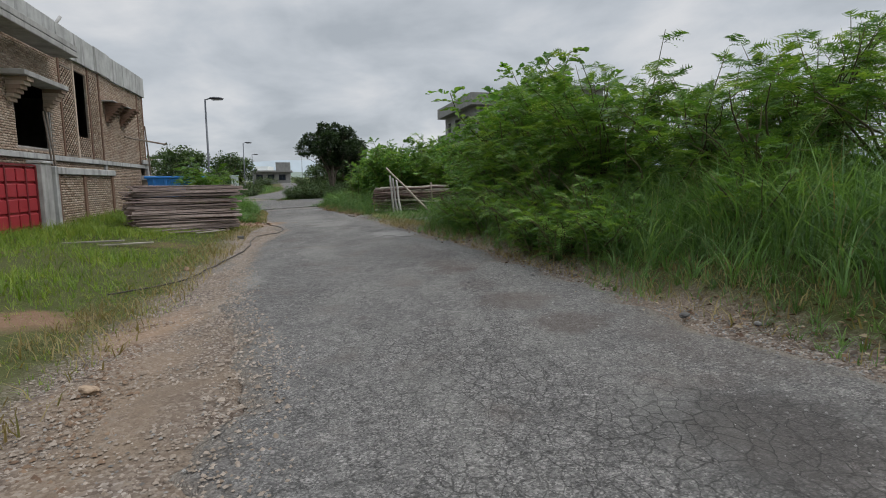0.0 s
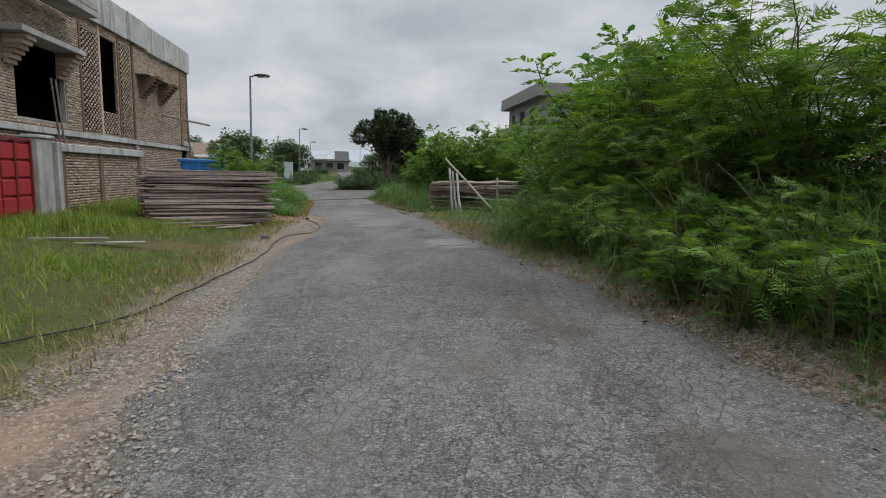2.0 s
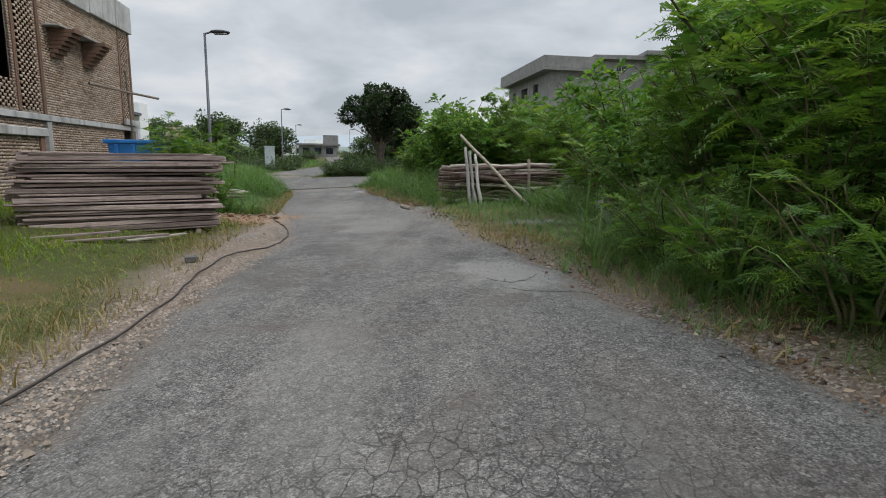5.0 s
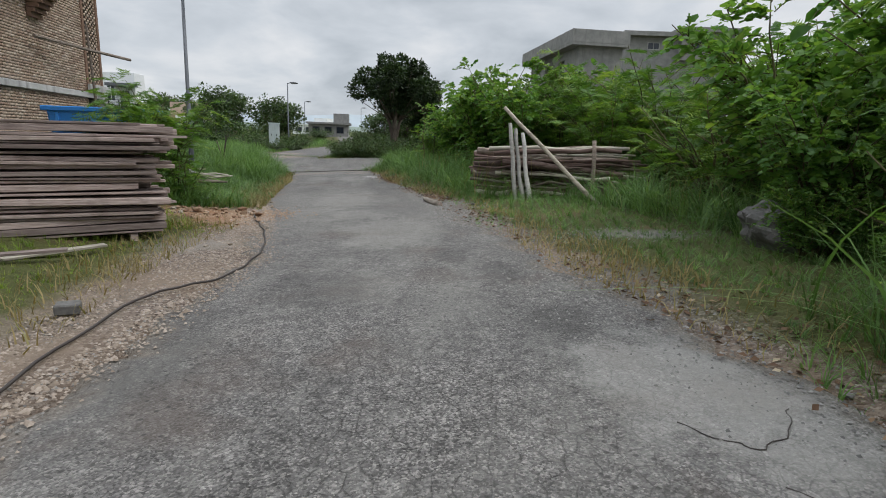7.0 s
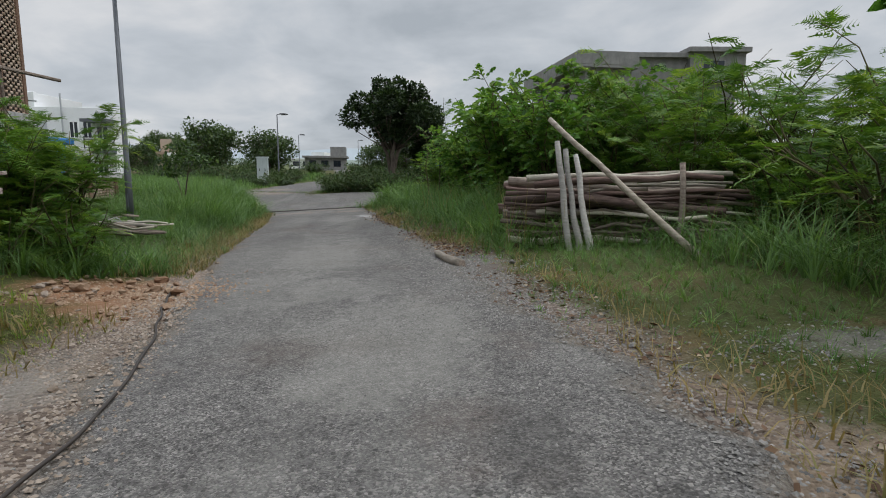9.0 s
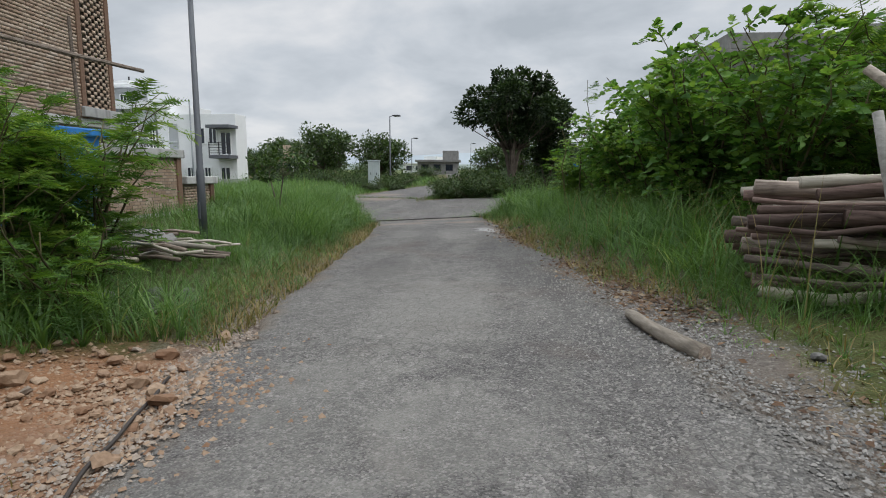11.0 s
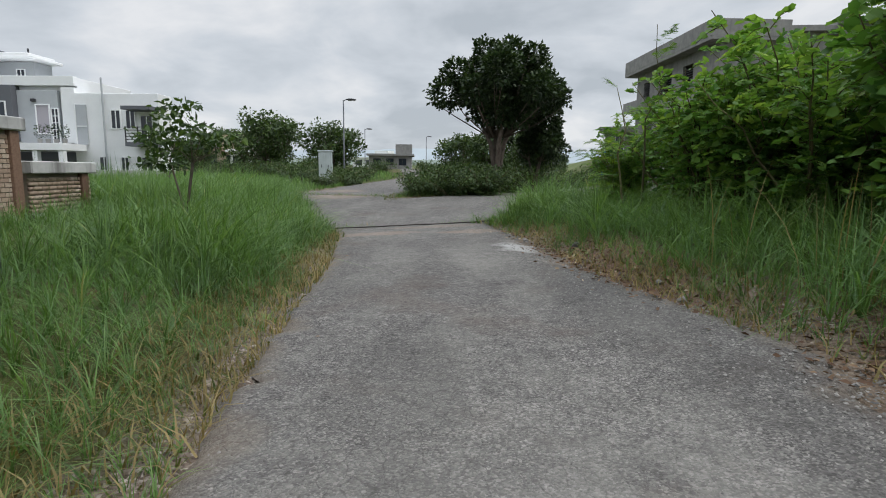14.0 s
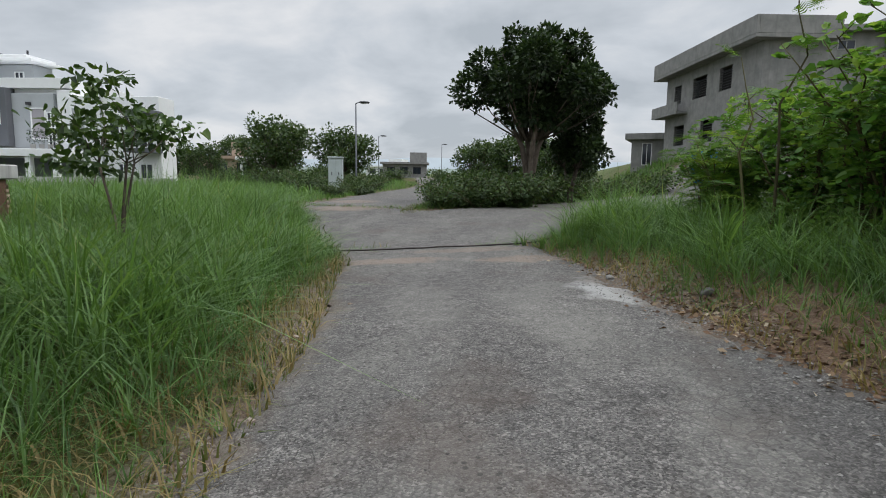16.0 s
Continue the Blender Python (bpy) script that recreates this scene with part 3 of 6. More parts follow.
def road_strip(name, left, right, rows, cols, label, jitter=0.18, lift=0.025, seed=1):
    """A surfaced strip between two edge lines, with ragged edges and a skirt into the soil."""
    rng = np.random.default_rng(seed)
    L, R = np.array(left, float), np.array(right, float)
    def along(P, k):
        s = np.r_[0, np.cumsum(np.hypot(*np.diff(P, axis=0).T))]
        u = np.linspace(0, s[-1], k)
        return np.stack([np.interp(u, s, P[:, 0]), np.interp(u, s, P[:, 1])], -1)
    A, B = along(L, rows), along(R, rows)
    def wander(k):
        w = rng.normal(0, 1, k)
        ker = np.ones(5) / 5
        return (np.convolve(w, ker, "same") * 1.4 + rng.normal(0, 0.35, k)) * jitter
    width = np.linalg.norm(B - A, axis=1, keepdims=True)
    dirn = (B - A) / width
    A, B = A + dirn * wander(rows)[:, None], B + dirn * wander(rows)[:, None]
    t = np.linspace(0, 1, cols)
    P = A[:, None, :] * (1 - t)[None, :, None] + B[:, None, :] * t[None, :, None]
    w = np.linalg.norm(B - A, axis=1)
    e = np.minimum(t, 1 - t)[None, :] * w[:, None]
    z = height(P[..., 0], P[..., 1]) + lift * smooth01(e / 0.5) + 0.004
    z[:, 0] -= 0.05; z[:, -1] -= 0.05
    verts = np.concatenate([P, z[..., None]], -1).reshape(-1, 3)
    idx = np.arange(rows * cols).reshape(rows, cols)
    quads = np.stack([idx[:-1, :-1], idx[:-1, 1:], idx[1:, 1:], idx[1:, :-1]], -1).reshape(-1, 4)
    me = mesh_np(name, verts, quads, 4, ASPHALT, True)
    at = me.attributes.new("edge", "FLOAT", "POINT")
    at.data.foreach_set("value", e.ravel().astype(np.float32))
    return tagged(new(name, me), label, "road", kind="structure")


build_ground()
road_strip("road", *LANE, 420, 40, "cracked grey asphalt lane with dusty, ragged gravel edges", 0.16, 0.025, 3)
road_strip("road_cross", *CROSS, 200, 24, "worn grey asphalt cross road at the junction", 0.22, 0.03, 4)
road_strip("road_far", *FARROAD, 160, 14, "narrow asphalt road running on beyond the junction", 0.12, 0.038, 5)


def ridge(name, dist, lo, hi, seed, mat, label, span=70):
    """A range far off, its haze in the material's glow: a thick bank with an uneven crest."""
    verts, faces, k = [], [], 120
    for i in range(k + 1):
        a = radians(-span + 2 * span * i / k)
        x, y = dist * math.sin(a), dist * math.cos(a)
        h = lo + (hi - lo) * (0.5 + 0.5 * noise.fractal((i * 0.09 + seed, seed, 0), 1.0, 2.0, 5))
        for r, z in ((0.97, -60), (1.0, h), (1.08, -60)):
            verts.append((x * r, y * r, z))
    for i in range(k):
        o = 3 * i
        faces += [(o, o + 3, o + 4, o + 1), (o + 1, o + 4, o + 5, o + 2)]
    tagged(new(name, mesh_of(name, verts, faces, mat, True)), label, "hills", kind="structure")


ridge("backdrop_hills", 3300, 95, 150, 2.3, HILLS, "low blue-grey hills with haze painted on as glow")
ridge("backdrop_plain", 1500, 22, 34, 7.1, PLAIN, "wooded plain beyond the houses, its haze painted on as glow")

# ---- brick house under construction ----
FAC = Matrix.Translation((-14.8, 21.5, 0)) @ Matrix.Rotation(math.atan2(0.967, -0.254), 4, "Z")   # x runs along the front, -y faces the lane


def brick_cells(x0, x1, z0, z1, holes=(), face=-0.012, depth=0.06, bl=0.232, bh=0.082, joint=0.014, seed=0, top_y=0.0):
    """Running-bond bricks on the plane y = top_y, as little proud blocks; holes are left open."""
    rng = random.Random(seed)
    out = []
    rows = int((z1 - z0) / bh)
    for r in range(rows):
        z = z0 + r * bh
        x = x0 - (bl / 2 if r % 2 else 0)
        while x < x1 - 0.02:
            a, b = max(x, x0), min(x + bl - joint, x1)
            x += bl
            if b - a < 0.03:
                continue
            zz0, zz1 = z + joint / 2, z + bh - joint / 2
            if any(a < h[1] and b > h[0] and zz0 < h[3] and zz1 > h[2] for h in holes):
                if any(a < h[0] < b - 0.03 and zz0 < h[3] and zz1 > h[2] for h in holes):
                    b = min(h[0] for h in holes if a < h[0] < b and zz0 < h[3] and zz1 > h[2])
                elif any(a + 0.03 < h[1] < b and zz0 < h[3] and zz1 > h[2] for h in holes):
                    a = max(h[1] for h in holes if a < h[1] < b and zz0 < h[3] and zz1 > h[2])
                else:
                    continue
            j = rng.uniform(-0.004, 0.004)
            out.append((a, b, top_y + face + j, top_y + depth, zz0, zz1))
    return out


def blocks_mesh(name, cells, mat):
    """Many little blocks in one mesh."""
    c = np.array(cells, float)
    s = np.array([[0, 2, 4], [1, 2, 4], [1, 3, 4], [0, 3, 4], [0, 2, 5], [1, 2, 5], [1, 3, 5], [0, 3, 5]])
    v = c[:, s].reshape(-1, 3)
    f = np.array([[0, 3, 2, 1], [4, 5, 6, 7], [0, 1, 5, 4], [1, 2, 6, 5], [2, 3, 7, 6], [3, 0, 4, 7]])
    q = (np.arange(len(c))[:, None, None] * 8 + f[None]).reshape(-1, 4)
    return mesh_np(name, v, q, 4, mat)


def lattice_cells(x0, x1, z0, z1, bl=0.24, bh=0.09, deep=0.03):
    """Open brick screen: each course leaves every other brick out, so that the gaps step in diamonds."""
    out = []
    rows = int((z1 - z0) / bh)
    for r in range(rows):
        z = z0 + r * bh
        x = x0 - (0, bl * 0.5)[r % 2]
        while x < x1:
            a, b = max(x, x0), min(x + bl * 0.5, x1)
            if b - a > 0.02:
                out.append((a, b, 0.0, deep, z, z + bh - 0.006))
            x += bl
    return out


def wall_with_holes(x0, x1, y0, y1, z0, z1, holes):
    """A wall slab cut on the lines of its openings, the cells of the openings left out."""
    xs = sorted({x0, x1, *[h[0] for h in holes], *[h[1] for h in holes]})
    zs = sorted({z0, z1, *[h[2] for h in holes], *[h[3] for h in holes]})
    bm = bmesh.new()
    for a, b in zip(xs, xs[1:]):
        for c, d in zip(zs, zs[1:]):
            mx, mz = (a + b) / 2, (c + d) / 2
            if x0 <= mx <= x1 and z0 <= mz <= z1 and not any(h[0] < mx < h[1] and h[2] < mz < h[3] for h in holes):
                box(bm, a, b, y0, y1, c, d)
    bmesh.ops.remove_doubles(bm, verts=bm.verts, dist=0.0005)
    return bm


def corbel(owner, x, z, w, steps, out, mat):
    """A stepped brick bracket under a projecting slab, course by course."""
    c = part("corbel", boxes((x - w / 2, x + w / 2, -out, 0.0, z - 0.118, z)), mat, owner, "stepped brick bracket")
    for i in range(1, steps):
        o = out * (steps - i) / steps
        part("course", boxes((x - w / 2, x + w / 2, -o, 0.0, z - (i + 1) * 0.13 + 0.012, z - i * 0.13)), mat, c)


def brick_house():
    h = thing("brick_house", "unfinished two-storey brick house with concrete parapet and lattice screens", "house", FAC)
    holes = [(-3.5, -0.75, 2.75, 4.95), (0.35, 1.6, 2.68, 6.15), (1.72, 3.15, 2.68, 6.2), (3.45, 4.45, 2.68, 6.3),
             (11.0, 11.85, 2.85, 6.4), (10.85, 11.7, -0.2, 2.45)]
    part("wall", wall_with_holes(-9, 12.1, 0.03, 0.12, -0.4, 6.6, holes), MORTAR, h)
    cells = brick_cells(-9, 12.1, -0.1, 6.55, holes + [(-9, 12.1, 2.38, 2.6), (4.55, 4.85, -1, 6.6)], seed=5, top_y=0.03)
    tagged(part("brickwork", blocks_mesh("brickwork", cells, BRICK), BRICK, h), kind="stuff")
    # end wall, back wall, floors and roof
    part("end_wall", boxes((11.87, 12.1, 0.15, 9.0, -0.4, 6.6)), MORTAR, h)
    ends = brick_cells(0.3, 9.0, -0.1, 6.5, (), seed=8)
    c = np.array(ends)
    turned = np.stack([12.1 + 0 * c[:, 2], 12.113 + 0 * c[:, 2], c[:, 0], c[:, 1], c[:, 4], c[:, 5]], -1)
    tagged(part("end_brickwork", blocks_mesh("end_brickwork", turned, BRICK), BRICK, h), kind="stuff")
    part("back_wall", boxes((-9, 11.87, 8.75, 9.0, -0.4, 6.6), (-9.25, -9, 0.0, 9.0, -0.4, 6.6)), MORTAR, h)
    # slabs and inner wall coloured nearly black, so the openings read as unlit
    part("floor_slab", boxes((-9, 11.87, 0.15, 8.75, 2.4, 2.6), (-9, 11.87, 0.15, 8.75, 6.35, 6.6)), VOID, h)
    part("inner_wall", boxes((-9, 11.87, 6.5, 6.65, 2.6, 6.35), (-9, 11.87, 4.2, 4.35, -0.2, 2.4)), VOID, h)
    part("ledge", boxes((-9, 12.12, -0.09, 0.05, 2.39, 2.58), bevel=0.012), PALECONC, h, "rough concrete ledge")
    # roof parapet in shuttered lengths
    for i, (a, b) in enumerate(((-9, -6.2), (-6.17, -3.1), (-3.07, 0.0), (0.03, 2.0), (2.03, 4.0), (4.03, 6.1), (6.13, 8.2), (8.23, 10.2), (10.23, 12.2))):
        part("parapet_panel", boxes((a, b, -0.10 - 0.02 * (i % 2), 0.16, 6.52 + 0.03 * ((i * 7) % 3), 7.66 + 0.015 * (i % 3)), bevel=0.015), PALECONC, h, "stained grey concrete parapet")
    part("parapet_return", boxes((11.98, 12.22, 0.17, 9.1, 6.58, 7.66)), CONCRETE, h)
    part("canopy", boxes((-9, -0.6, -1.0, -0.13, 6.2, 6.4), (-9, -0.6, -1.0, -0.86, 6.41, 6.62), bevel=0.02), CONCRETE, h, "projecting concrete slab with an upstand")
    part("window_hood", boxes((-4.3, -0.9, -0.7, 0.02, 4.93, 5.1), bevel=0.015), CONCRETE, h, "projecting concrete hood")
    for x in (-3.75, -1.15):
        corbel(h, x, 4.92, 0.45, 6, 0.62, BRICK)
    part("window_hood", boxes((4.95, 8.55, -0.5, 0.02, 5.38, 5.44), bevel=0.012), CONCRETE, h, "projecting concrete hood")
    for x in (5.6, 7.85):
        corbel(h, x, 5.37, 0.62, 7, 0.78, DARKBRICK)
    # open brick screens and the slit window
    for a, b, c0, c1 in ((0.37, 1.58, 2.68, 6.13), (3.47, 4.43, 2.68, 6.28), (1.74, 3.13, 2.68, 3.5), (11.02, 11.83, 2.85, 6.38)):
        part("lattice_screen", blocks_mesh("lattice_screen", lattice_cells(a, b, c0, c1), BRICK), BRICK, h, "open brick lattice")
    part("window_frame", boxes((-3.5, -3.44, 0.05, 0.2, 2.75, 4.95), (-0.81, -0.75, 0.05, 0.2, 2.75, 4.95), (-3.44, -0.81, 0.05, 0.2, 2.75, 2.8)), CONCRETE, h)
    for x in (0.25, 1.66, 3.3, 4.66, 10.88, 11.97):
        part("pilaster", boxes((x - 0.07, x + 0.07, -0.02, 0.03, 2.6, 6.56), bevel=0.008), DARKBRICK if x != 1.66 else BRICK, h, "raked brick pilaster")
    part("pilaster", boxes((4.58, 4.84, -0.06, 0.03, -0.1, 2.38)), CONCRETE, h, "grey concrete pier")
    part("corner_post", boxes((11.72, 12.0, -0.14, 0.02, -0.3, 2.38), bevel=0.012), CONCRETE, h, "bare concrete post")
    part("porch_lintel", boxes((10.6, 12.15, -0.2, -0.1, 2.62, 2.86), bevel=0.012), PALECONC, h)
    for i in range(11):
        x = 4.4 + 0.77 * i - 7.2
        part("starter_bar", mesh_of("starter_bar", *tube([(x, 0.05, 7.6), (x + 0.03, 0.05, 7.78)], 0.009, 5), DARKMETAL), DARKMETAL, h)
    part("roof_prop", mesh_of("roof_prop", *tube([(0.35, 0.02, 7.6), (0.9, 0.0, 8.05)], 0.06, 6), CONCRETE), CONCRETE, h)
    for x in (-2.4, -2.15):
        part("prop", mesh_of("prop", *tube([(x, -0.5, 2.1), (x - 0.1, -0.4, 4.0)], 0.03, 6), POLE), POLE, h, "bamboo prop")
    return h


brick_house()

BW = Matrix.Translation((-14.82, 25.09, 0)) @ Matrix.Rotation(math.atan2(0.967, -0.254), 4, "Z")


def wall_bricks(owner, x0, x1, z0, z1, seed, single):
    cells = brick_cells(x0, x1, z0, z1, (), -0.012, 0.05, 0.225, 0.086, 0.015, seed)
    singles = []
    if single:
        cells.sort(key=lambda c: -c[0])
        singles, cells = cells[:300], cells[300:]
    if cells:
        tagged(part("brickwork", blocks_mesh("brickwork", cells, BRICK), BRICK, owner), kind="stuff")
    return singles


SINGLE_BRICKS = []


def boundary_wall(name, x0, x1, top, base, piers, label, seed, single=False):
    """Brick panels between piers, set back under a projecting concrete coping."""
    w = thing(name, label, "wall", BW, kind="structure")
    body_top = top - 0.24
    part("core", boxes((x0, x1, 0.03, 0.23, base, body_top)), MORTAR, w)
    left = wall_bricks(w, x0, x1, base + 0.25, body_top, seed, single)
    SINGLE_BRICKS.extend((w, c) for c in left)
    for p in piers:
        part("pier", boxes((p - 0.11, p + 0.11, -0.07, 0.028, base, body_top), bevel=0.01), DARKBRICK, w, "raked dark brick pier")
    part("plinth", boxes((x0, x1, -0.05, 0.03, base, base + 0.24), bevel=0.01), CONCRETE, w)
    part("coping", boxes((x0 - 0.08, x1 + 0.08, -0.13, 0.31, body_top, top), bevel=0.02), PALECONC, w, "stained concrete coping")
    return w


boundary_wall("wall_front", -6.85, -0.95, 2.08, -0.15, (-6.7, -4.3, -1.08), "brick boundary wall with a concrete coping beside the gate", 11)
boundary_wall("wall_side", 4.9, 10.05, 1.93, -0.1, (6.55, 9.9), "sand-coloured brick boundary wall with concrete coping in tall grass", 12, True)
boundary_wall("wall_low", 10.25, 12.15, 1.15, -0.1, (11.9,), "low brick wall with concrete coping at the plot's corner", 13)


def red_gate():
    g = thing("metal_gate", "closed red sheet-metal gate with raised square panels", "gate", BW)
    part("gate_leaf", boxes((-11.3, -8.15, 0.08, 0.12, 0.15, 2.05)), RED, g)
    for i in range(5):
        for j in range(4):
            x, z = -11.2 + i * 0.62, 0.22 + j * 0.455
            part("panel", boxes((x, x + 0.53, 0.03, 0.08, z, z + 0.39), bevel=0.02), RED, g)
    for x in (-11.34, -10.06, -8.83, -8.15):
        part("frame_bar", boxes((x - 0.03, x + 0.03, 0.0, 0.079, 0.1, 2.1)), REDDARK, g)
    part("frame_bar", boxes((-11.31, -8.18, 0.0, 0.079, 2.06, 2.12)), REDDARK, g)
    p = thing("gate_post", "broad grey concrete gate post beside the red gate", "gate post", BW)
    part("shaft", boxes((-8.08, -7.36, -0.12, 0.25, -0.1, 2.15), bevel=0.02), CONCRETE, p)
    part("cap", boxes((-8.1, -7.3, -0.17, 0.29, 2.16, 2.25), bevel=0.02), PALECONC, p)
    o = thing("gate_post", "narrow pale gate post at the wall's end", "gate post", BW)
    part("shaft", boxes((-7.2, -6.99, -0.18, 0.25, -0.1, 2.1), bevel=0.02), PALECONC, o)
    q = thing("gate_post", "pale concrete gate post", "gate post", BW)
    part("shaft", boxes((-11.8, -11.4, -0.18, 0.25, -0.1, 2.2), bevel=0.02), PALECONC, q)


red_gate()


def scaffold():
    a = thing("scaffold_pole", "bamboo scaffold pole tied level across the house's end", "pole", FAC)
    part("pole", mesh_of("pole", *tube([(7.4, -0.2, 3.92), (9.6, -0.7, 3.86), (11.3, -1.3, 3.8)], 0.05, 7), POLE), POLE, a)
    b = thing("scaffold_pole", "upright bamboo scaffold pole leaning at the house's corner", "pole", FAC)
    part("pole", mesh_of("pole", *tube([(9.5, -0.85, -0.1), (9.6, -0.75, 2.5), (9.75, -0.6, 4.7)], [0.05, 0.045, 0.035], 7), POLE), POLE, b)


scaffold()

# ---- street lamps and roadside cabinet ----


def street_lamp(x, y, label, h=6.35, turn=0.0):
    z = height1(x, y) - 0.05
    L = thing("street_lamp", label, "street lamp", pose(x, y, z, 0, 0, turn), "street lamps along the road")
    part("pole", mesh_of("pole", *tube([(0, 0, 0), (0, 0, 1.5), (0, 0, 1.55), (0, 0, h)], [0.085, 0.08, 0.065, 0.045], 12), STEEL, True), STEEL, L)
    part("base_door", boxes((-0.03, 0.03, -0.095, -0.07, 0.5, 0.85)), STEEL, L)
    part("arm", mesh_of("arm", *tube([(0, 0, h - 0.03), (0.2, 0, h + 0.02), (0.32, 0, h + 0.03)], 0.035, 8), STEEL, True), STEEL, L)
    bm = bmesh.new()
    bmesh.ops.create_uvsphere(bm, u_segments=14, v_segments=8, radius=0.5)
    bmesh.ops.transform(bm, matrix=Matrix.LocRotScale((0.66, 0, h + 0.03), Euler((0, radians(4), 0)), (0.86, 0.30, 0.17)), verts=bm.verts)
    head = part("lamp_head", bm, DARKMETAL, L, "dark oval lantern", True)
    part("lens", boxes((0.42, 0.98, -0.1, 0.1, h - 0.065, h - 0.03), bevel=0.01), PALECONC, L)
    return L


LAMP_TURN = -5
street_lamp(-13.1, 30.8, "tall grey steel street lamp standing in the grass", 6.3, LAMP_TURN)
street_lamp(-23.9, 66.2, "distant grey steel street lamp beside the road", 6.3, LAMP_TURN)
street_lamp(-33.2, 96.0, "small far grey street lamp beside the road", 6.3, LAMP_TURN)
street_lamp(-32.5, 127.0, "small far grey street lamp above the shrubs", 6.3, LAMP_TURN)


def cabinet():
    x, y = -24.0, 63.0
    c = thing("utility_cabinet", "tall pale grey-green utility cabinet in the weeds", "cabinet", pose(x, y, height1(x, y) - 0.02, 0, 0, 18))
    part("plinth", boxes((-0.5, 0.5, -0.3, 0.3, 0, 0.3), bevel=0.02), CONCRETE, c)
    part("body", boxes((-0.46, 0.46, -0.26, 0.26, 0.3, 2.3), bevel=0.015), CABINET, c)
    part("roof", boxes((-0.52, 0.52, -0.32, 0.32, 2.3, 2.4), bevel=0.02), CABINET, c)
    for x0 in (-0.44, 0.01):
        d = part("door", boxes((x0, x0 + 0.42, -0.285, -0.26, 0.36, 2.24), bevel=0.006), CABINET, c)
        part("handle", boxes((x0 + 0.18, x0 + 0.23, -0.31, -0.286, 1.2, 1.4)), DARKMETAL, d)


cabinet()

# ---- neighbouring houses ----


def window(owner, x0, x1, z0, z1, y, bars=1, frame_mat=None, pane=None):
    frame_mat = frame_mat or WHITE
    w = part("window", boxes((x0, x0 + 0.07, y - 0.06, y + 0.02, z0, z1), (x1 - 0.07, x1, y - 0.06, y + 0.02, z0, z1),
                             (x0 + 0.07, x1 - 0.07, y - 0.06, y + 0.02, z1 - 0.07, z1), (x0 + 0.07, x1 - 0.07, y - 0.06, y + 0.02, z0, z0 + 0.07)), frame_mat, owner)
    part("pane", boxes((x0 + 0.07, x1 - 0.07, y - 0.01, y + 0.01, z0 + 0.07, z1 - 0.07)), pane or GLASS, w)
    for i in range(bars):
        x = x0 + (x1 - x0) * (i + 1) / (bars + 1)
        part("mullion", boxes((x - 0.03, x + 0.03, y - 0.05, y - 0.012, z0 + 0.07, z1 - 0.07)), frame_mat, w)
    return w


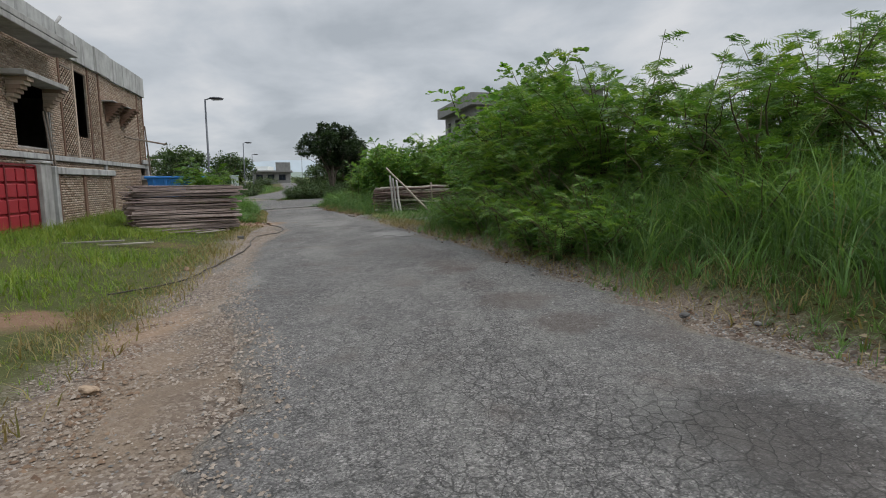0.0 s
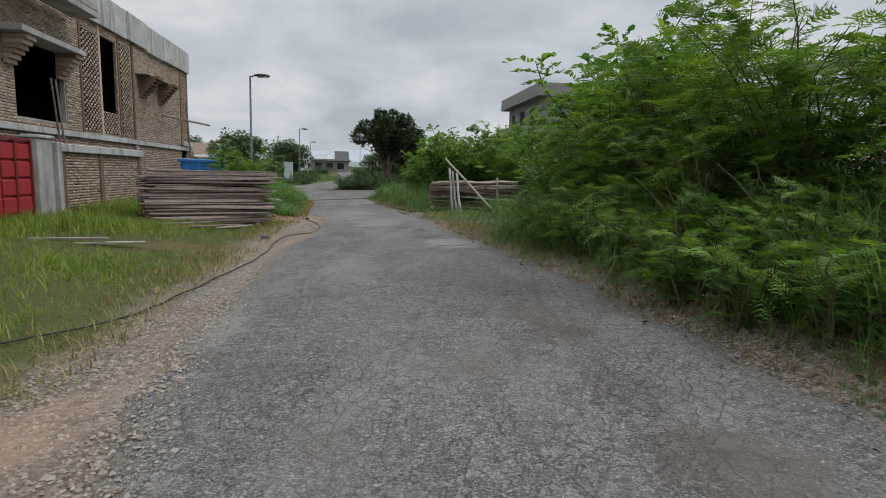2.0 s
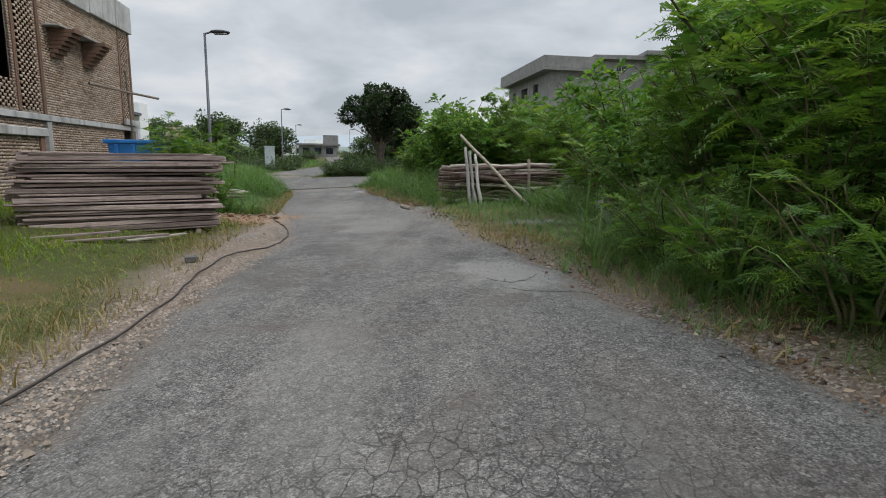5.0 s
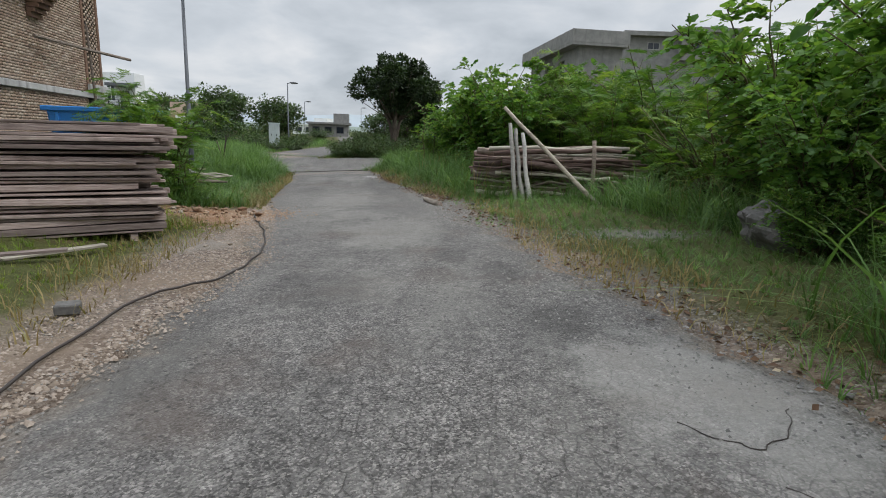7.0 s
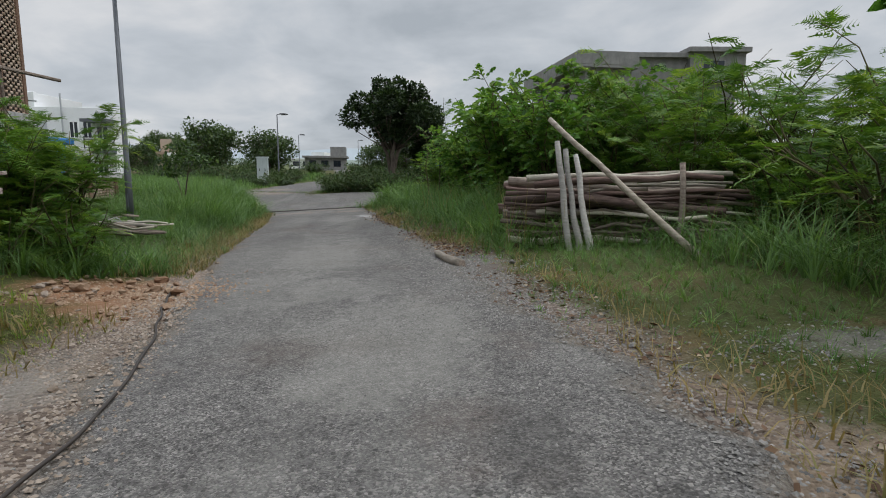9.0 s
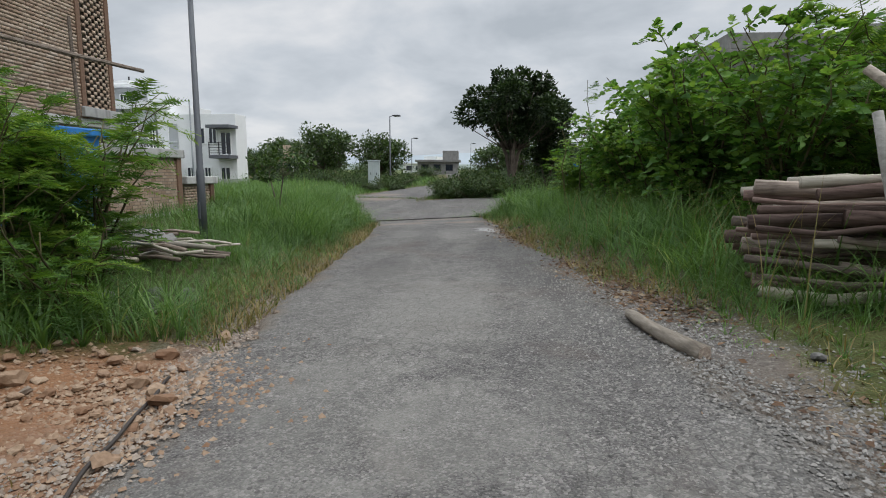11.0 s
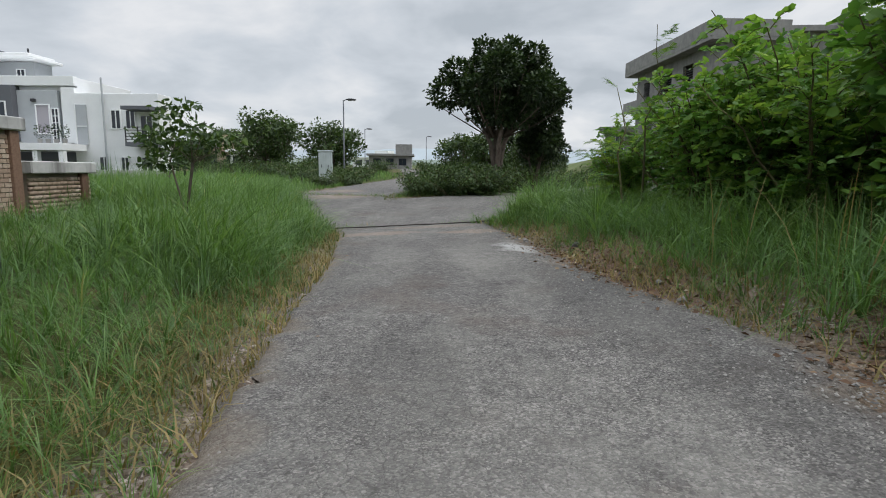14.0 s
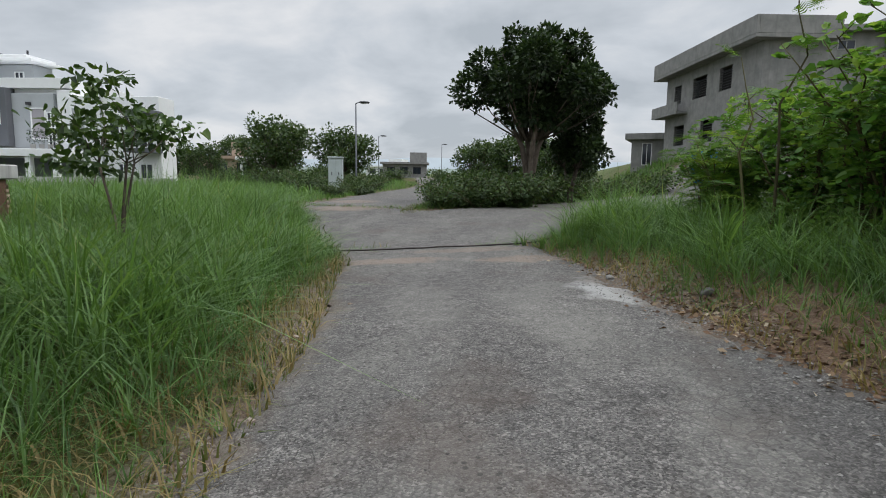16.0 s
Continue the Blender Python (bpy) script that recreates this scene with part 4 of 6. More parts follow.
def white_house():
    m = Matrix.Translation((-44.6, 62.2, -0.155)) @ Matrix.Rotation(math.atan2(0.178, 0.984), 4, "Z") @ Matrix.Scale(1.15, 4)
    h = thing("white_house", "modern white house with a dark grey upper box and balconies", "house", m)
    part("wall", boxes((-10.4, 0.0, 0.9, 7.0, 2.5, 7.0), (-10.4, 0.0, 1.6, 7.0, -0.5, 2.5), bevel=0.02), WHITE, h)
    part("wing_wall", boxes((0.0, 5.9, 0.25, 2.0, -0.5, 5.9), bevel=0.02), WHITE, h)
    part("parapet", boxes((-10.4, 0.05, 0.5, 0.9, 6.42, 7.05), (-0.9, 0.05, 0.5, 0.9, 2.6, 6.3), bevel=0.02), WHITE, h)
    part("grey_box", boxes((-10.3, -4.0, 0.1, 0.88, 2.75, 6.4), bevel=0.02), GREYPAINT, h, "dark grey painted projecting box")
    part("grey_bay", boxes((-4.0, -1.2, 0.55, 0.88, 2.55, 6.1), bevel=0.02), LIGHTGREY, h, "mid grey painted bay")
    for i in range(5):
        x = -9.8 + i * 1.08
        window(h, x, x + 1.06, 4.1, 5.35, 0.09, 0)
    window(h, -2.75, -1.75, 3.2, 5.2, 0.53, 0, None, CURTAIN)
    d = window(h, -1.68, -1.12, 2.6, 4.95, 0.53, 1)
    for k in range(4):
        part("glazing_bar", boxes((-1.6, -1.2, 0.48, 0.51, 3.05 + 0.45 * k, 3.09 + 0.45 * k)), WHITE, d)
    part("wall_lamp", boxes((-2.95, -2.65, 0.35, 0.54, 5.35, 5.55), bevel=0.03), DARKMETAL, h)
    part("tall_panel", boxes((0.28, 1.0, 0.15, 0.24, 2.5, 5.15), bevel=0.01), LIGHTGREY, h)
    part("panel_bar", boxes((0.28, 1.0, 0.1, 0.149, 3.7, 3.76), (0.2, 0.28, 0.1, 0.24, 2.5, 5.2)), WHITE, h)
    # porch roof and the dark carport under it
    part("porch_roof", boxes((-10.4, 0.9, -2.2, 0.09, 2.05, 2.5), bevel=0.02), WHITE, h)
    for x in (-6.4, -1.0, 0.7):
        part("porch_post", boxes((x - 0.16, x + 0.16, -2.1, -1.78, -0.5, 2.05)), WHITE, h)
    part("carport_back", boxes((-10.4, 0.9, 1.4, 1.59, -0.4, 2.04)), GREYPAINT, h)
    for x in (2.6, 3.6):
        window(h, x, x + 0.72, 3.55, 4.85, 0.24, 1)
    for x, w in ((1.6, 0.7), (3.1, 0.6), (4.5, 0.85)):
        window(h, x, x + w, 0.6, 1.75, 0.24, 1)
    part("rain_pipe", mesh_of("rain_pipe", *tube([(2.2, 0.12, -0.2), (2.2, 0.12, 6.9)], 0.06, 8), LIGHTGREY), LIGHTGREY, h)
    # end balcony
    b = part("balcony", boxes((4.3, 6.0, -1.1, 0.24, 2.4, 2.65)), GREYPAINT, h, "grey balcony with dark rails")
    part("canopy", boxes((4.2, 6.1, -1.2, 0.24, 4.72, 4.95)), GREYPAINT, h, "dark flat canopy over the balcony")
    for k in range(5):
        part("rail", boxes((4.32, 5.98, -1.08, -1.04, 2.8 + 0.2 * k, 2.84 + 0.2 * k)), DARKMETAL, b)
    for x in (4.34, 5.15, 5.96):
        part("rail_post", boxes((x - 0.03, x + 0.03, -1.09, -1.03, 2.65, 3.65)), DARKMETAL, b)
    window(h, 4.6, 5.5, 2.7, 4.5, 0.24, 1)
    # stair tower and flat roofs above
    part("stair_tower", boxes((-14.7, -9.0, 4.5, 7.0, 7.0, 9.7), bevel=0.02), GREYPAINT, h)
    part("tower_wall", boxes((-9.0, -6.2, 5.2, 7.0, 7.0, 8.8)), LIGHTGREY, h)
    window(h, -7.6, -6.9, 7.3, 8.3, 5.18, 1)
    part("tower_roof", boxes((-9.0, -5.4, 4.1, 7.2, 8.85, 9.05), (-8.9, -6.0, 4.4, 7.2, 9.06, 9.35), bevel=0.03), WHITE, h)
    part("roof_vent", mesh_of("roof_vent", *tube([(-7.2, 6, 9.2), (-7.2, 6, 9.95)], 0.07, 7), DARKMETAL), DARKMETAL, h)
    for i in range(4):
        px = -0.9 + i * 0.55
        p = thing("potted_plant", "small dark potted plant on the porch roof", "plant", m @ pose(px, -1.7, 2.5))
        part("pot", mesh_of("pot", *tube([(0, 0, 0), (0, 0, 0.28)], [0.12, 0.16], 9), CONCRETE), CONCRETE, p)
        leaves = clump_leaves(120, (0, 0, 0.75), (0.28, 0.28, 0.45), 0.10, 90 + i)
        part("leaves", leaf_mesh("leaves", *leaves, DARKLEAF), DARKLEAF, p)
    w = thing("wall_compound", "pale plastered compound wall before the white house", "wall", m, kind="structure")
    part("panel", boxes((-9.0, -1.2, -6.1, -5.9, -0.6, 0.95), (-1.2, 8.5, -3.1, -2.9, -0.6, 0.85), (-1.3, -1.1, -5.9, -3.1, -0.6, 0.9), bevel=0.02), PALECONC, w)
    part("pier", boxes((-9.1, -8.75, -6.2, -5.85, -0.6, 1.15)), PALECONC, w)
    part("pier", boxes((-1.4, -1.05, -6.2, -5.85, -0.6, 1.1)), PALECONC, w)


def right_house():
    a, b = Vector((0.35, 95.2)), Vector((5.35, 75.7))
    d = (b - a).normalized()
    m = Matrix.Translation((a.x, a.y, 0)) @ Matrix.Rotation(math.atan2(d.y, d.x), 4, "Z") @ Matrix.Scale(1.137, 4)   # x along the front, -y to the lane
    h = thing("concrete_house", "unfinished grey rendered house with flat overhanging slabs", "house", m)
    holes = [(2.6, 4.0, 7.95, 9.6), (6.2, 8.6, 7.95, 9.7), (10.6, 12.4, 7.95, 9.7), (3.0, 5.0, 4.2, 6.0), (8.0, 10.0, 4.2, 6.0)]
    part("wall", wall_with_holes(0.9, 16.2, 0.0, 0.25, 2.0, 10.5, holes), GREYHOUSE, h)
    part("end_wall", boxes((0.9, 1.15, 0.25, 4.2, 2.0, 10.5), (15.95, 16.2, 0.25, 4.2, 2.0, 10.5), (0.9, 16.2, 4.2, 4.45, 2.0, 10.5)), GREYHOUSE, h)
    # room depth darkened by colour behind the unglazed windows
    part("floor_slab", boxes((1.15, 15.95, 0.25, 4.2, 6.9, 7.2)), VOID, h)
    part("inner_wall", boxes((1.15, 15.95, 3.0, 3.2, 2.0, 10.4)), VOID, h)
    part("roof_slab", boxes((0.0, 16.9, -1.0, 4.8, 10.5, 10.75), bevel=0.02), GREYHOUSE, h)
    for a_, b_, c_, d_ in ((0.0, 16.9, -1.0, -0.8), (0.0, 0.2, -0.79, 4.8), (16.7, 16.9, -0.79, 4.8)):
        part("roof_band", boxes((a_, b_, c_, d_, 10.755, 11.95), bevel=0.02), GREYHOUSE, h, "deep grey roof band")
    part("balcony_slab", boxes((0.0, 5.5, -1.0, -0.01, 6.9, 7.1), (0.0, 5.5, -1.0, -0.85, 7.11, 7.9), (0.0, 0.15, -0.85, 3.0, 6.9, 7.9)), GREYHOUSE, h)
    for x0, x1, z0, z1 in holes:
        w = part("window_grille", boxes(*[(x0, x1, 0.08, 0.11, z0 + 0.2 * k, z0 + 0.2 * k + 0.05) for k in range(int((z1 - z0) / 0.2))]), DARKMETAL, h, "barred unglazed window")
    g = thing("concrete_house", "tall grey concrete house frame seen over the shrubs", "house", pose(12.25, 90.8, -0.25, 0, 0, 6))
    part("wall", boxes((0.6, 14, 0.8, 12, 2.5, 15.9)), GREYHOUSE, g)
    part("roof_slab", boxes((0.0, 8.0, 0.0, 12.4, 15.9, 16.5), bevel=0.03), GREYHOUSE, g)
    part("upper_slab", boxes((7.2, 15.0, -0.6, 12.4, 16.5, 17.1), bevel=0.03), GREYHOUSE, g)
    part("upper_wall", boxes((7.6, 14.6, 0.0, 12, 13.0, 16.5)), GREYHOUSE, g)
    window(g, 3.4, 5.0, 14.3, 15.2, 0.79, 1, PALECONC)
    window(g, 9.2, 12.0, 14.2, 15.6, -0.01, 2, PALECONC)
    k = thing("low_house", "low grey outbuilding with a flat roof slab", "house", pose(-2.3, 99, 0.0, 0, 0, -12))
    part("wall", boxes((0, 6, 0, 6, 0, 6.0)), GREYHOUSE, k)
    part("roof_slab", boxes((-0.7, 6.7, -0.7, 6.7, 6.0, 6.7)), GREYHOUSE, k)
    window(k, 1.2, 2.3, 3.0, 5.6, -0.01, 1)


def far_houses():
    def far(x, y, w, d, hgt, mat, label, turn=0.0, lift=0.0):
        h = thing("far_house", label, "house", pose(x, y, height1(x, y) + lift, 0, 0, turn))
        part("wall", boxes((-w / 2, w / 2, 0, d, -1, hgt), bevel=0.03), mat, h)
        part("roof", boxes((-w / 2 - 0.5, w / 2 + 0.5, -0.7, d + 0.5, hgt, hgt + 0.45)), mat, h)
        part("upper_storey", boxes((w * 0.12, w / 2, 1.0, d - 1, hgt + 0.45, hgt + 2.6)), mat, h)
        for i in range(3):
            x0 = -w / 2 + w * (0.1 + 0.3 * i)
            window(h, x0, x0 + w * 0.18, 0.8, hgt - 0.6, -0.02, 1, DARKMETAL)
    far(-45.0, 144, 9.5, 8, 2.9, GREYHOUSE, "far grey single-storey house with a flat roof", 14)
    far(-24.0, 170, 10, 9, 2.6, LIGHTGREY, "far pale house among shrubs")
    far(-62.0, 104, 12, 8, 3.4, BRICK, "far brown house behind the trees", 20)
    far(-54.0, 101, 4.5, 6, 3.2, WHITE, "far small white house behind the trees", 20)
    far(-70.0, 200, 12, 9, 3.0, WHITE, "tiny far white house in the plain")


# ---- plants ----


def unit(v):
    return v / np.maximum(np.linalg.norm(v, axis=-1, keepdims=True), 1e-9)


def frames_of(d, rng):
    """For directions d: a side and an up vector, turned at random about d."""
    r = rng.normal(size=d.shape)
    s = unit(np.cross(d, r))
    return s, np.cross(s, d)


def shoot_values(me, values):
    """Stores one value a shoot on the mesh's corners, for the leaf colours."""
    at = me.attributes.new("shoot", "FLOAT", "POINT")
    at.data.foreach_set("value", np.asarray(values, dtype=np.float32).ravel())
    return me


def frond_mesh(name, pts, dirs, size, mat, rng, pairs=7, shoot=None):
    """Feathery compound leaves: a drooping midrib with narrow pinnae on both hands."""
    n = len(pts)
    up = np.array([0, 0, 1.0])
    d = unit(dirs)
    s = unit(np.cross(d, up) + rng.normal(0, 0.25, d.shape))
    nrm = np.cross(s, d)
    k = np.arange(pairs)
    t = (k + 0.6) / pairs
    sz = size * rng.uniform(0.6, 1.25, n)
    mid = pts[:, None, :] + d[:, None, :] * (t[None, :, None] * sz[:, None, None])
    mid = mid - up * (0.42 * (t ** 2)[None, :, None] * sz[:, None, None])
    ln = (0.46 * np.sin(np.pi * (0.16 + 0.78 * t)))[None, :] * sz[:, None]
    wd = (0.40 / pairs) * sz[:, None]
    quads = []
    for sg in (-1, 1):
        o = s * sg
        tip = mid + (o[:, None, :] * 0.9 + d[:, None, :] * 0.5) * ln[..., None] - up * (0.22 * ln)[..., None] + nrm[:, None, :] * (rng.uniform(-0.1, 0.2, (n, pairs)) * ln)[..., None]
        hw = d[:, None, :] * wd[..., None]
        quads.append(np.stack([mid - hw * 0.6, tip, mid + hw * 0.6], 2))
    v = np.concatenate(quads, 1).reshape(-1, 3)
    me = mesh_np(name, v, np.arange(len(v)).reshape(-1, 3), 3, mat)
    return shoot_values(me, np.repeat(rng.random(n) if shoot is None else shoot, 6 * pairs))


def clump_leaves(n, centre, radii, size, seed):
    rng = np.random.default_rng(seed)
    p = unit(rng.normal(size=(n, 3))) * (rng.uniform(0.35, 1.0, (n, 1)) ** 0.5)
    pts = np.array(centre) + p * np.array(radii)
    d = unit(p * np.array([1, 1, 0.6]) + rng.normal(0, 0.6, (n, 3)))
    return pts, d, size * rng.uniform(0.6, 1.3, n), rng


def leaf_mesh(name, pts, d, sz, rng, mat, wide=0.8, fold=0.25):
    """Broad leaves: two blades folded along the midrib, pointed, a little drooped."""
    n = len(pts)
    up = np.array([0, 0, 1.0])
    d = unit(d - up * 0.25)
    s, nrm = frames_of(d, rng)
    flat = unit(np.cross(d, up) + 0.7 * s)
    s = flat
    nrm = np.cross(s, d)
    sz = sz[:, None]
    a = pts
    tip = pts + d * sz
    m1 = pts + d * sz * 0.42 - nrm * sz * 0.03
    l = m1 + s * sz * wide * 0.5 + nrm * sz * fold * 0.4
    r = m1 - s * sz * wide * 0.5 + nrm * sz * fold * 0.4
    v = np.stack([a, l, tip, r], 1).reshape(-1, 3)
    base = np.arange(n)[:, None] * 4
    tri = np.concatenate([base + np.array([0, 1, 2]), base + np.array([0, 2, 3])], 0)
    return mesh_np(name, v, tri, 3, mat)


def round_leaf_mesh(name, pts, d, sz, rng, mat, shoot=None):
    """Heart-shaped leaves: two curved halves folded along the midrib, the tip drooping."""
    n = len(pts)
    up = np.array([0, 0, 1.0])
    d = unit(d - up * 0.15)
    s = unit(np.cross(d, up) + 0.6 * rng.normal(size=d.shape))
    nrm = unit(np.cross(s, d))
    z = sz[:, None]
    droop = up * z * rng.uniform(0.05, 0.3, (n, 1))
    def at(a, w, lift):
        return pts + d * z * a + s * z * w + nrm * z * lift - droop * a * a
    v = np.stack([at(0, 0, 0), at(0.08, 0.42, 0.10), at(0.58, 0.38, 0.11), at(1, 0, 0), at(0.58, -0.38, 0.11), at(0.08, -0.42, 0.10)], 1).reshape(-1, 3)
    b = np.arange(n)[:, None] * 6
    f = np.concatenate([b + np.array([0, 1, 2, 3]), b + np.array([0, 3, 4, 5])], 0)
    return shoot_values(mesh_np(name, v, f, 4, mat), np.repeat(rng.random(n) if shoot is None else shoot, 6))


def stems_of(rng, n, h, spread, base_r=0.12, lean=0.0):
    """Curved stems that rise from one foot and arch outwards: lists of points."""
    out = []
    for i in range(n):
        a = rng.uniform(0, 2 * math.pi)
        hh = h * rng.uniform(0.62, 1.0) * (1 - 0.25 * rng.random() ** 2)
        sp = spread * rng.uniform(0.25, 1.0)
        b = np.array([math.cos(a) * base_r * rng.uniform(0.2, 1), math.sin(a) * base_r * rng.uniform(0.2, 1), -0.1])
        bow = rng.uniform(1.3, 2.2)
        pts = []
        for k in range(7):
            t = k / 6
            wob = rng.normal(0, 0.03 * h * t, 2)
            pts.append(b + np.array([math.cos(a) * sp * t ** bow + wob[0] + lean * t, math.sin(a) * sp * t ** bow + wob[1], hh * (t ** 0.88)]))
        out.append(np.array(pts))
    return out


def sample_along(stems, n, rng, lo=0.25, off=0.25):
    k = rng.integers(0, len(stems), n)
    t = lo + (1 - lo) * rng.uniform(0, 1, n) ** 0.85
    S = np.stack(stems)
    f = t * 5.999
    i = f.astype(int)
    w = (f - i)[:, None]
    p = S[k, i] * (1 - w) + S[k, i + 1] * w
    tang = unit(S[k, i + 1] - S[k, i])
    out = rng.normal(size=(n, 3))
    out = unit(out - tang * (out * tang).sum(-1, keepdims=True))
    return p + out * off * rng.uniform(0.05, 1, (n, 1)), unit(out + tang * 0.45), t


def sprays(stems, n, rng, each=9, lo=0.12, length=0.6, rise=0.35):
    """Leaf seats on side shoots: each shoot leaves a stem, arches over and bears leaves on both hands."""
    m = max(1, n // each)
    p, d, t = sample_along(stems, m, rng, lo, 0.06)
    d = unit(d + np.array([0, 0, rise]) + rng.normal(0, 0.2, d.shape))
    ln = length * rng.uniform(0.5, 1.25, m) * (1.15 - 0.5 * t)
    side = unit(np.cross(d, np.array([0, 0, 1.0])) + 1e-6)
    pts, dirs, tags = [], [], []
    tag = np.clip(rng.normal(0.42 + 0.2 * t, 0.25, m), 0, 1)
    tw = []
    for k in range(each):
        u = (k + 0.5) / each
        q = p + d * (ln * u)[:, None] - np.array([0, 0, 1.0]) * (0.45 * ln * u * u)[:, None]
        sg = 1 if k % 2 else -1
        pts.append(q)
        dirs.append(unit(d * (0.35 + 0.9 * u) + side * (sg * 0.95 * (1 - 0.7 * u)) + np.array([0, 0, 0.25 - 0.35 * u]) + rng.normal(0, 0.16, d.shape)))
        tags.append(tag)
    for i in range(0, m, 2):
        e = p[i] + d[i] * ln[i] - np.array([0, 0, 0.45 * ln[i]])
        tw.append(tube([tuple(p[i]), tuple(p[i] + d[i] * ln[i] * 0.5 - np.array([0, 0, 0.11 * ln[i]])), tuple(e)], [0.009, 0.006, 0.003], 3))
    return np.concatenate(pts), np.concatenate(dirs), np.concatenate(tags), tw


def feathery_shrub(seed, h, spread, fronds, size=0.30, stems=16, mat=None, pairs=7):
    rng = np.random.default_rng(seed)
    st = stems_of(rng, stems, h, spread, 0.35)
    ob = new("feathery_shrub")
    p, d, tag, tw = sprays(st, fronds, rng, 10, 0.10, 0.75 if h > 2.5 else 0.45)
    part("stem", join_tubes("stem", [tube([tuple(q) for q in s], [0.028 * (1 - 0.13 * k) for k in range(7)], 5) for s in st] + tw, STEM), STEM, ob)
    part("crown", frond_mesh("crown", p, d, size, mat or FEATHER, rng, pairs, tag), mat or FEATHER, ob)
    return ob


def broadleaf_shrub(seed, h, spread, leaves, size=0.16, stems=14, mat=None, name="broadleaf_shrub", lo=0.15, off=0.34):
    rng = np.random.default_rng(seed)
    st = stems_of(rng, stems, h, spread, 0.3)
    ob = new(name)
    if mat is None:
        p, d, tag, tw = sprays(st, leaves, rng, 8, lo, 0.62)
        crown = round_leaf_mesh("crown", p, d, size * rng.uniform(0.55, 1.3, len(p)), rng, BROAD, tag)
    else:
        p, d, t = sample_along(st, leaves, rng, lo, off)
        tw = []
        crown = leaf_mesh("crown", p, d, size * rng.uniform(0.55, 1.3, leaves), rng, mat)
    part("stem", join_tubes("stem", [tube([tuple(q) for q in s], [0.03 * (1 - 0.13 * k) for k in range(7)], 5) for s in st] + tw, STEM), STEM, ob)
    part("crown", crown, mat or BROAD, ob)
    return ob


def branch_tree(name, seed, h, crown_lo, crown_r, leaves, size, mat, clumps=40, flat=0.8, trunk_r=0.16, multi=3, rounded=False):
    """A tree: forked trunk, limbs to every clump, leaves in clumps with gaps between."""
    rng = np.random.default_rng(seed)
    ob = new(name)
    ch = (h - crown_lo) / 2
    c = unit(rng.normal(size=(clumps, 3))) * (rng.uniform(0.25, 1, (clumps, 1)) ** 0.45)
    c = c * np.array([crown_r, crown_r, ch]) * rng.uniform(0.86, 1.1, (clumps, 1)) + np.array([0, 0, crown_lo + ch])
    tubes = []
    forks = []
    for i in range(multi):
        a = 2 * math.pi * i / multi + rng.uniform(-0.4, 0.4)
        q = np.array([math.cos(a) * crown_r * 0.28, math.sin(a) * crown_r * 0.28, crown_lo + 0.25 * ch])
        forks.append(q)
        tubes.append(tube([(0.06 * math.cos(a), 0.06 * math.sin(a), -0.15), (q[0] * 0.25, q[1] * 0.25, q[2] * 0.45), tuple(q)], [trunk_r, trunk_r * 0.72, trunk_r * 0.5], 8))
    limbs = []
    for p in c:
        f = min(forks, key=lambda q: np.linalg.norm(q[:2] - p[:2]))
        mid = (f + p) / 2 + rng.normal(0, 0.12, 3)
        limbs.append(tube([tuple(f), tuple(mid), tuple(p)], [trunk_r * 0.34, trunk_r * 0.2, trunk_r * 0.06], 5))
    part("trunk", join_tubes("trunk", tubes, BARK), BARK, ob)
    part("branchwork", join_tubes("branchwork", limbs, BARK), BARK, ob)
    k = rng.integers(0, clumps, leaves)
    q = unit(rng.normal(size=(leaves, 3))) * (rng.uniform(0, 1, (leaves, 1)) ** 0.4)
    rad = crown_r * (rng.uniform(0.20, 0.38, clumps) if clumps > 20 else rng.uniform(0.30, 0.48, clumps))
    pts = c[k] + q * rad[k][:, None] * np.array([1, 1, flat])
    d = unit(q + rng.normal(0, 0.5, q.shape) + np.array([0, 0, 0.15]))
    if rounded:
        part("crown", round_leaf_mesh("crown", pts, d, size * rng.uniform(0.6, 1.3, leaves), rng, mat), mat, ob)
    else:
        part("crown", leaf_mesh("crown", pts, d, size * rng.uniform(0.6, 1.3, leaves), rng, mat, 0.7), mat, ob)
    return ob


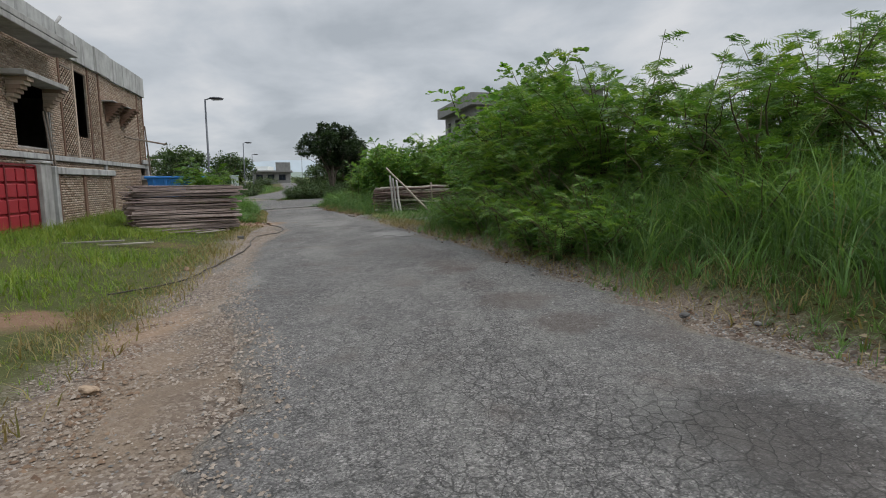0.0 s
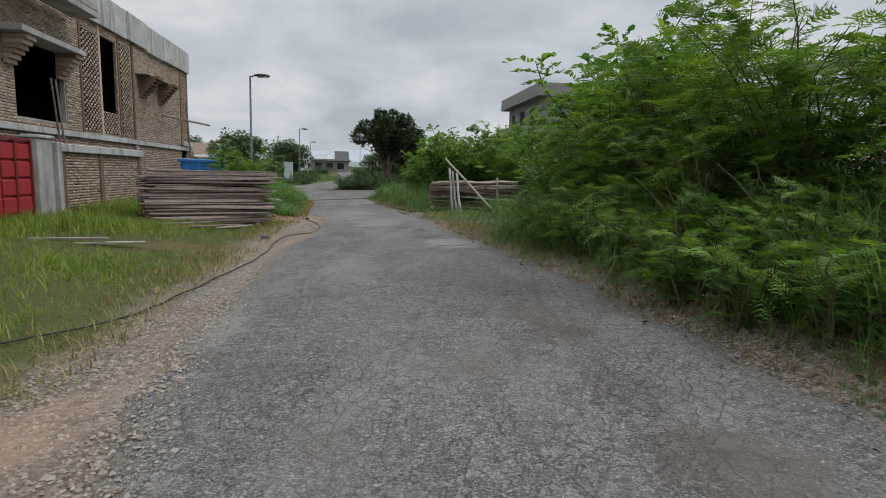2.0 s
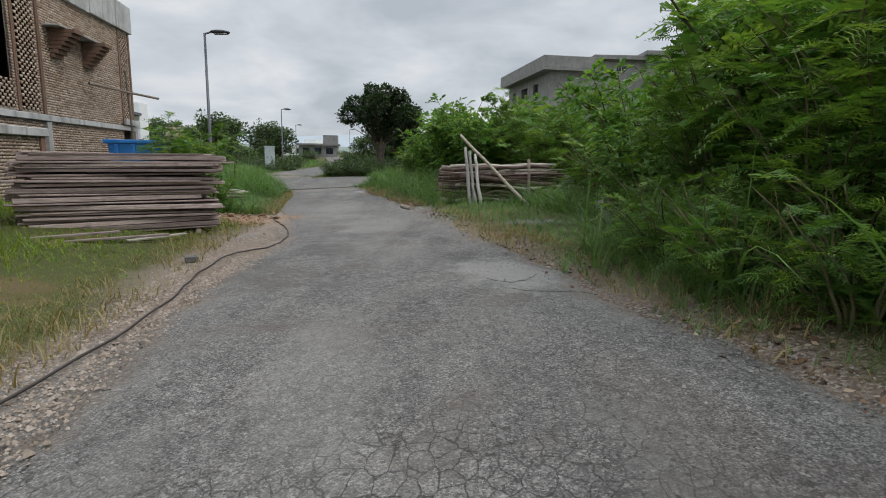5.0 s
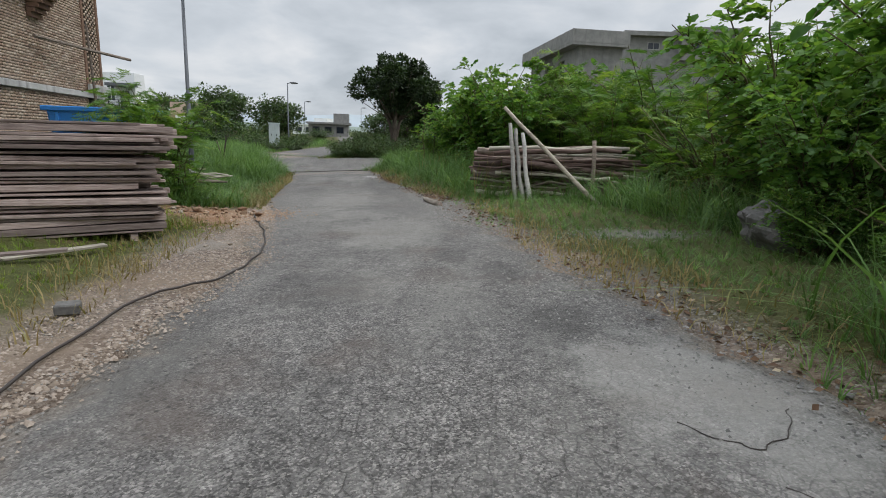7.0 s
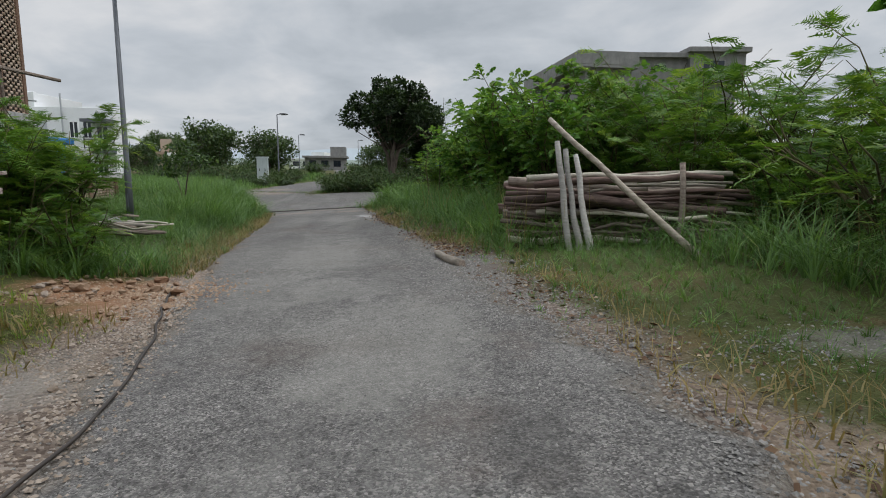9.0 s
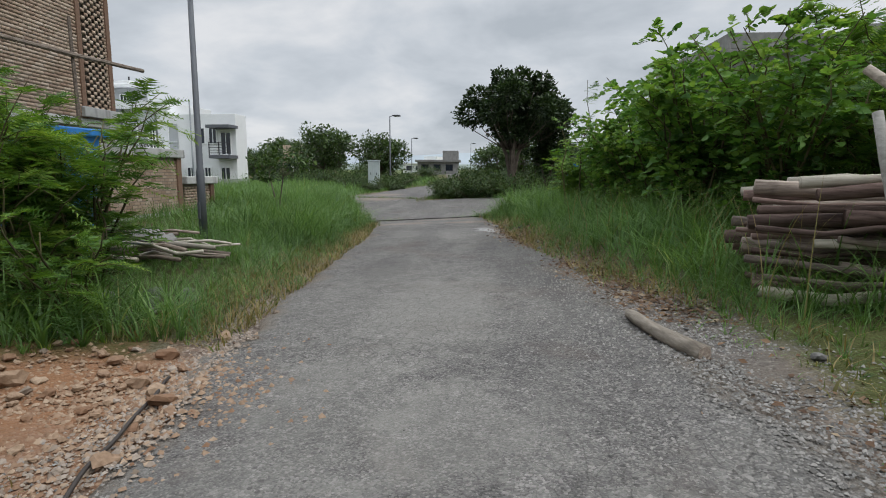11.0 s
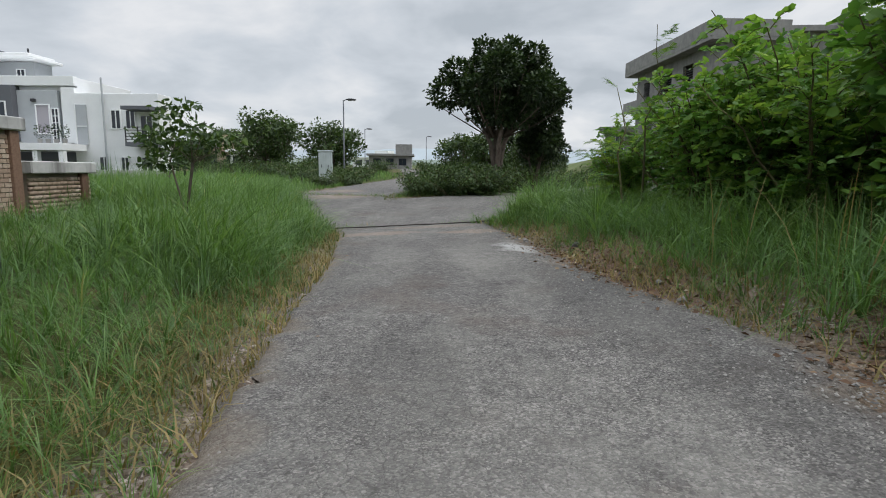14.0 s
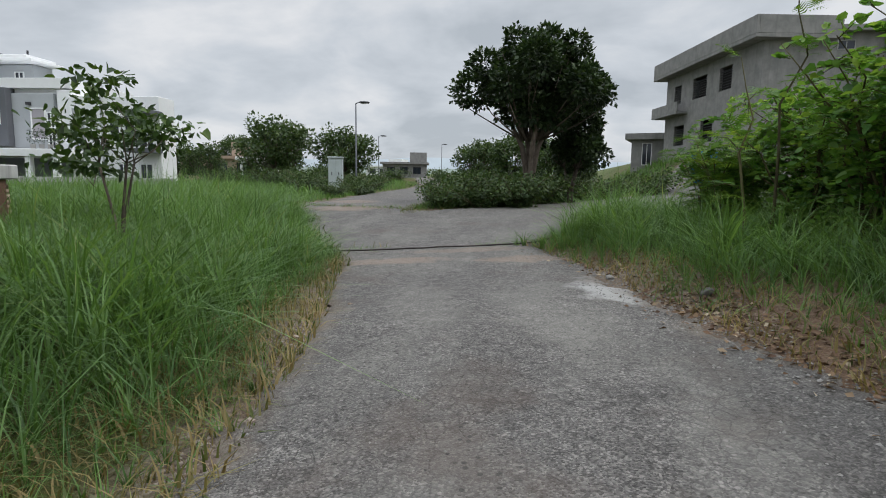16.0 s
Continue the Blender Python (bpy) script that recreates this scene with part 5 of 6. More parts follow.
def lobed_tree(name, seed, fork, lobes, leaves, size, mat, trunk_r=0.14):
    """An umbrella-shaped tree: bare trunks fan out from low down to dense round lobes of leaves."""
    rng = np.random.default_rng(seed)
    ob = new(name)
    C = np.array([l[:3] for l in lobes])
    R = np.array([l[3] for l in lobes])
    tubes, limbs = [], []
    for i in range(4):
        a = math.pi / 2 * i + rng.uniform(-0.3, 0.3)
        c, s = math.cos(a), math.sin(a)
        tubes.append(tube([(0.07 * c, 0.07 * s, -0.15), (0.12 * c, 0.12 * s, fork * 0.55), (0.3 * c, 0.3 * s, fork), (0.85 * c, 0.85 * s, fork + 1.1)],
                          [trunk_r, trunk_r * 0.8, trunk_r * 0.68, trunk_r * 0.42], 8, 0.06, random.Random(i)))
    for p in C:
        f = unit(np.array([p[0], p[1], 0.001])) * 0.35 + np.array([0, 0, fork + 0.25])
        for k in range(2):
            e = p + rng.normal(0, 0.32, 3)
            m_ = f * 0.45 + e * 0.55 + np.array([0, 0, -0.15]) + rng.normal(0, 0.08, 3)
            limbs.append(tube([tuple(f), tuple(m_), tuple(e)], [trunk_r * 0.26, trunk_r * 0.16, trunk_r * 0.05], 5))
    part("trunk", join_tubes("trunk", tubes, BARK), BARK, ob)
    part("branchwork", join_tubes("branchwork", limbs, BARK), BARK, ob)
    k = rng.choice(len(R), leaves, p=R ** 2 / (R ** 2).sum())
    q = unit(rng.normal(size=(leaves, 3)))
    # knobbly lobes: the skin of each one swells and shrinks
    swell = 1 + 0.26 * np.sin(q[:, 0] * 6 + 2.1 * k) * np.sin(q[:, 1] * 6 + k) + 0.10 * np.sin(q[:, 2] * 9 + 1.3 * k)
    pts = C[k] + q * (R[k] * swell * rng.uniform(0.25, 1, leaves) ** 0.35)[:, None] * np.array([1, 1, 0.88])
    d = unit(q + rng.normal(0, 0.5, q.shape) + np.array([0, 0, 0.3]))
    part("crown", leaf_mesh("crown", pts, d, size * rng.uniform(0.6, 1.3, leaves), rng, mat, 0.7), mat, ob)
    return ob


def plant_at(ob, x, y, label, category, turn=0.0, scale=1.0, sink=0.05, group="", squash=1.0):
    ob.matrix_basis = Matrix.LocRotScale((x, y, height1(x, y) - sink), Euler((0, 0, radians(turn))), (scale, scale, scale * squash))
    return tagged(ob, label, category, group)


def replant(ob, x, y, turn, scale, squash=1.0, label=""):
    m = pose(x, y, height1(x, y) - 0.05, 0, 0, turn)
    c = copy_thing(ob, m)
    c.scale = (scale, scale, scale * squash)
    if label:
        c["label"] = label
    return c


white_house()
right_house()
far_houses()


def plant_shrubs():
    # feathery thicket on the bank
    F = [feathery_shrub(21, 3.6, 1.9, 2500, 0.32, 26, None, 5), feathery_shrub(22, 3.4, 2.0, 2500, 0.32, 26, None, 5), feathery_shrub(23, 3.8, 1.75, 2500, 0.31, 26, None, 5)]
    spots = [(3.6, 11.8, 0.93), (4.9, 10.4, 0.86), (6.2, 9.2, 0.8), (8.0, 8.4, 0.76), (3.2, 13.8, 1.04), (4.3, 13.2, 1.06), (2.6, 15.8, 1.04), (3.4, 16.6, 1.1),
             (9.6, 7.0, 0.75), (10.6, 5.0, 0.72), (6.2, 12.0, 0.92), (1.9, 18.4, 0.85), (3.0, 19.4, 1.0), 
             (2.1, 28.9, 0.92), (3.0, 26.6, 0.98), (0.2, 29.4, 0.9), (1.9, 30.4, 1.22), (4.4, 24.6, 1.05), (5.0, 28.0, 1.22), (-1.0, 31.2, 0.82), (3.8, 22.4, 1.0), (0.4, 32.0, 1.1), (2.6, 12.6, 0.72), (1.75, 15.2, 0.72), (7.0, 10.6, 0.9)]
    lab = "feathery-leaved green shrub in the thicket on the bank"
    for i, (x, y, s) in enumerate(spots):
        if i < 3:
            plant_at(F[i], x, y, lab, "shrub", 40 * i, s, 0.05, "thicket on the bank")
        else:
            replant(F[i % 3], x, y, 67 * i, s)
    # low growth hanging over the edge of the lane
    E_ = feathery_shrub(24, 1.6, 1.1, 950, 0.22, 20, None, 5)
    for i, (x, y, sc_) in enumerate([(3.1, 10.4, 0.85), (2.6, 11.7, 0.95), (2.2, 13.0, 1.0), (1.7, 14.6, 1.0), (1.3, 16.2, 0.9), (4.3, 7.4, 0.75), (0.9, 17.8, 0.8), (5.3, 8.9, 1.25), (6.9, 8.0, 1.3), (8.5, 6.9, 1.35), (4.2, 10.6, 1.2), (9.9, 5.4, 1.3), (2.3, 11.1, 0.85), (2.75, 9.8, 0.7), (1.8, 11.5, 0.75), (2.05, 10.5, 0.7), (1.45, 12.5, 0.8), (1.1, 13.7, 0.75), (0.75, 15.0, 0.75), (0.4, 16.3, 0.7), (2.9, 8.9, 0.6), (2.05, 9.6, 0.72), (2.45, 8.7, 0.66), (1.8, 10.3, 0.68), (2.1, 27.2, 1.45), (1.9, 25.4, 1.5), (2.6, 24.6, 1.4), (1.5, 28.4, 1.3)]):
        if i == 0:
            plant_at(E_, x, y, "low feathery shrub on the roadside bank", "shrub", 0, sc_, 0.05, "low feathery shrubs")
        else:
            replant(E_, x, y, 61 * i, sc_)
    replant(E_, -10.9, 24.9, 40, 0.7, 1.0, "low feathery shrub beside the blue tank")
    replant(E_, -10.3, 25.6, 140, 0.8, 1.0, "low feathery shrub beside the blue tank")
    # feathery shrub by the plank stack and the blue tank
    G = feathery_shrub(31, 3.5, 1.15, 3200, 0.30, 26, None, 5)
    plant_at(G, -11.3, 26.6, "airy feathery-leaved shrub beside the plank stack", "shrub", 20, 0.88)
    replant(E_, -11.3, 25.6, 200, 0.9, 1.0, "low feathery shrub beside the blue tank")
    replant(G, -11.35, 25.55, 130, 0.72, 1.0, "airy feathery-leaved shrub before the blue tank")
    replant(G, -6.2, 40.3, 75, 0.62, 1.0, "low feathery shrub at the junction")
    S = feathery_shrub(33, 4.3, 0.3, 160, 0.24, 2, None, 6)
    plant_at(S, -6.1, 38.3, "thin feathery sapling rising above the shrubs", "sapling", 10)
    # broad-leaved shrubs
    B = [broadleaf_shrub(41, 3.4, 1.7, 6000, 0.118, 26), broadleaf_shrub(42, 3.1, 1.8, 6000, 0.115, 26), broadleaf_shrub(43, 3.7, 1.4, 5400, 0.13, 26)]
    spots = [(-2.3, 31.6, 1.06), (-4.0, 35.4, 1.0), (-3.3, 33.4, 1.18), (-3.3, 37.4, 1.2), (-1.9, 35.6, 1.15), (-0.6, 33.2, 1.15), (-1.4, 38.6, 1.35), (2.0, 22.6, 1.25), (3.0, 21.2, 1.35), (2.6, 23.6, 1.0),
             (2.7, 17.4, 1.55), (3.4, 18.3, 1.5), (-4.1, 40.4, 0.95), (-1.6, 42.6, 1.0), (1.5, 36.0, 1.1), (-4.9, 37.6, 0.88), (-5.1, 39.2, 0.85), (-4.5, 36.2, 0.86), (1.4, 20.9, 0.72), (0.95, 20.35, 0.34), (-5.9, 40.6, 0.6)]
    lab = "broad-leaved green shrub on the roadside bank"
    for i, (x, y, s) in enumerate(spots):
        if i < 3:
            plant_at(B[i], x, y, lab, "shrub", 50 * i, s, 0.05, "broad-leaved shrubs")
        else:
            replant(B[i % 3], x, y, 71 * i, s)
    # low shrubs round the island and far hedges
    H = [broadleaf_shrub(51, 1.5, 1.5, 2600, 0.11, 18, MIDLEAF, "hedge_shrub", 0.05, 0.3), broadleaf_shrub(52, 1.4, 1.6, 2600, 0.11, 18, MIDLEAF, "hedge_shrub", 0.05, 0.3)]
    spots = [(-12.8, 49.6, 1.0), (-11.5, 51.0, 1.15), (-13.4, 48.7, 0.85), (-12.0, 48.9, 0.95), (-10.7, 50.0, 1.1), (-12.0, 50.3, 1.2), (-12.4, 52.4, 1.0), (-10.2, 53.6, 1.2), (-9.0, 56.9, 1.2), (-13.5, 55.0, 1.1), (-8.2, 60.0, 1.05), (-7.0, 62.5, 1.1), (-11.0, 58.0, 1.2),
             (-21.6, 61.0, 1.0), (-22.6, 64.6, 1.2), (-26.0, 62.5, 1.1), (-21.4, 57.0, 0.7), (-27.0, 66.0, 1.5), (-30.0, 70.0, 1.6), (-34.0, 72.0, 1.6), (-38.0, 74.0, 1.6), (-27.0, 78.0, 1.2), (-16.0, 66.0, 1.2), (-15.5, 72.0, 1.6),
             (-18.5, 84.0, 1.5), (-22.0, 98.0, 1.5), (-32.0, 90.0, 1.2), (-42.0, 78.0, 1.5), (-47.0, 82.0, 1.6), (-4.0, 66.0, 1.5), (-1.0, 60.0, 1.4), (2.0, 56.0, 1.4), (-2.5, 48.0, 1.2), (1.5, 50.0, 1.4), (-36, 110, 1.8), (-30, 118, 1.8), (-23, 125, 2.2), (-17, 110, 2.0), (-52, 120, 2.2), (-60, 118, 2.2), (-50, 96, 1.8)]
    for i, (x, y, s) in enumerate(spots):
        if i < 2:
            plant_at(H[i], x, y, "dense low dark-green shrub on the grassy island", "shrub", 50 * i, s, 0.05, "low roadside shrubs")
        else:
            replant(H[i % 2], x, y, 83 * i, s, 0.95, "" if i < 13 else "dense low green shrub beyond the junction")
    # trees
    rng = random.Random(66)
    lobes = []
    for n_, r0, r1, z0, z1, s0, s1 in ((11, 1.6, 2.35, 3.9, 5.0, 0.5, 0.8), (9, 0.6, 1.7, 5.2, 6.1, 0.4, 0.66), (7, 0.7, 1.4, 3.3, 4.3, 0.6, 0.8), (4, 0.2, 0.6, 4.6, 5.4, 0.6, 0.8)):
        for i in range(n_):
            a = 2 * math.pi * (i + rng.uniform(-0.25, 0.25)) / n_
            r = rng.uniform(r0, r1)
            lobes.append((0.3 + 1.05 * r * math.cos(a), r * math.sin(a), rng.uniform(z0, z1), rng.uniform(s0, s1)))
    T = lobed_tree("dark_tree", 66, 2.2, lobes, 26000, 0.17, DARKLEAF)
    plant_at(T, -10.55, 52.4, "umbrella-crowned dark green tree with forked bare trunks on the island", "tree", 15, 1.1)
    T2 = branch_tree("bushy_tree", 62, 4.9, 1.2, 1.5, 12000, 0.18, DARKLEAF, 44, 1.0, 0.1, 3)
    plant_at(T2, -8.9, 55.4, "bushy dark green tree beside the taller one", "tree", 80)
    T3 = branch_tree("far_tree", 63, 6.6, 1.0, 3.3, 4600, 0.32, MIDLEAF, 48, 0.9, 0.16, 3)
    lab = "leafy green tree beyond the junction"
    plant_at(T3, -35.5, 76.0, lab, "tree", 10, 1.0, 0.1, "trees beyond the junction")
    for i, (x, y, s) in enumerate([(-29.6, 77.5, 0.86), (-40.0, 80.0, 0.82), (-50.0, 84.0, 0.72), (-16.5, 75.0, 0.66), (-13.0, 73.0, 0.72), (-10.0, 70.0, 0.6), (-56.0, 88.0, 0.7), (-8.5, 74.0, 0.45), (-20, 105, 0.8), (-33.0, 84.0, 0.7), (-66, 130, 1.2), (-80, 135, 1.3), (-95, 120, 1.3), (-14, 140, 1.0), (-75, 100, 1.1), (-90, 90, 1.2)]):
        replant(T3, x, y, 57 * i + 30, s)
    # sapling in the tall grass
    P = branch_tree("young_tree", 67, 2.75, 1.2, 1.05, 1000, 0.1, YOUNGLEAF, 13, 0.32, 0.03, 3, True)
    plant_at(P, -14.6, 35.7, "young broad-leaved tree standing in the tall grass", "tree", 200)


plant_shrubs()


def tufted(x, y, cell, seed, pull=0.72):
    """Draws roots together into tufts: new places, the way out of each tuft, and one value a tuft."""
    i, j = np.floor(x / cell), np.floor(y / cell)
    h1 = np.mod(np.sin(i * 127.1 + j * 311.7 + seed) * 43758.5453, 1.0)
    h2 = np.mod(np.sin(i * 269.5 + j * 183.3 + seed) * 28001.8384, 1.0)
    h3 = np.mod(np.sin(i * 419.2 + j * 371.9 + seed) * 31415.9265, 1.0)
    cx, cy = (i + 0.15 + 0.7 * h1) * cell, (j + 0.15 + 0.7 * h2) * cell
    way = np.arctan2(y - cy, x - cx)
    return x + (cx - x) * pull, y + (cy - y) * pull, way, h3


def grass_mesh(name, x, y, h, width, mat, seed, lean=0.45, segs=3, way=None, tuft=None):
    """Blades: tapering strips that arch over; each root stands on the ground."""
    rng = np.random.default_rng(seed)
    n = len(x)
    z = height(x, y) - 0.02
    a = rng.uniform(0, 2 * math.pi, n) if way is None else way + rng.normal(0, 0.7, n)
    ln = np.abs(rng.normal(lean, lean * 0.5, n))
    d = np.stack([np.cos(a), np.sin(a), 0 * a], -1)
    s = np.stack([-np.sin(a + rng.normal(0, 0.9, n)), np.cos(a), 0 * a], -1)
    root = np.stack([x, y, z], -1)
    rows = []
    for k in range(segs + 1):
        t = k / segs
        c = root + d * (h * ln * t ** 1.9)[:, None] + np.array([0, 0, 1.0]) * (h * t * (1 - 0.32 * ln * t))[:, None]
        w = (width * (1 - t) ** 0.7 * 0.5)[:, None] if k < segs else 0
        if k < segs:
            rows += [c - s * w, c + s * w]
        else:
            rows += [c]
    v = np.stack(rows, 1)
    per = v.shape[1]
    b = np.arange(n)[:, None] * per
    tris = []
    for k in range(segs - 1):
        i = 2 * k
        tris += [b + np.array([i, i + 1, i + 3]), b + np.array([i, i + 3, i + 2])]
    i = 2 * (segs - 1)
    tris.append(b + np.array([i, i + 1, i + 2]))
    me = mesh_np(name, v.reshape(-1, 3), np.concatenate(tris, 0), 3, mat)
    return shoot_values(me, np.repeat(rng.random(n) if tuft is None else tuft, per))


def scatter(rng, x0, x1, y0, y1, per_m2):
    n = int((x1 - x0) * (y1 - y0) * per_m2)
    return rng.uniform(x0, x1, n), rng.uniform(y0, y1, n)


def patchy(x, y, scale, seed):
    """Smooth 0..1 pattern over the ground, from a few crossing waves."""
    rng = np.random.default_rng(seed)
    v = 0
    for k in range(7):
        a, f, p = rng.uniform(0, 6.28), scale * rng.uniform(0.5, 2.2), rng.uniform(0, 6.28)
        v = v + np.sin((x * np.cos(a) + y * np.sin(a)) * f + p)
    return np.clip(0.5 + v / 7, 0, 1)


HOUSE_POLY = [(-14.3, 16.5), (-17.4, 28.5), (-26, 30), (-20, 12)]


def grow_grass():
    rng = np.random.default_rng(77)

    def lane_gaps(x, y):
        return np.interp(y, LANE_Y, LANE_L) - x, x - np.interp(y, LANE_Y, LANE_R)

    def put(name, x, y, h, w, mat, label, lean=0.45, segs=3, seed=1, over=-0.14, cell=0.0):
        way, tuft = None, None
        if cell:
            x, y, way, tuft = tufted(x, y, cell, seed)
            h = h * (0.68 + 0.6 * tuft)
        rubble = ((x + 8.6) / 1.35) ** 2 + ((y - 24.3) / 1.15) ** 2 < 0.6 + 0.8 * patchy(x, y, 2.6, 15)
        keep = (edge_gap(x, y) > over) & ~rubble
        x, y, h = x[keep], y[keep], h[keep]
        if cell:
            way, tuft = way[keep], np.mod(tuft[keep] * 7.31, 1.0)
        tagged(new(name, grass_mesh(name, x, y, h, w * np.clip(h / np.mean(h), 0.6, 1.5), mat, seed, lean, segs, way, tuft)), label, "grass", kind="stuff")

    # tall grass on the bank
    x, y = scatter(rng, -10, 9, -3, 43, 340)
    _, d = lane_gaps(x, y)
    edge = d + 0.8 * (patchy(x, y, 1.3, 5) - 0.5)
    edge = edge - 0.05 * smooth01((y - 26) / 3) * (1 - smooth01((y - 38) / 2))
    near_rack = smooth01((3.4 - d) / 0.6) * smooth01((y - 16.8) / 1.2) * smooth01((27.6 - y) / 0.8) * np.where(y > 25.2, 0.75, 1.0)
    dens = np.clip((edge + 0.2) / 0.4, 0, 1) * np.where(d > 3.6, 0.4, 1.0) * np.where(y > 18, 0.85, 1.0)
    k = (edge > -0.15) & (d < 5.2) & (rng.random(len(x)) < dens)
    x, y, d, edge, nr = x[k], y[k], d[k], edge[k], near_rack[k]
    h = (0.22 + 0.8 * smooth01((edge + 0.1) / 1.3)) * rng.uniform(0.6, 1.25, len(x)) * (0.75 + 0.5 * patchy(x, y, 0.9, 9)) * (1 - 0.78 * nr) * (1 - 0.08 * smooth01((y - 25.5) / 1.5) * smooth01((31.5 - y) / 2))
    h = h * (0.85 + 0.35 * smooth01((d - 1.0) / 1.5) * smooth01((12 - y) / 4))
    put("grass", x, y, h, 0.0145, GRASS, "tall green grass on the roadside bank", 0.95, 3, 2, -0.14, 0.22)
    # dry tufts along the foot of the bank
    x, y = scatter(rng, -13, 6, -2, 43, 460)
    l, d = lane_gaps(x, y)
    k = (((d > -0.25) & (d < 0.9)) | ((l > -0.25) & (l < 0.95))) & (rng.random(len(x)) < np.where(y > 25, np.where(l > -1, 0.35, 0.15), 0.0) + patchy(x, y, 1.7, 12) ** 1.2 * np.where((y > 25) & (l < -1), 0.55, 0.95)) & ~((y > 22.5) & (y < 28.8) & (d > -0.5) & (d < 0.1 + 0.5 * patchy(x, y, 2.0, 7)))
    x, y = x[k], y[k]
    put("dry_grass", x, y, rng.uniform(0.05, 0.28, len(x)), 0.011, DRY, "dry yellow grass at the road's edges", 0.8, 2, 3)
    # short lawn before the brick house
    x, y = scatter(rng, -19, -2, -2, 26, 400)
    l, _ = lane_gaps(x, y)
    edge = l + 0.9 * (patchy(x, y, 1.1, 21) - 0.5)
    bare = patchy(x, y, 0.8, 33)
    k = (edge > -0.1) & (l < 11) & ~inside(x, y, HOUSE_POLY) & (rng.random(len(x)) < np.clip((edge + 0.15) / 0.6, 0, 1) * np.clip(2.0 - 1.9 * bare, 0.3, 1))
    x, y, edge = x[k], y[k], edge[k]
    h = (0.06 + 0.22 * smooth01(edge / 3) * patchy(x, y, 0.7, 41) + 0.12 * smooth01((edge - 3.5) / 3)) * rng.uniform(0.5, 1.4, len(x))
    put("lawn_grass", x, y, h * 1.2, 0.013, LAWN, "short patchy yellow-green grass before the house", 0.7, 2, 4, -0.14, 0.17)
    # tall grass past the stack, up to the junction
    x, y = scatter(rng, -24, -7.5, 24.5, 49, 420)
    l, _ = lane_gaps(x, y)
    gap = edge_gap(x, y)
    edge = np.where(y < 40, l, gap) + 0.7 * (patchy(x, y, 1.3, 55) - 0.5)
    k = (edge > 0.0) & (gap > -0.14) & ~inside(x, y, HOUSE_POLY) & (rng.random(len(x)) < np.clip((edge + 0.4) / 0.4, 0, 1) * np.where(l > 3.5, 0.5, 1.0))
    x, y, edge = x[k], y[k], edge[k]
    h = (0.15 + (0.30 + 0.42 * smooth01((y - 31) / 4)) * smooth01((edge + 0.1) / 1.1)) * (1 - 0.42 * smooth01((edge - 2.6) / 1.5) * smooth01((38.5 - y) / 3)) * rng.uniform(0.6, 1.3, len(x)) * (0.75 + 0.5 * patchy(x, y, 0.8, 9))
    h = h * (1 - 0.5 * np.exp(-((x + 11.2) ** 2 + (y - 28.3) ** 2) / 2.4))     # trodden round the poles
    put("grass", x, y, h * 1.12, 0.015, GRASS, "tall green meadow grass beside the lane", 0.95, 3, 5, -0.14, 0.2)
    # low weeds along the edge past the stack, and at the foot of the bank
    x, y = scatter(rng, -15, -3, 25, 41, 620)
    l, d = lane_gaps(x, y)
    k = (((l > -0.22) & (l < 1.1)) | ((d > -0.1) & (d < 0.9) & (rng.random(len(x)) < 0.6))) & (rng.random(len(x)) < 0.2 + 0.55 * patchy(x, y, 1.4, 71)) & ~((y < 28.8) & (d > -0.5) & (d < 0.5 * patchy(x, y, 2.0, 7)))
    x, y = x[k], y[k]
    put("weed_grass", x, y, rng.uniform(0.04, 0.19, len(x)), 0.013, WEED, "low trodden olive grass along the road's edge", 0.8, 2, 11)
    # ragged tussocks over the edge of the cross road
    x, y = scatter(rng, -24, -12.5, 38.5, 50, 170)
    gap = edge_gap(x, y)
    k = (gap < 0.5) & (gap > -0.35) & (rng.random(len(x)) < 0.1 + patchy(x, y, 2.2, 73))
    x, y = x[k], y[k]
    put("weed_grass", x, y, rng.uniform(0.06, 0.24, len(x)), 0.022, WEED, "ragged low grass over the cross road's edge", 0.8, 2, 13, -0.32)
    # rough grass further out, coarser with distance
    x, y = scatter(rng, -60, 16, 42, 110, 6)
    gap = edge_gap(x, y)
    k = gap > 0.15
    x, y, gap = x[k], y[k], gap[k]
    h = (0.25 + 0.5 * smooth01(gap / 3)) * rng.uniform(0.6, 1.3, len(x))
    put("rough_grass", x, y, h, 0.09, GRASS, "rough green grass beyond the junction", 0.5, 2, 6)
    x, y = scatter(rng, -16, -4, 42, 64, 80)
    gap = edge_gap(x, y)
    k = gap > 0.1
    x, y, gap = x[k], y[k], gap[k]
    put("rough_grass", x, y, (0.2 + 0.35 * smooth01(gap / 2)) * rng.uniform(0.6, 1.3, len(x)), 0.026, GRASS, "rough green grass on the road island", 0.5, 3, 7)
    x, y = scatter(rng, -46, -18, 36, 62, 32)
    gap = edge_gap(x, y)
    k = gap > 0.15
    x, y = x[k], y[k]
    put("rough_grass", x, y, rng.uniform(0.15, 0.38, len(x)), 0.036, GRASS, "rough green grass before the white house", 0.5, 2, 8)
    # long arching reed blades at the foot of the thicket
    x, y = scatter(rng, -1, 7, 5, 18, 26)
    _, d = lane_gaps(x, y)
    k = (d > 0.35) & (d < 1.9) & (rng.random(len(x)) < 0.25 + patchy(x, y, 1.5, 27))
    x, y = x[k], y[k]
    put("reed_grass", x, y, rng.uniform(0.8, 1.6, len(x)), 0.02, GRASS, "long arching reed blades at the foot of the thicket", 1.1, 5, 14, -0.14, 0.5)
    # flowering stalks above the bank grass
    x, y = scatter(rng, -6, 8, -2, 34, 5)
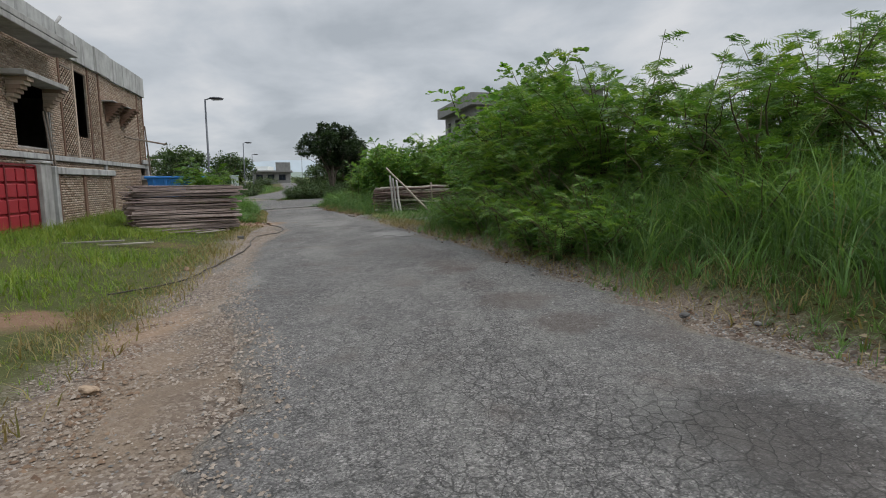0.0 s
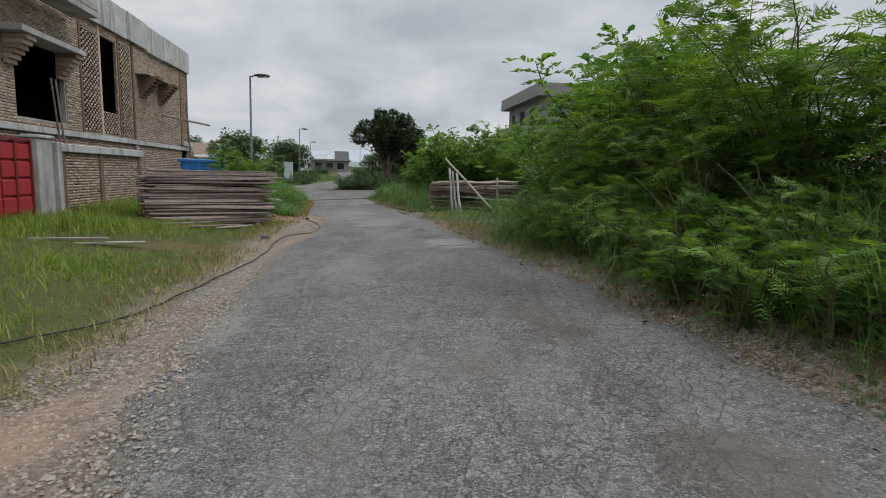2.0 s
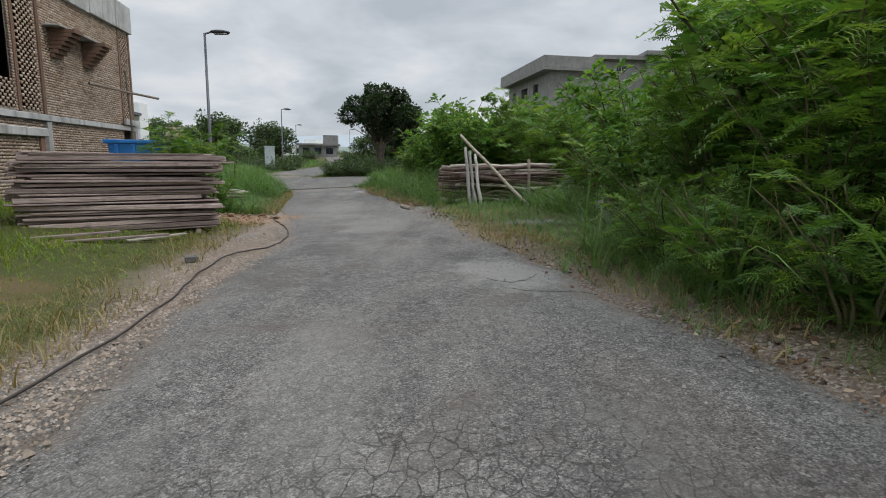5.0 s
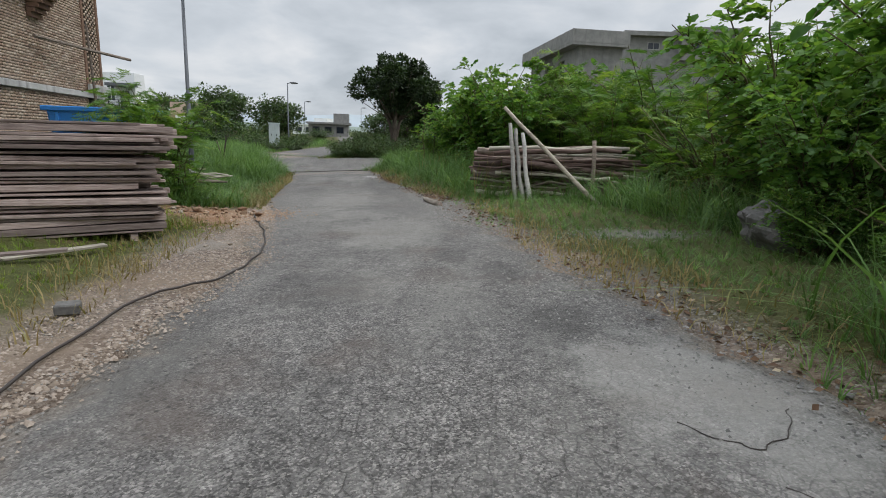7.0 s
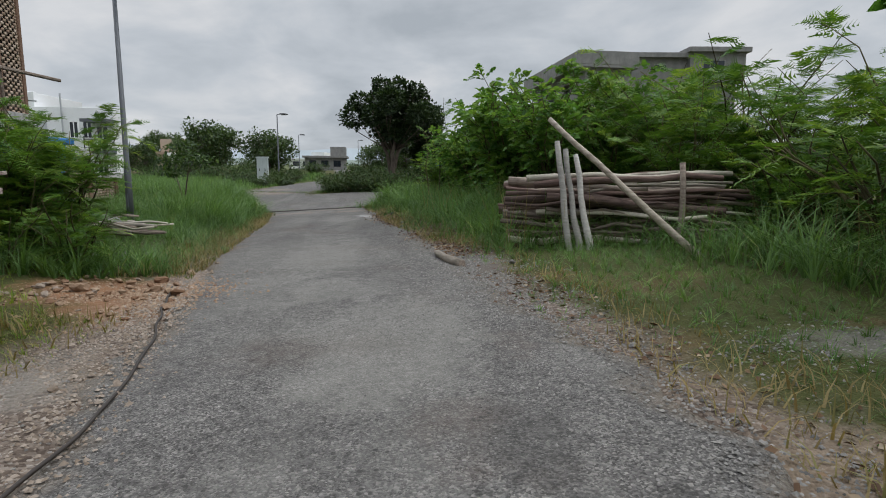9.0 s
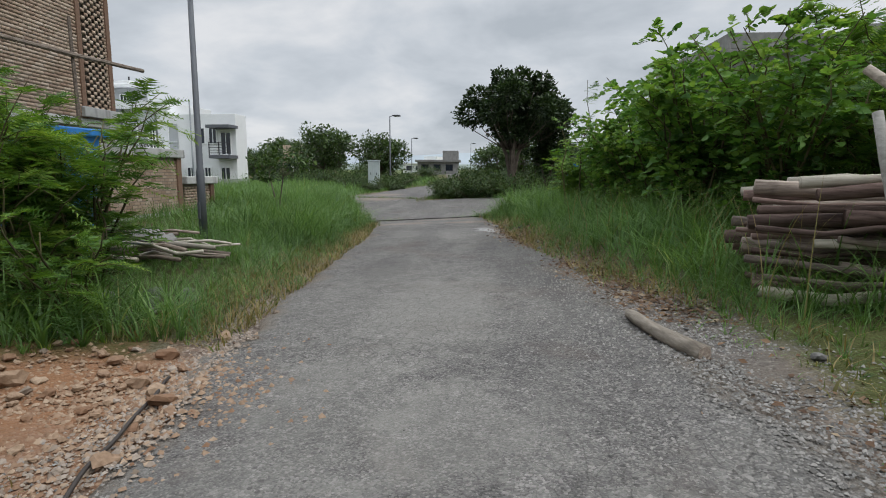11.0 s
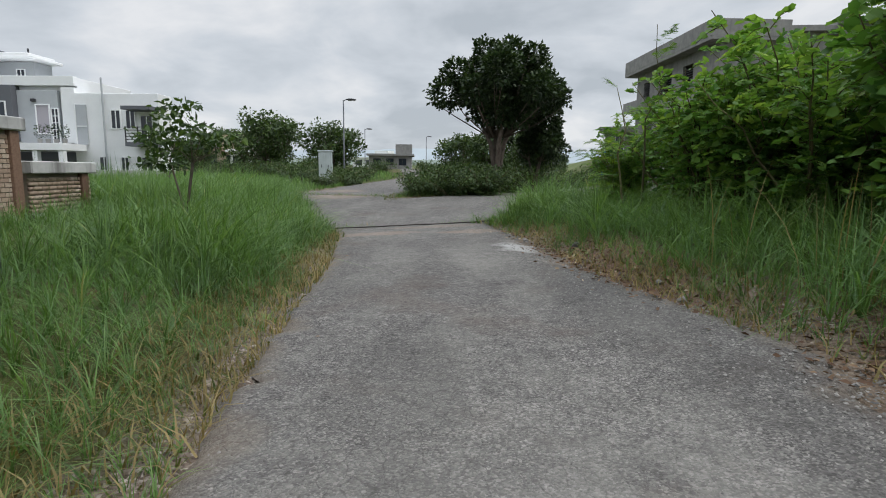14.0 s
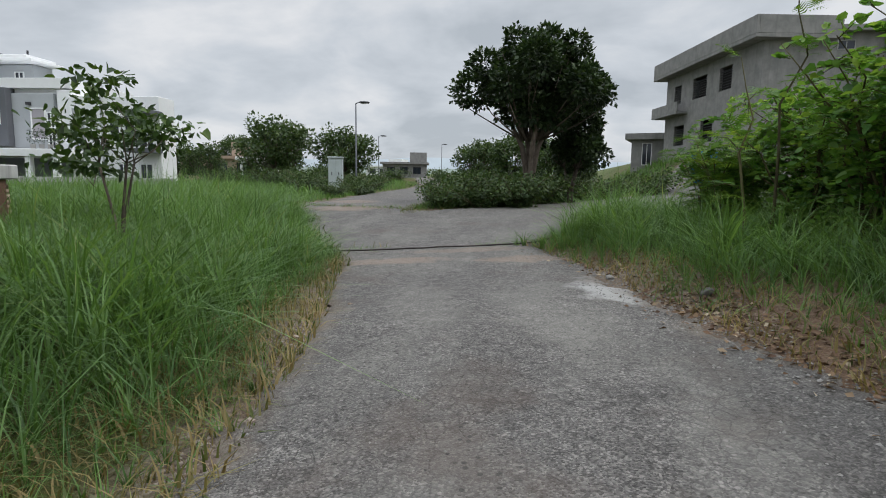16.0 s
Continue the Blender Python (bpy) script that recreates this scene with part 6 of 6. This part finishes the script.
    _, d = lane_gaps(x, y)
    k = (d > 0.7) & (d < 4.5) & ((y < 16) | (d > 3.6) | (y > 27))
    x, y = x[k], y[k]
    put("grass_stalks", x, y, rng.uniform(0.9, 1.45, len(x)), 0.012, DRY, "tall seeding grass stalks", 0.35, 4, 9)


grow_grass()


def fallen_leaves():
    """Dead leaves and bits of straw along the foot of the bank."""
    rng = np.random.default_rng(91)
    n = 9500
    y = np.where(rng.random(n) < 0.5, rng.uniform(4, 40, n), rng.uniform(27, 39, n))
    d = rng.normal(0.1, 0.3, n)
    x = np.interp(y, LANE_Y, LANE_R) + d
    k = rng.random(n) < np.clip(patchy(x, y, 1.1, 64) * 1.6 - 0.2, 0.05, 1)
    x, y = x[k], y[k]
    p = np.stack([x, y, height(x, y) + np.where(on_road(x, y), 0.03, 0.0) + rng.uniform(0.004, 0.03, len(x))], -1)
    a = rng.uniform(0, 6.28, len(x))
    dd = np.stack([np.cos(a), np.sin(a), rng.uniform(0.05, 0.5, len(x))], -1)
    tagged(new("leaf_litter", leaf_mesh("leaf_litter", p, dd, rng.uniform(0.03, 0.085, len(x)), rng, LITTER, 0.55)), "dead brown leaves and straw along the bank", "leaf litter", kind="stuff")


fallen_leaves()

# ---- stacks, poles and litter ----


def plank_stack():
    a, b = Vector((-10.9, 19.2)), Vector((-8.15, 21.45))
    d = (b - a).normalized()
    z = height1(-9.6, 20.3) - 0.07
    m = Matrix.Translation((a.x, a.y, z)) @ Matrix.Rotation(math.atan2(d.y, d.x), 4, "Z")
    L = (b - a).length
    st = thing("plank_stack", "tall stack of weathered grey-brown timber planks on the verge", "plank stack", m)
    rng = random.Random(8)
    # bundles laid one on another, each a little askew
    zz = 0.02
    for top_, skew, shift, ragged in ((0.34, 0.5, 0.0, 0.14), (0.62, -1.5, 0.08, 0.24), (0.98, 1.2, -0.06, 0.22), (1.28, -2.0, 0.05, 0.3), (1.66, -3.4, 0.12, 0.4)):
        while zz < top_:
            th = rng.choice((0.03, 0.04, 0.045, 0.055, 0.07, 0.1))
            y = rng.uniform(-0.07, 0.05)
            while y < 1.2:
                w = rng.choice((0.14, 0.18, 0.22, 0.28))
                x0, x1 = shift + rng.uniform(-ragged, ragged * 0.7), L + shift + rng.uniform(-ragged, ragged)
                bm = bmesh.new()
                box(bm, x0, x1, y, y + w - 0.02, zz, zz + th - 0.008, 0.006)
                turn_ = pose(0, 0, 0, 0, rng.uniform(-0.9, 0.9), skew + rng.uniform(-1.6, 1.6))
                bmesh.ops.transform(bm, matrix=Matrix.Translation((L / 2, 0.6, zz)) @ turn_ @ Matrix.Translation((-L / 2, -0.6, -zz)), verts=bm.verts)
                part("plank", bm, PLANK, st)
                y += w
            zz += th + rng.choice((0.0, 0.003, 0.008, 0.018))
        zz += 0.012
    for x in (0.25, L / 2, L - 0.35):
        part("bearer", boxes((x - 0.05, x + 0.05, 0.0, 1.25, -0.1, 0.018)), PLANK, st)
    # loose boards lying about its foot
    for x, y, ln, tn, c in ((-8.35, 14.2, 1.3, 20, PALEPOLE), (-9.1, 14.0, 1.5, 12, PALEPOLE), (-9.0, 18.9, 2.2, 38, PLANK), (-9.6, 18.6, 1.9, 44, PLANK), (-8.5, 19.8, 1.2, 60, PALEPOLE)):
        o = thing("loose_board", "loose pale board lying in the grass", "board", pose(x, y, height1(x, y) + 0.05, 2, -1, tn), "loose boards")
        part("board", boxes((-ln / 2, ln / 2, -0.06, 0.06, 0, 0.035), bevel=0.005), c, o)


plank_stack()


def crooked(p0, p1, r, rng, bow=0.03, n=5, wob=0.05):
    p0, p1 = Vector(p0), Vector(p1)
    pts, rad = [], []
    for k in range(n):
        t = k / (n - 1)
        pts.append(p0.lerp(p1, t) + Vector((rng.uniform(-bow, bow), rng.uniform(-bow, bow), rng.uniform(-bow, bow))) * (1 if 0 < k < n - 1 else 0.2))
        rad.append(r * (1 - 0.3 * t) * rng.uniform(0.92, 1.08))
    return tube(pts, rad, 8, wob, rng)


def log_rack():
    x, y = -1.3, 28.1
    z = height1(x, y)
    m = pose(x, y, z - 0.1, 0, 0, -4) @ Matrix.Scale(1.25, 4)
    rk = thing("log_rack", "rack of stacked barked timber poles held by upright posts", "log pile", m)
    rng = random.Random(14)
    for r in range(12):
        for c in range(6):
            a = -1.6 + rng.uniform(-0.3, 0.5) + 0.12 * abs(r - 6) / 6
            b = a + rng.uniform(1.9, 3.15)
            rr = 0.024 + 0.042 * rng.random() ** 1.4
            zz = 0.08 + r * 0.08 + rng.uniform(-0.04, 0.04)
            v = crooked((a, -0.45 + c * 0.18 + rng.uniform(-0.12, 0.1), zz), (b, -0.45 + c * 0.18 + rng.uniform(-0.14, 0.14), zz + rng.uniform(-0.16, 0.13)), rr, rng, 0.055, 7, 0.15)
            pick_ = rng.random()
            mt = REDPOLE if pick_ < 0.42 else POLE if pick_ < 0.76 else PALEPOLE
            part("pole", mesh_of("pole", *v, mt, True), mt, rk)
    for xx, top in ((-1.02, 1.5), (-0.9, 1.4), (-0.76, 1.32)):
        part("post", mesh_of("post", *crooked((xx + 0.22, -0.95, -0.14), (xx - 0.02, -0.56, top), 0.05, rng, 0.02, 6), PEELED, True), PEELED, rk, "pale peeled upright post")
    part("post", mesh_of("post", *crooked((0.66, -0.66, -0.1), (0.62, -0.6, 1.22), 0.05, rng, 0.015), POLE, True), POLE, rk)
    part("brace", mesh_of("brace", *crooked((0.82, -1.55, -0.04), (-1.16, -0.64, 1.80), 0.047, rng, 0.022, 7), LOGWOOD, True), LOGWOOD, rk, "long pole leaning across the stack")
    part("bearer", mesh_of("bearer", *crooked((-1.5, -0.5, 0.03), (-1.5, 0.6, 0.03), 0.06, rng), POLE, True), POLE, rk)
    part("bearer", mesh_of("bearer", *crooked((0.9, -0.5, 0.03), (0.9, 0.6, 0.03), 0.06, rng), POLE, True), POLE, rk)


log_rack()


def fallen_poles():
    x, y = -12.1, 28.5
    m = pose(x, y, height1(x, y) + 0.04, 0, 0, 7)
    p = thing("pole_pile", "low pile of pale stripped poles lying in the grass", "pole pile", m)
    rng = random.Random(4)
    for i in range(44):
        a = -2.0 + rng.uniform(-0.6, 1.1)
        yy, zz = rng.uniform(-1.15, 0.5), 0.0 + 0.0095 * i
        q = crooked((a, yy, zz), (a + rng.uniform(1.3, 2.7), yy + rng.uniform(-0.55, 0.4), zz + rng.uniform(-0.1, 0.06)), rng.uniform(0.022, 0.05), rng, 0.065, 7, 0.13)
        mt = PALEPOLE if rng.random() < 0.6 else POLE
        part("pole", mesh_of("pole", *q, mt, True), mt, p)
    q = crooked((-0.1, -0.15, 0.3), (1.25, -0.2, 0.24), 0.055, rng, 0.01)
    part("pole", mesh_of("pole", *q, PALEPOLE, True), PALEPOLE, p)
    bm = bmesh.new()
    bmesh.ops.create_grid(bm, x_segments=14, y_segments=10, size=0.5)
    for v in bm.verts:
        ax, ay = v.co.x, v.co.y
        fold = 0.10 * noise.noise((ax * 4, ay * 5, 2)) + 0.05 * noise.noise((ax * 11, ay * 9, 5))
        v.co = (ax * 0.6 * (1 + 0.25 * noise.noise((ay * 5, 1, 0))), ay * 0.5 * (1 + 0.3 * noise.noise((ax * 5, 7, 0))), 0.12 + fold - 0.22 * max(0, ax) - 0.25 * max(0, -ay - 0.2))
    low = [f for f in bm.faces]
    ret = bmesh.ops.extrude_face_region(bm, geom=low)
    bmesh.ops.translate(bm, vec=(0, 0, 0.01), verts=[g_ for g_ in ret["geom"] if isinstance(g_, bmesh.types.BMVert)])
    sh = thing("torn_sheet", "crumpled pale grey sheet lying on the poles", "sheet", m @ pose(0.1, -0.1, 0.3, 0, 6, 15))
    part("sheet", bm, PLASTIC, sh, "", True)
    log = thing("log", "short grey log lying on the gravel at the road's edge", "log", pose(-4.47, 26.5, height1(-4.47, 26.5) + 0.062, 0, 0, -64))
    part("log", mesh_of("log", *tube([(-0.64, 0.06, 0), (-0.5, 0.03, 0.005), (-0.3, 0.0, 0.01), (-0.1, -0.02, 0.01), (0.1, -0.03, 0.01), (0.35, -0.01, 0.005), (0.62, 0.03, 0.0)], [0.044, 0.056, 0.064, 0.062, 0.068, 0.066, 0.072], 12, 0.15, rng), LOGWOOD, True), LOGWOOD, log)
    part("end_grain", mesh_of("end_grain", *tube([(0.6, 0.028, 0.0), (0.627, 0.031, 0.0)], 0.06, 12), POLE), POLE, log, "dark sawn end")


fallen_poles()


def blue_tank():
    m = pose(-13.1, 26.95, height1(-13.1, 26.95) - 0.22, 0, 0, 6)
    t = thing("water_tank", "large open blue plastic tank behind the plank stack", "tank", m)
    bm = bmesh.new()
    box(bm, -1.2, 1.2, -0.6, 0.6, 0.25, 2.0, 0.0)
    for v in bm.verts:
        if v.co.z < 0.5:
            v.co.x *= 0.86
            v.co.y *= 0.86
    top = [f for f in bm.faces if f.calc_center_median().z > 1.95]
    bmesh.ops.delete(bm, geom=top, context="FACES")
    bmesh.ops.bevel(bm, geom=[e for e in bm.edges if abs((e.verts[0].co - e.verts[1].co).z) > 0.5], offset=0.12, segments=3, affect="EDGES")
    bmesh.ops.solidify(bm, geom=bm.faces[:], thickness=0.03)
    part("tub", bm, BLUE, t)
    part("rim", boxes((-1.25, 1.25, -0.65, -0.57, 1.96, 2.08), (-1.25, 1.25, 0.57, 0.65, 1.96, 2.08), (-1.25, -1.17, -0.57, 0.57, 1.96, 2.08), (1.17, 1.25, -0.57, 0.57, 1.96, 2.08), bevel=0.02), BLUE, t)
    for x in (-0.85, -0.3, 0.3, 0.85):
        part("rib", boxes((x - 0.05, x + 0.05, -0.64, -0.57, 0.6, 1.93), bevel=0.015), BLUE, t)
    part("skid", boxes((-0.8, 0.8, -0.55, -0.4, 0, 0.25), (-0.8, 0.8, 0.4, 0.55, 0, 0.25)), PLANK, t)


blue_tank()


def cable_run(name, pts, r, label, lift=None):
    c = thing(name, label, "cable")
    fine = []
    P = [Vector((x, y, 0)) for x, y in pts]
    for i in range(len(P) - 1):
        p0, p1, p2, p3 = P[max(i - 1, 0)], P[i], P[i + 1], P[min(i + 2, len(P) - 1)]
        for k in range(6):
            t = k / 6
            q = 0.5 * (2 * p1 + (p2 - p0) * t + (2 * p0 - 5 * p1 + 4 * p2 - p3) * t * t + (3 * p1 - p0 - 3 * p2 + p3) * t ** 3)
            fine.append(q)
    fine.append(P[-1])
    path = [(q.x + 0.015 * math.sin(i * 1.3), q.y + 0.015 * math.cos(i * 0.9), height1(q.x, q.y) + 0.03 + r + 0.012 * noise.noise((i * 0.3, 0, 1))) for i, q in enumerate(fine)]
    part("hose", mesh_of("hose", *tube(path, r, 7), RUBBER, True), RUBBER, c)


cable_run("rubber_hose", [(-5.3, 8.4), (-4.9, 9.3), (-4.78, 10.0), (-4.85, 10.9), (-5.02, 12.4), (-5.2, 13.95), (-5.58, 15.6), (-5.95, 16.7), (-6.26, 18.19), (-6.12, 18.7), (-5.88, 19.1), (-5.93, 19.95), (-6.2, 20.95), (-6.8, 22.3), (-7.35, 23.25), (-7.75, 24.0), (-8.15, 24.75)], 0.013, "black rubber hose lying along the road's edge")
cable_run("rubber_hose", [(-15.6, 39.3), (-13.65, 40.15), (-12.4, 40.45), (-11.47, 40.7), (-10.3, 41.0), (-9.35, 41.35), (-8.4, 41.9)], 0.016, "black hose lying across the mouth of the lane")
cable_run("thin_wire", [(-1.79, 16.23), (-1.57, 16.06), (-1.44, 16.03), (-1.25, 16.2), (-1.14, 16.45)], 0.0035, "thin black wire on the road's edge")
cable_run("thin_wire", [(-1.5, 15.7), (-1.2, 15.55), (-0.8, 15.5), (-0.55, 15.35)], 0.003, "thin black wire on the road's edge")


def pebble(name, r, seed, mat, flat=0.6):
    bm = bmesh.new()
    bmesh.ops.create_icosphere(bm, subdivisions=2 if r < 0.2 else 4, radius=r)
    rng = random.Random(seed)
    planes = [(Vector((rng.gauss(0, 1), rng.gauss(0, 1), rng.gauss(0, 1))).normalized(), rng.uniform(0.62, 0.95)) for i in range(11)]
    for v in bm.verts:
        u = v.co.normalized()
        v.co *= min([1.1] + [g / u.dot(n) for n, g in planes if u.dot(n) > 0.15])
        k = 1 + 0.22 * noise.noise(v.co * (2.2 / r) + Vector((seed, 0, 0))) + (0.05 * noise.noise(v.co * (9 / r)) if r > 0.2 else 0)
        v.co = Vector((v.co.x * k * 1.2, v.co.y * k, v.co.z * k * flat))
    return bm_mesh(name, bm, mat)


def stones():
    rng = random.Random(19)
    shapes = [pebble("stone", 0.06, 3 * i, (ROCK, REDROCK, GREYROCK)[i % 3]) for i in range(9)]

    def put(x, y, s, kind, label):
        ob = new("stone", shapes[kind + 3 * rng.randrange(3)])
        ob.matrix_basis = Matrix.LocRotScale((x, y, height1(x, y) + 0.028 * s), Euler((rng.uniform(-0.3, 0.3), rng.uniform(-0.3, 0.3), rng.uniform(0, 6))), (s, s, s))
        tagged(ob, label, "stone", "loose stones")
    for x, y, s in ((-7.85, 24.35, 1.5), (-9.1, 24.2, 1.9), (-8.53, 25.84, 1.2), (-5.36, 11.2, 1.2), (-8.3, 24.6, 1.4), (-8.05, 24.5, 1.2), (-8.6, 25.2, 1.5), (-8.9, 24.9, 1.2), (-7.5, 23.6, 1.2), (-3.0, 4.4, 1.2)):
        put(x, y, s, 1, "reddish angular stone on the verge")
    brick_ = thing("loose_brick", "broken grey block lying on the verge", "brick", pose(-6.68, 17.85, height1(-6.68, 17.85) + 0.02, 4, 0, 30))
    part("block", boxes((-0.1, 0.1, -0.07, 0.07, 0, 0.1), bevel=0.012), GREYROCK, brick_)
    for i in range(190):
        x, y = -8.5 + rng.uniform(-1.2, 0.9), 24.3 + rng.uniform(-1.2, 1.0)
        if x > np.interp(y, SURF_Y, SURF_L) + 0.1:
            continue
        put(x, y, 0.22 + 0.75 * rng.random() ** 2, rng.choice((0, 1, 1)), "small red-brown rubble stone on the verge")
    for i in range(40):
        y = rng.uniform(3, 41)
        left = rng.random() < 0.5
        x = float(np.interp(y, LANE_Y, LANE_L) + rng.uniform(-0.1, 0.9) if left else np.interp(y, LANE_Y, LANE_R) - rng.uniform(-0.1, 0.7))
        put(x, y, rng.uniform(0.3, 0.75), 0 if left else 2, "small loose stone at the road's edge")
    for x, y, s in ((-7.28, 35.98, 1.3), (-6.4, 33.1, 0.9), (-8.2, 37.3, 1.1), (-6.3, 32.4, 0.9), (0.4, 8.2, 0.7), (2.6, 5.7, 0.9), (-3.4, 26.0, 1.0)):
        put(x, y, s, 2, "pale grey stone at the road's edge")
    for x, y, s in ((-10.2, 26.6, 1.5), (-10.5, 26.9, 1.9), (-9.9, 26.3, 1.2), (-10.0, 27.0, 1.4), (-10.7, 26.4, 1.7), (-9.8, 25.9, 1.1), (-10.3, 27.3, 1.3)):
        put(x, y, s, 2, "pale plaster lump half hidden under the feathery shrub")
    bd = new("boulder", pebble("boulder", 0.5, 40, DARKROCK, 0.75))
    bd.matrix_basis = pose(0.95, 21.0, height1(0.95, 21.0) + 0.22, 5, 8, 20)
    tagged(bd, "grey concrete lump half hidden under the shrub", "boulder")


stones()


def gravel(name, rng, n, pick, rmin, rmax, mat, label):
    """Loose chippings: many small eight-faced lumps in one mesh."""
    x, y = pick(n)
    r = rng.uniform(rmin, rmax, len(x)) ** 1.0
    o = np.array([[1, 0, -0.2], [0, 1, -0.2], [-1, 0, -0.2], [0, -1, -0.2], [0.1, 0.1, 0.6]], float)
    v = o[None] * r[:, None, None] * rng.uniform(0.45, 1.45, (len(x), 5, 1))
    a = rng.uniform(0, 6.28, len(x))
    c, s = np.cos(a)[:, None], np.sin(a)[:, None]
    vx, vy = v[..., 0] * c - v[..., 1] * s, v[..., 0] * s + v[..., 1] * c
    z = height(x, y) + np.where(on_road(x, y), 0.026, 0.0) + r * 0.3
    v = np.stack([vx + x[:, None], vy + y[:, None], v[..., 2] + z[:, None]], -1).reshape(-1, 3)
    f = np.array([[0, 1, 4], [1, 2, 4], [2, 3, 4], [3, 0, 4]])
    q = (np.arange(len(x))[:, None, None] * 5 + f[None]).reshape(-1, 3)
    tagged(new(name, mesh_np(name, v, q, 3, mat)), label, "gravel", kind="stuff")


def spread_gravel():
    rng = np.random.default_rng(5)

    def left(n):
        y = rng.uniform(1.5, 26, n)
        a, b = np.interp(y, LANE_Y, LANE_L), np.interp(y, SURF_Y, SURF_L)
        return a + (b - a) * rng.uniform(-0.15, 1.35, n) + rng.normal(0, 0.1, n), y

    def right(n):
        y = rng.uniform(2, 41, n)
        b = np.interp(y, LANE_Y, LANE_R)
        return b - np.abs(rng.normal(0, 0.75, n)) + 0.15, y

    def lane(n):
        y = rng.uniform(2, 46, n)
        a, b = np.interp(y, SURF_Y, SURF_L), np.interp(y, SURF_Y, SURF_R)
        x = a + (b - a) * rng.uniform(0.02, 0.98, n)
        k = rng.random(n) < patchy(x, y, 1.2, 3) ** 2
        return x[k], y[k]

    def by_log(n):
        y = rng.normal(26.0, 2.2, n)
        return np.interp(y, LANE_Y, LANE_R) - 0.3 + rng.normal(0, 0.55, n), y

    def by_rack(n):
        return np.r_[rng.normal(-0.7, 0.55, n // 2), rng.normal(-2.0, 0.5, n - n // 2)], np.r_[rng.normal(22.0, 0.3, n // 2), rng.normal(19.6, 1.2, n - n // 2)]

    def by_rubble(n):
        return rng.normal(-8.4, 0.6, n), rng.normal(24.2, 0.55, n)

    def on_shoulder(n):
        t = rng.uniform(0, 1, n)
        return -2.1 - 1.7 * t + rng.normal(0, 0.16, n), 2.2 + 4.6 * t

    gravel("gravel", rng, 13000, by_log, 0.004, 0.018, PALEROCK, "pale grey gravel round the log")
    gravel("gravel", rng, 2600, by_rack, 0.005, 0.019, PALEROCK, "pale grey gravel before the rack")
    gravel("gravel", rng, 2600, by_rubble, 0.006, 0.03, REDROCK, "red-brown rubble chips on the verge")
    gravel("earth_clods", rng, 420, on_shoulder, 0.008, 0.03, CLOD, "furrowed dry earth clods on the shoulder")
    gravel("gravel", rng, 20000, left, 0.005, 0.02, ROCK, "tan gravel strewn on the shoulder")
    gravel("gravel", rng, 6000, left, 0.004, 0.015, PALEROCK, "pale grey chippings strewn on the shoulder")
    gravel("gravel", rng, 900, left, 0.018, 0.036, ROCK, "larger tan stones on the shoulder")
    gravel("gravel", rng, 16000, right, 0.004, 0.017, GREYROCK, "grey gravel along the foot of the bank")
    gravel("gravel", rng, 14000, lane, 0.005, 0.013, GREYROCK, "fine dark loose chippings on the asphalt")
    gravel("gravel", rng, 14000, lane, 0.004, 0.012, PALEROCK, "fine pale loose chippings on the asphalt")


spread_gravel()


def blue_scrap():
    x, y = -6.35, 41.0
    s = thing("blue_sign", "small blue and white board among the weeds", "sign", pose(x, y, height1(x, y), 0, 0, -10))
    part("post", mesh_of("post", *tube([(0, 0.03, -0.1), (0, 0.03, 1.0)], 0.025, 6), DARKMETAL), DARKMETAL, s)
    part("board", boxes((-0.22, 0.22, -0.012, 0.012, 0.95, 1.55), bevel=0.004), BLUE, s)
    part("marking", boxes((-0.12, 0.1, -0.018, -0.0125, 1.0, 1.15), (-0.16, 0.14, -0.018, -0.0125, 1.22, 1.3)), WHITE, s)


blue_scrap()

# ---- single bricks of the wall by the lamp ----


def lay_bricks():
    cache = {}
    for owner, (a, b, c, d, e, f) in SINGLE_BRICKS:
        key = (round(b - a, 2), round(f - e, 3))
        if key not in cache:
            cache[key] = bm_mesh("brick", box(bmesh.new(), -key[0] / 2, key[0] / 2, 0, 0.062, 0, key[1]), BRICK)
        ob = new("brick", cache[key])
        ob.parent = owner
        ob.location = ((a + b) / 2, c, e)


lay_bricks()
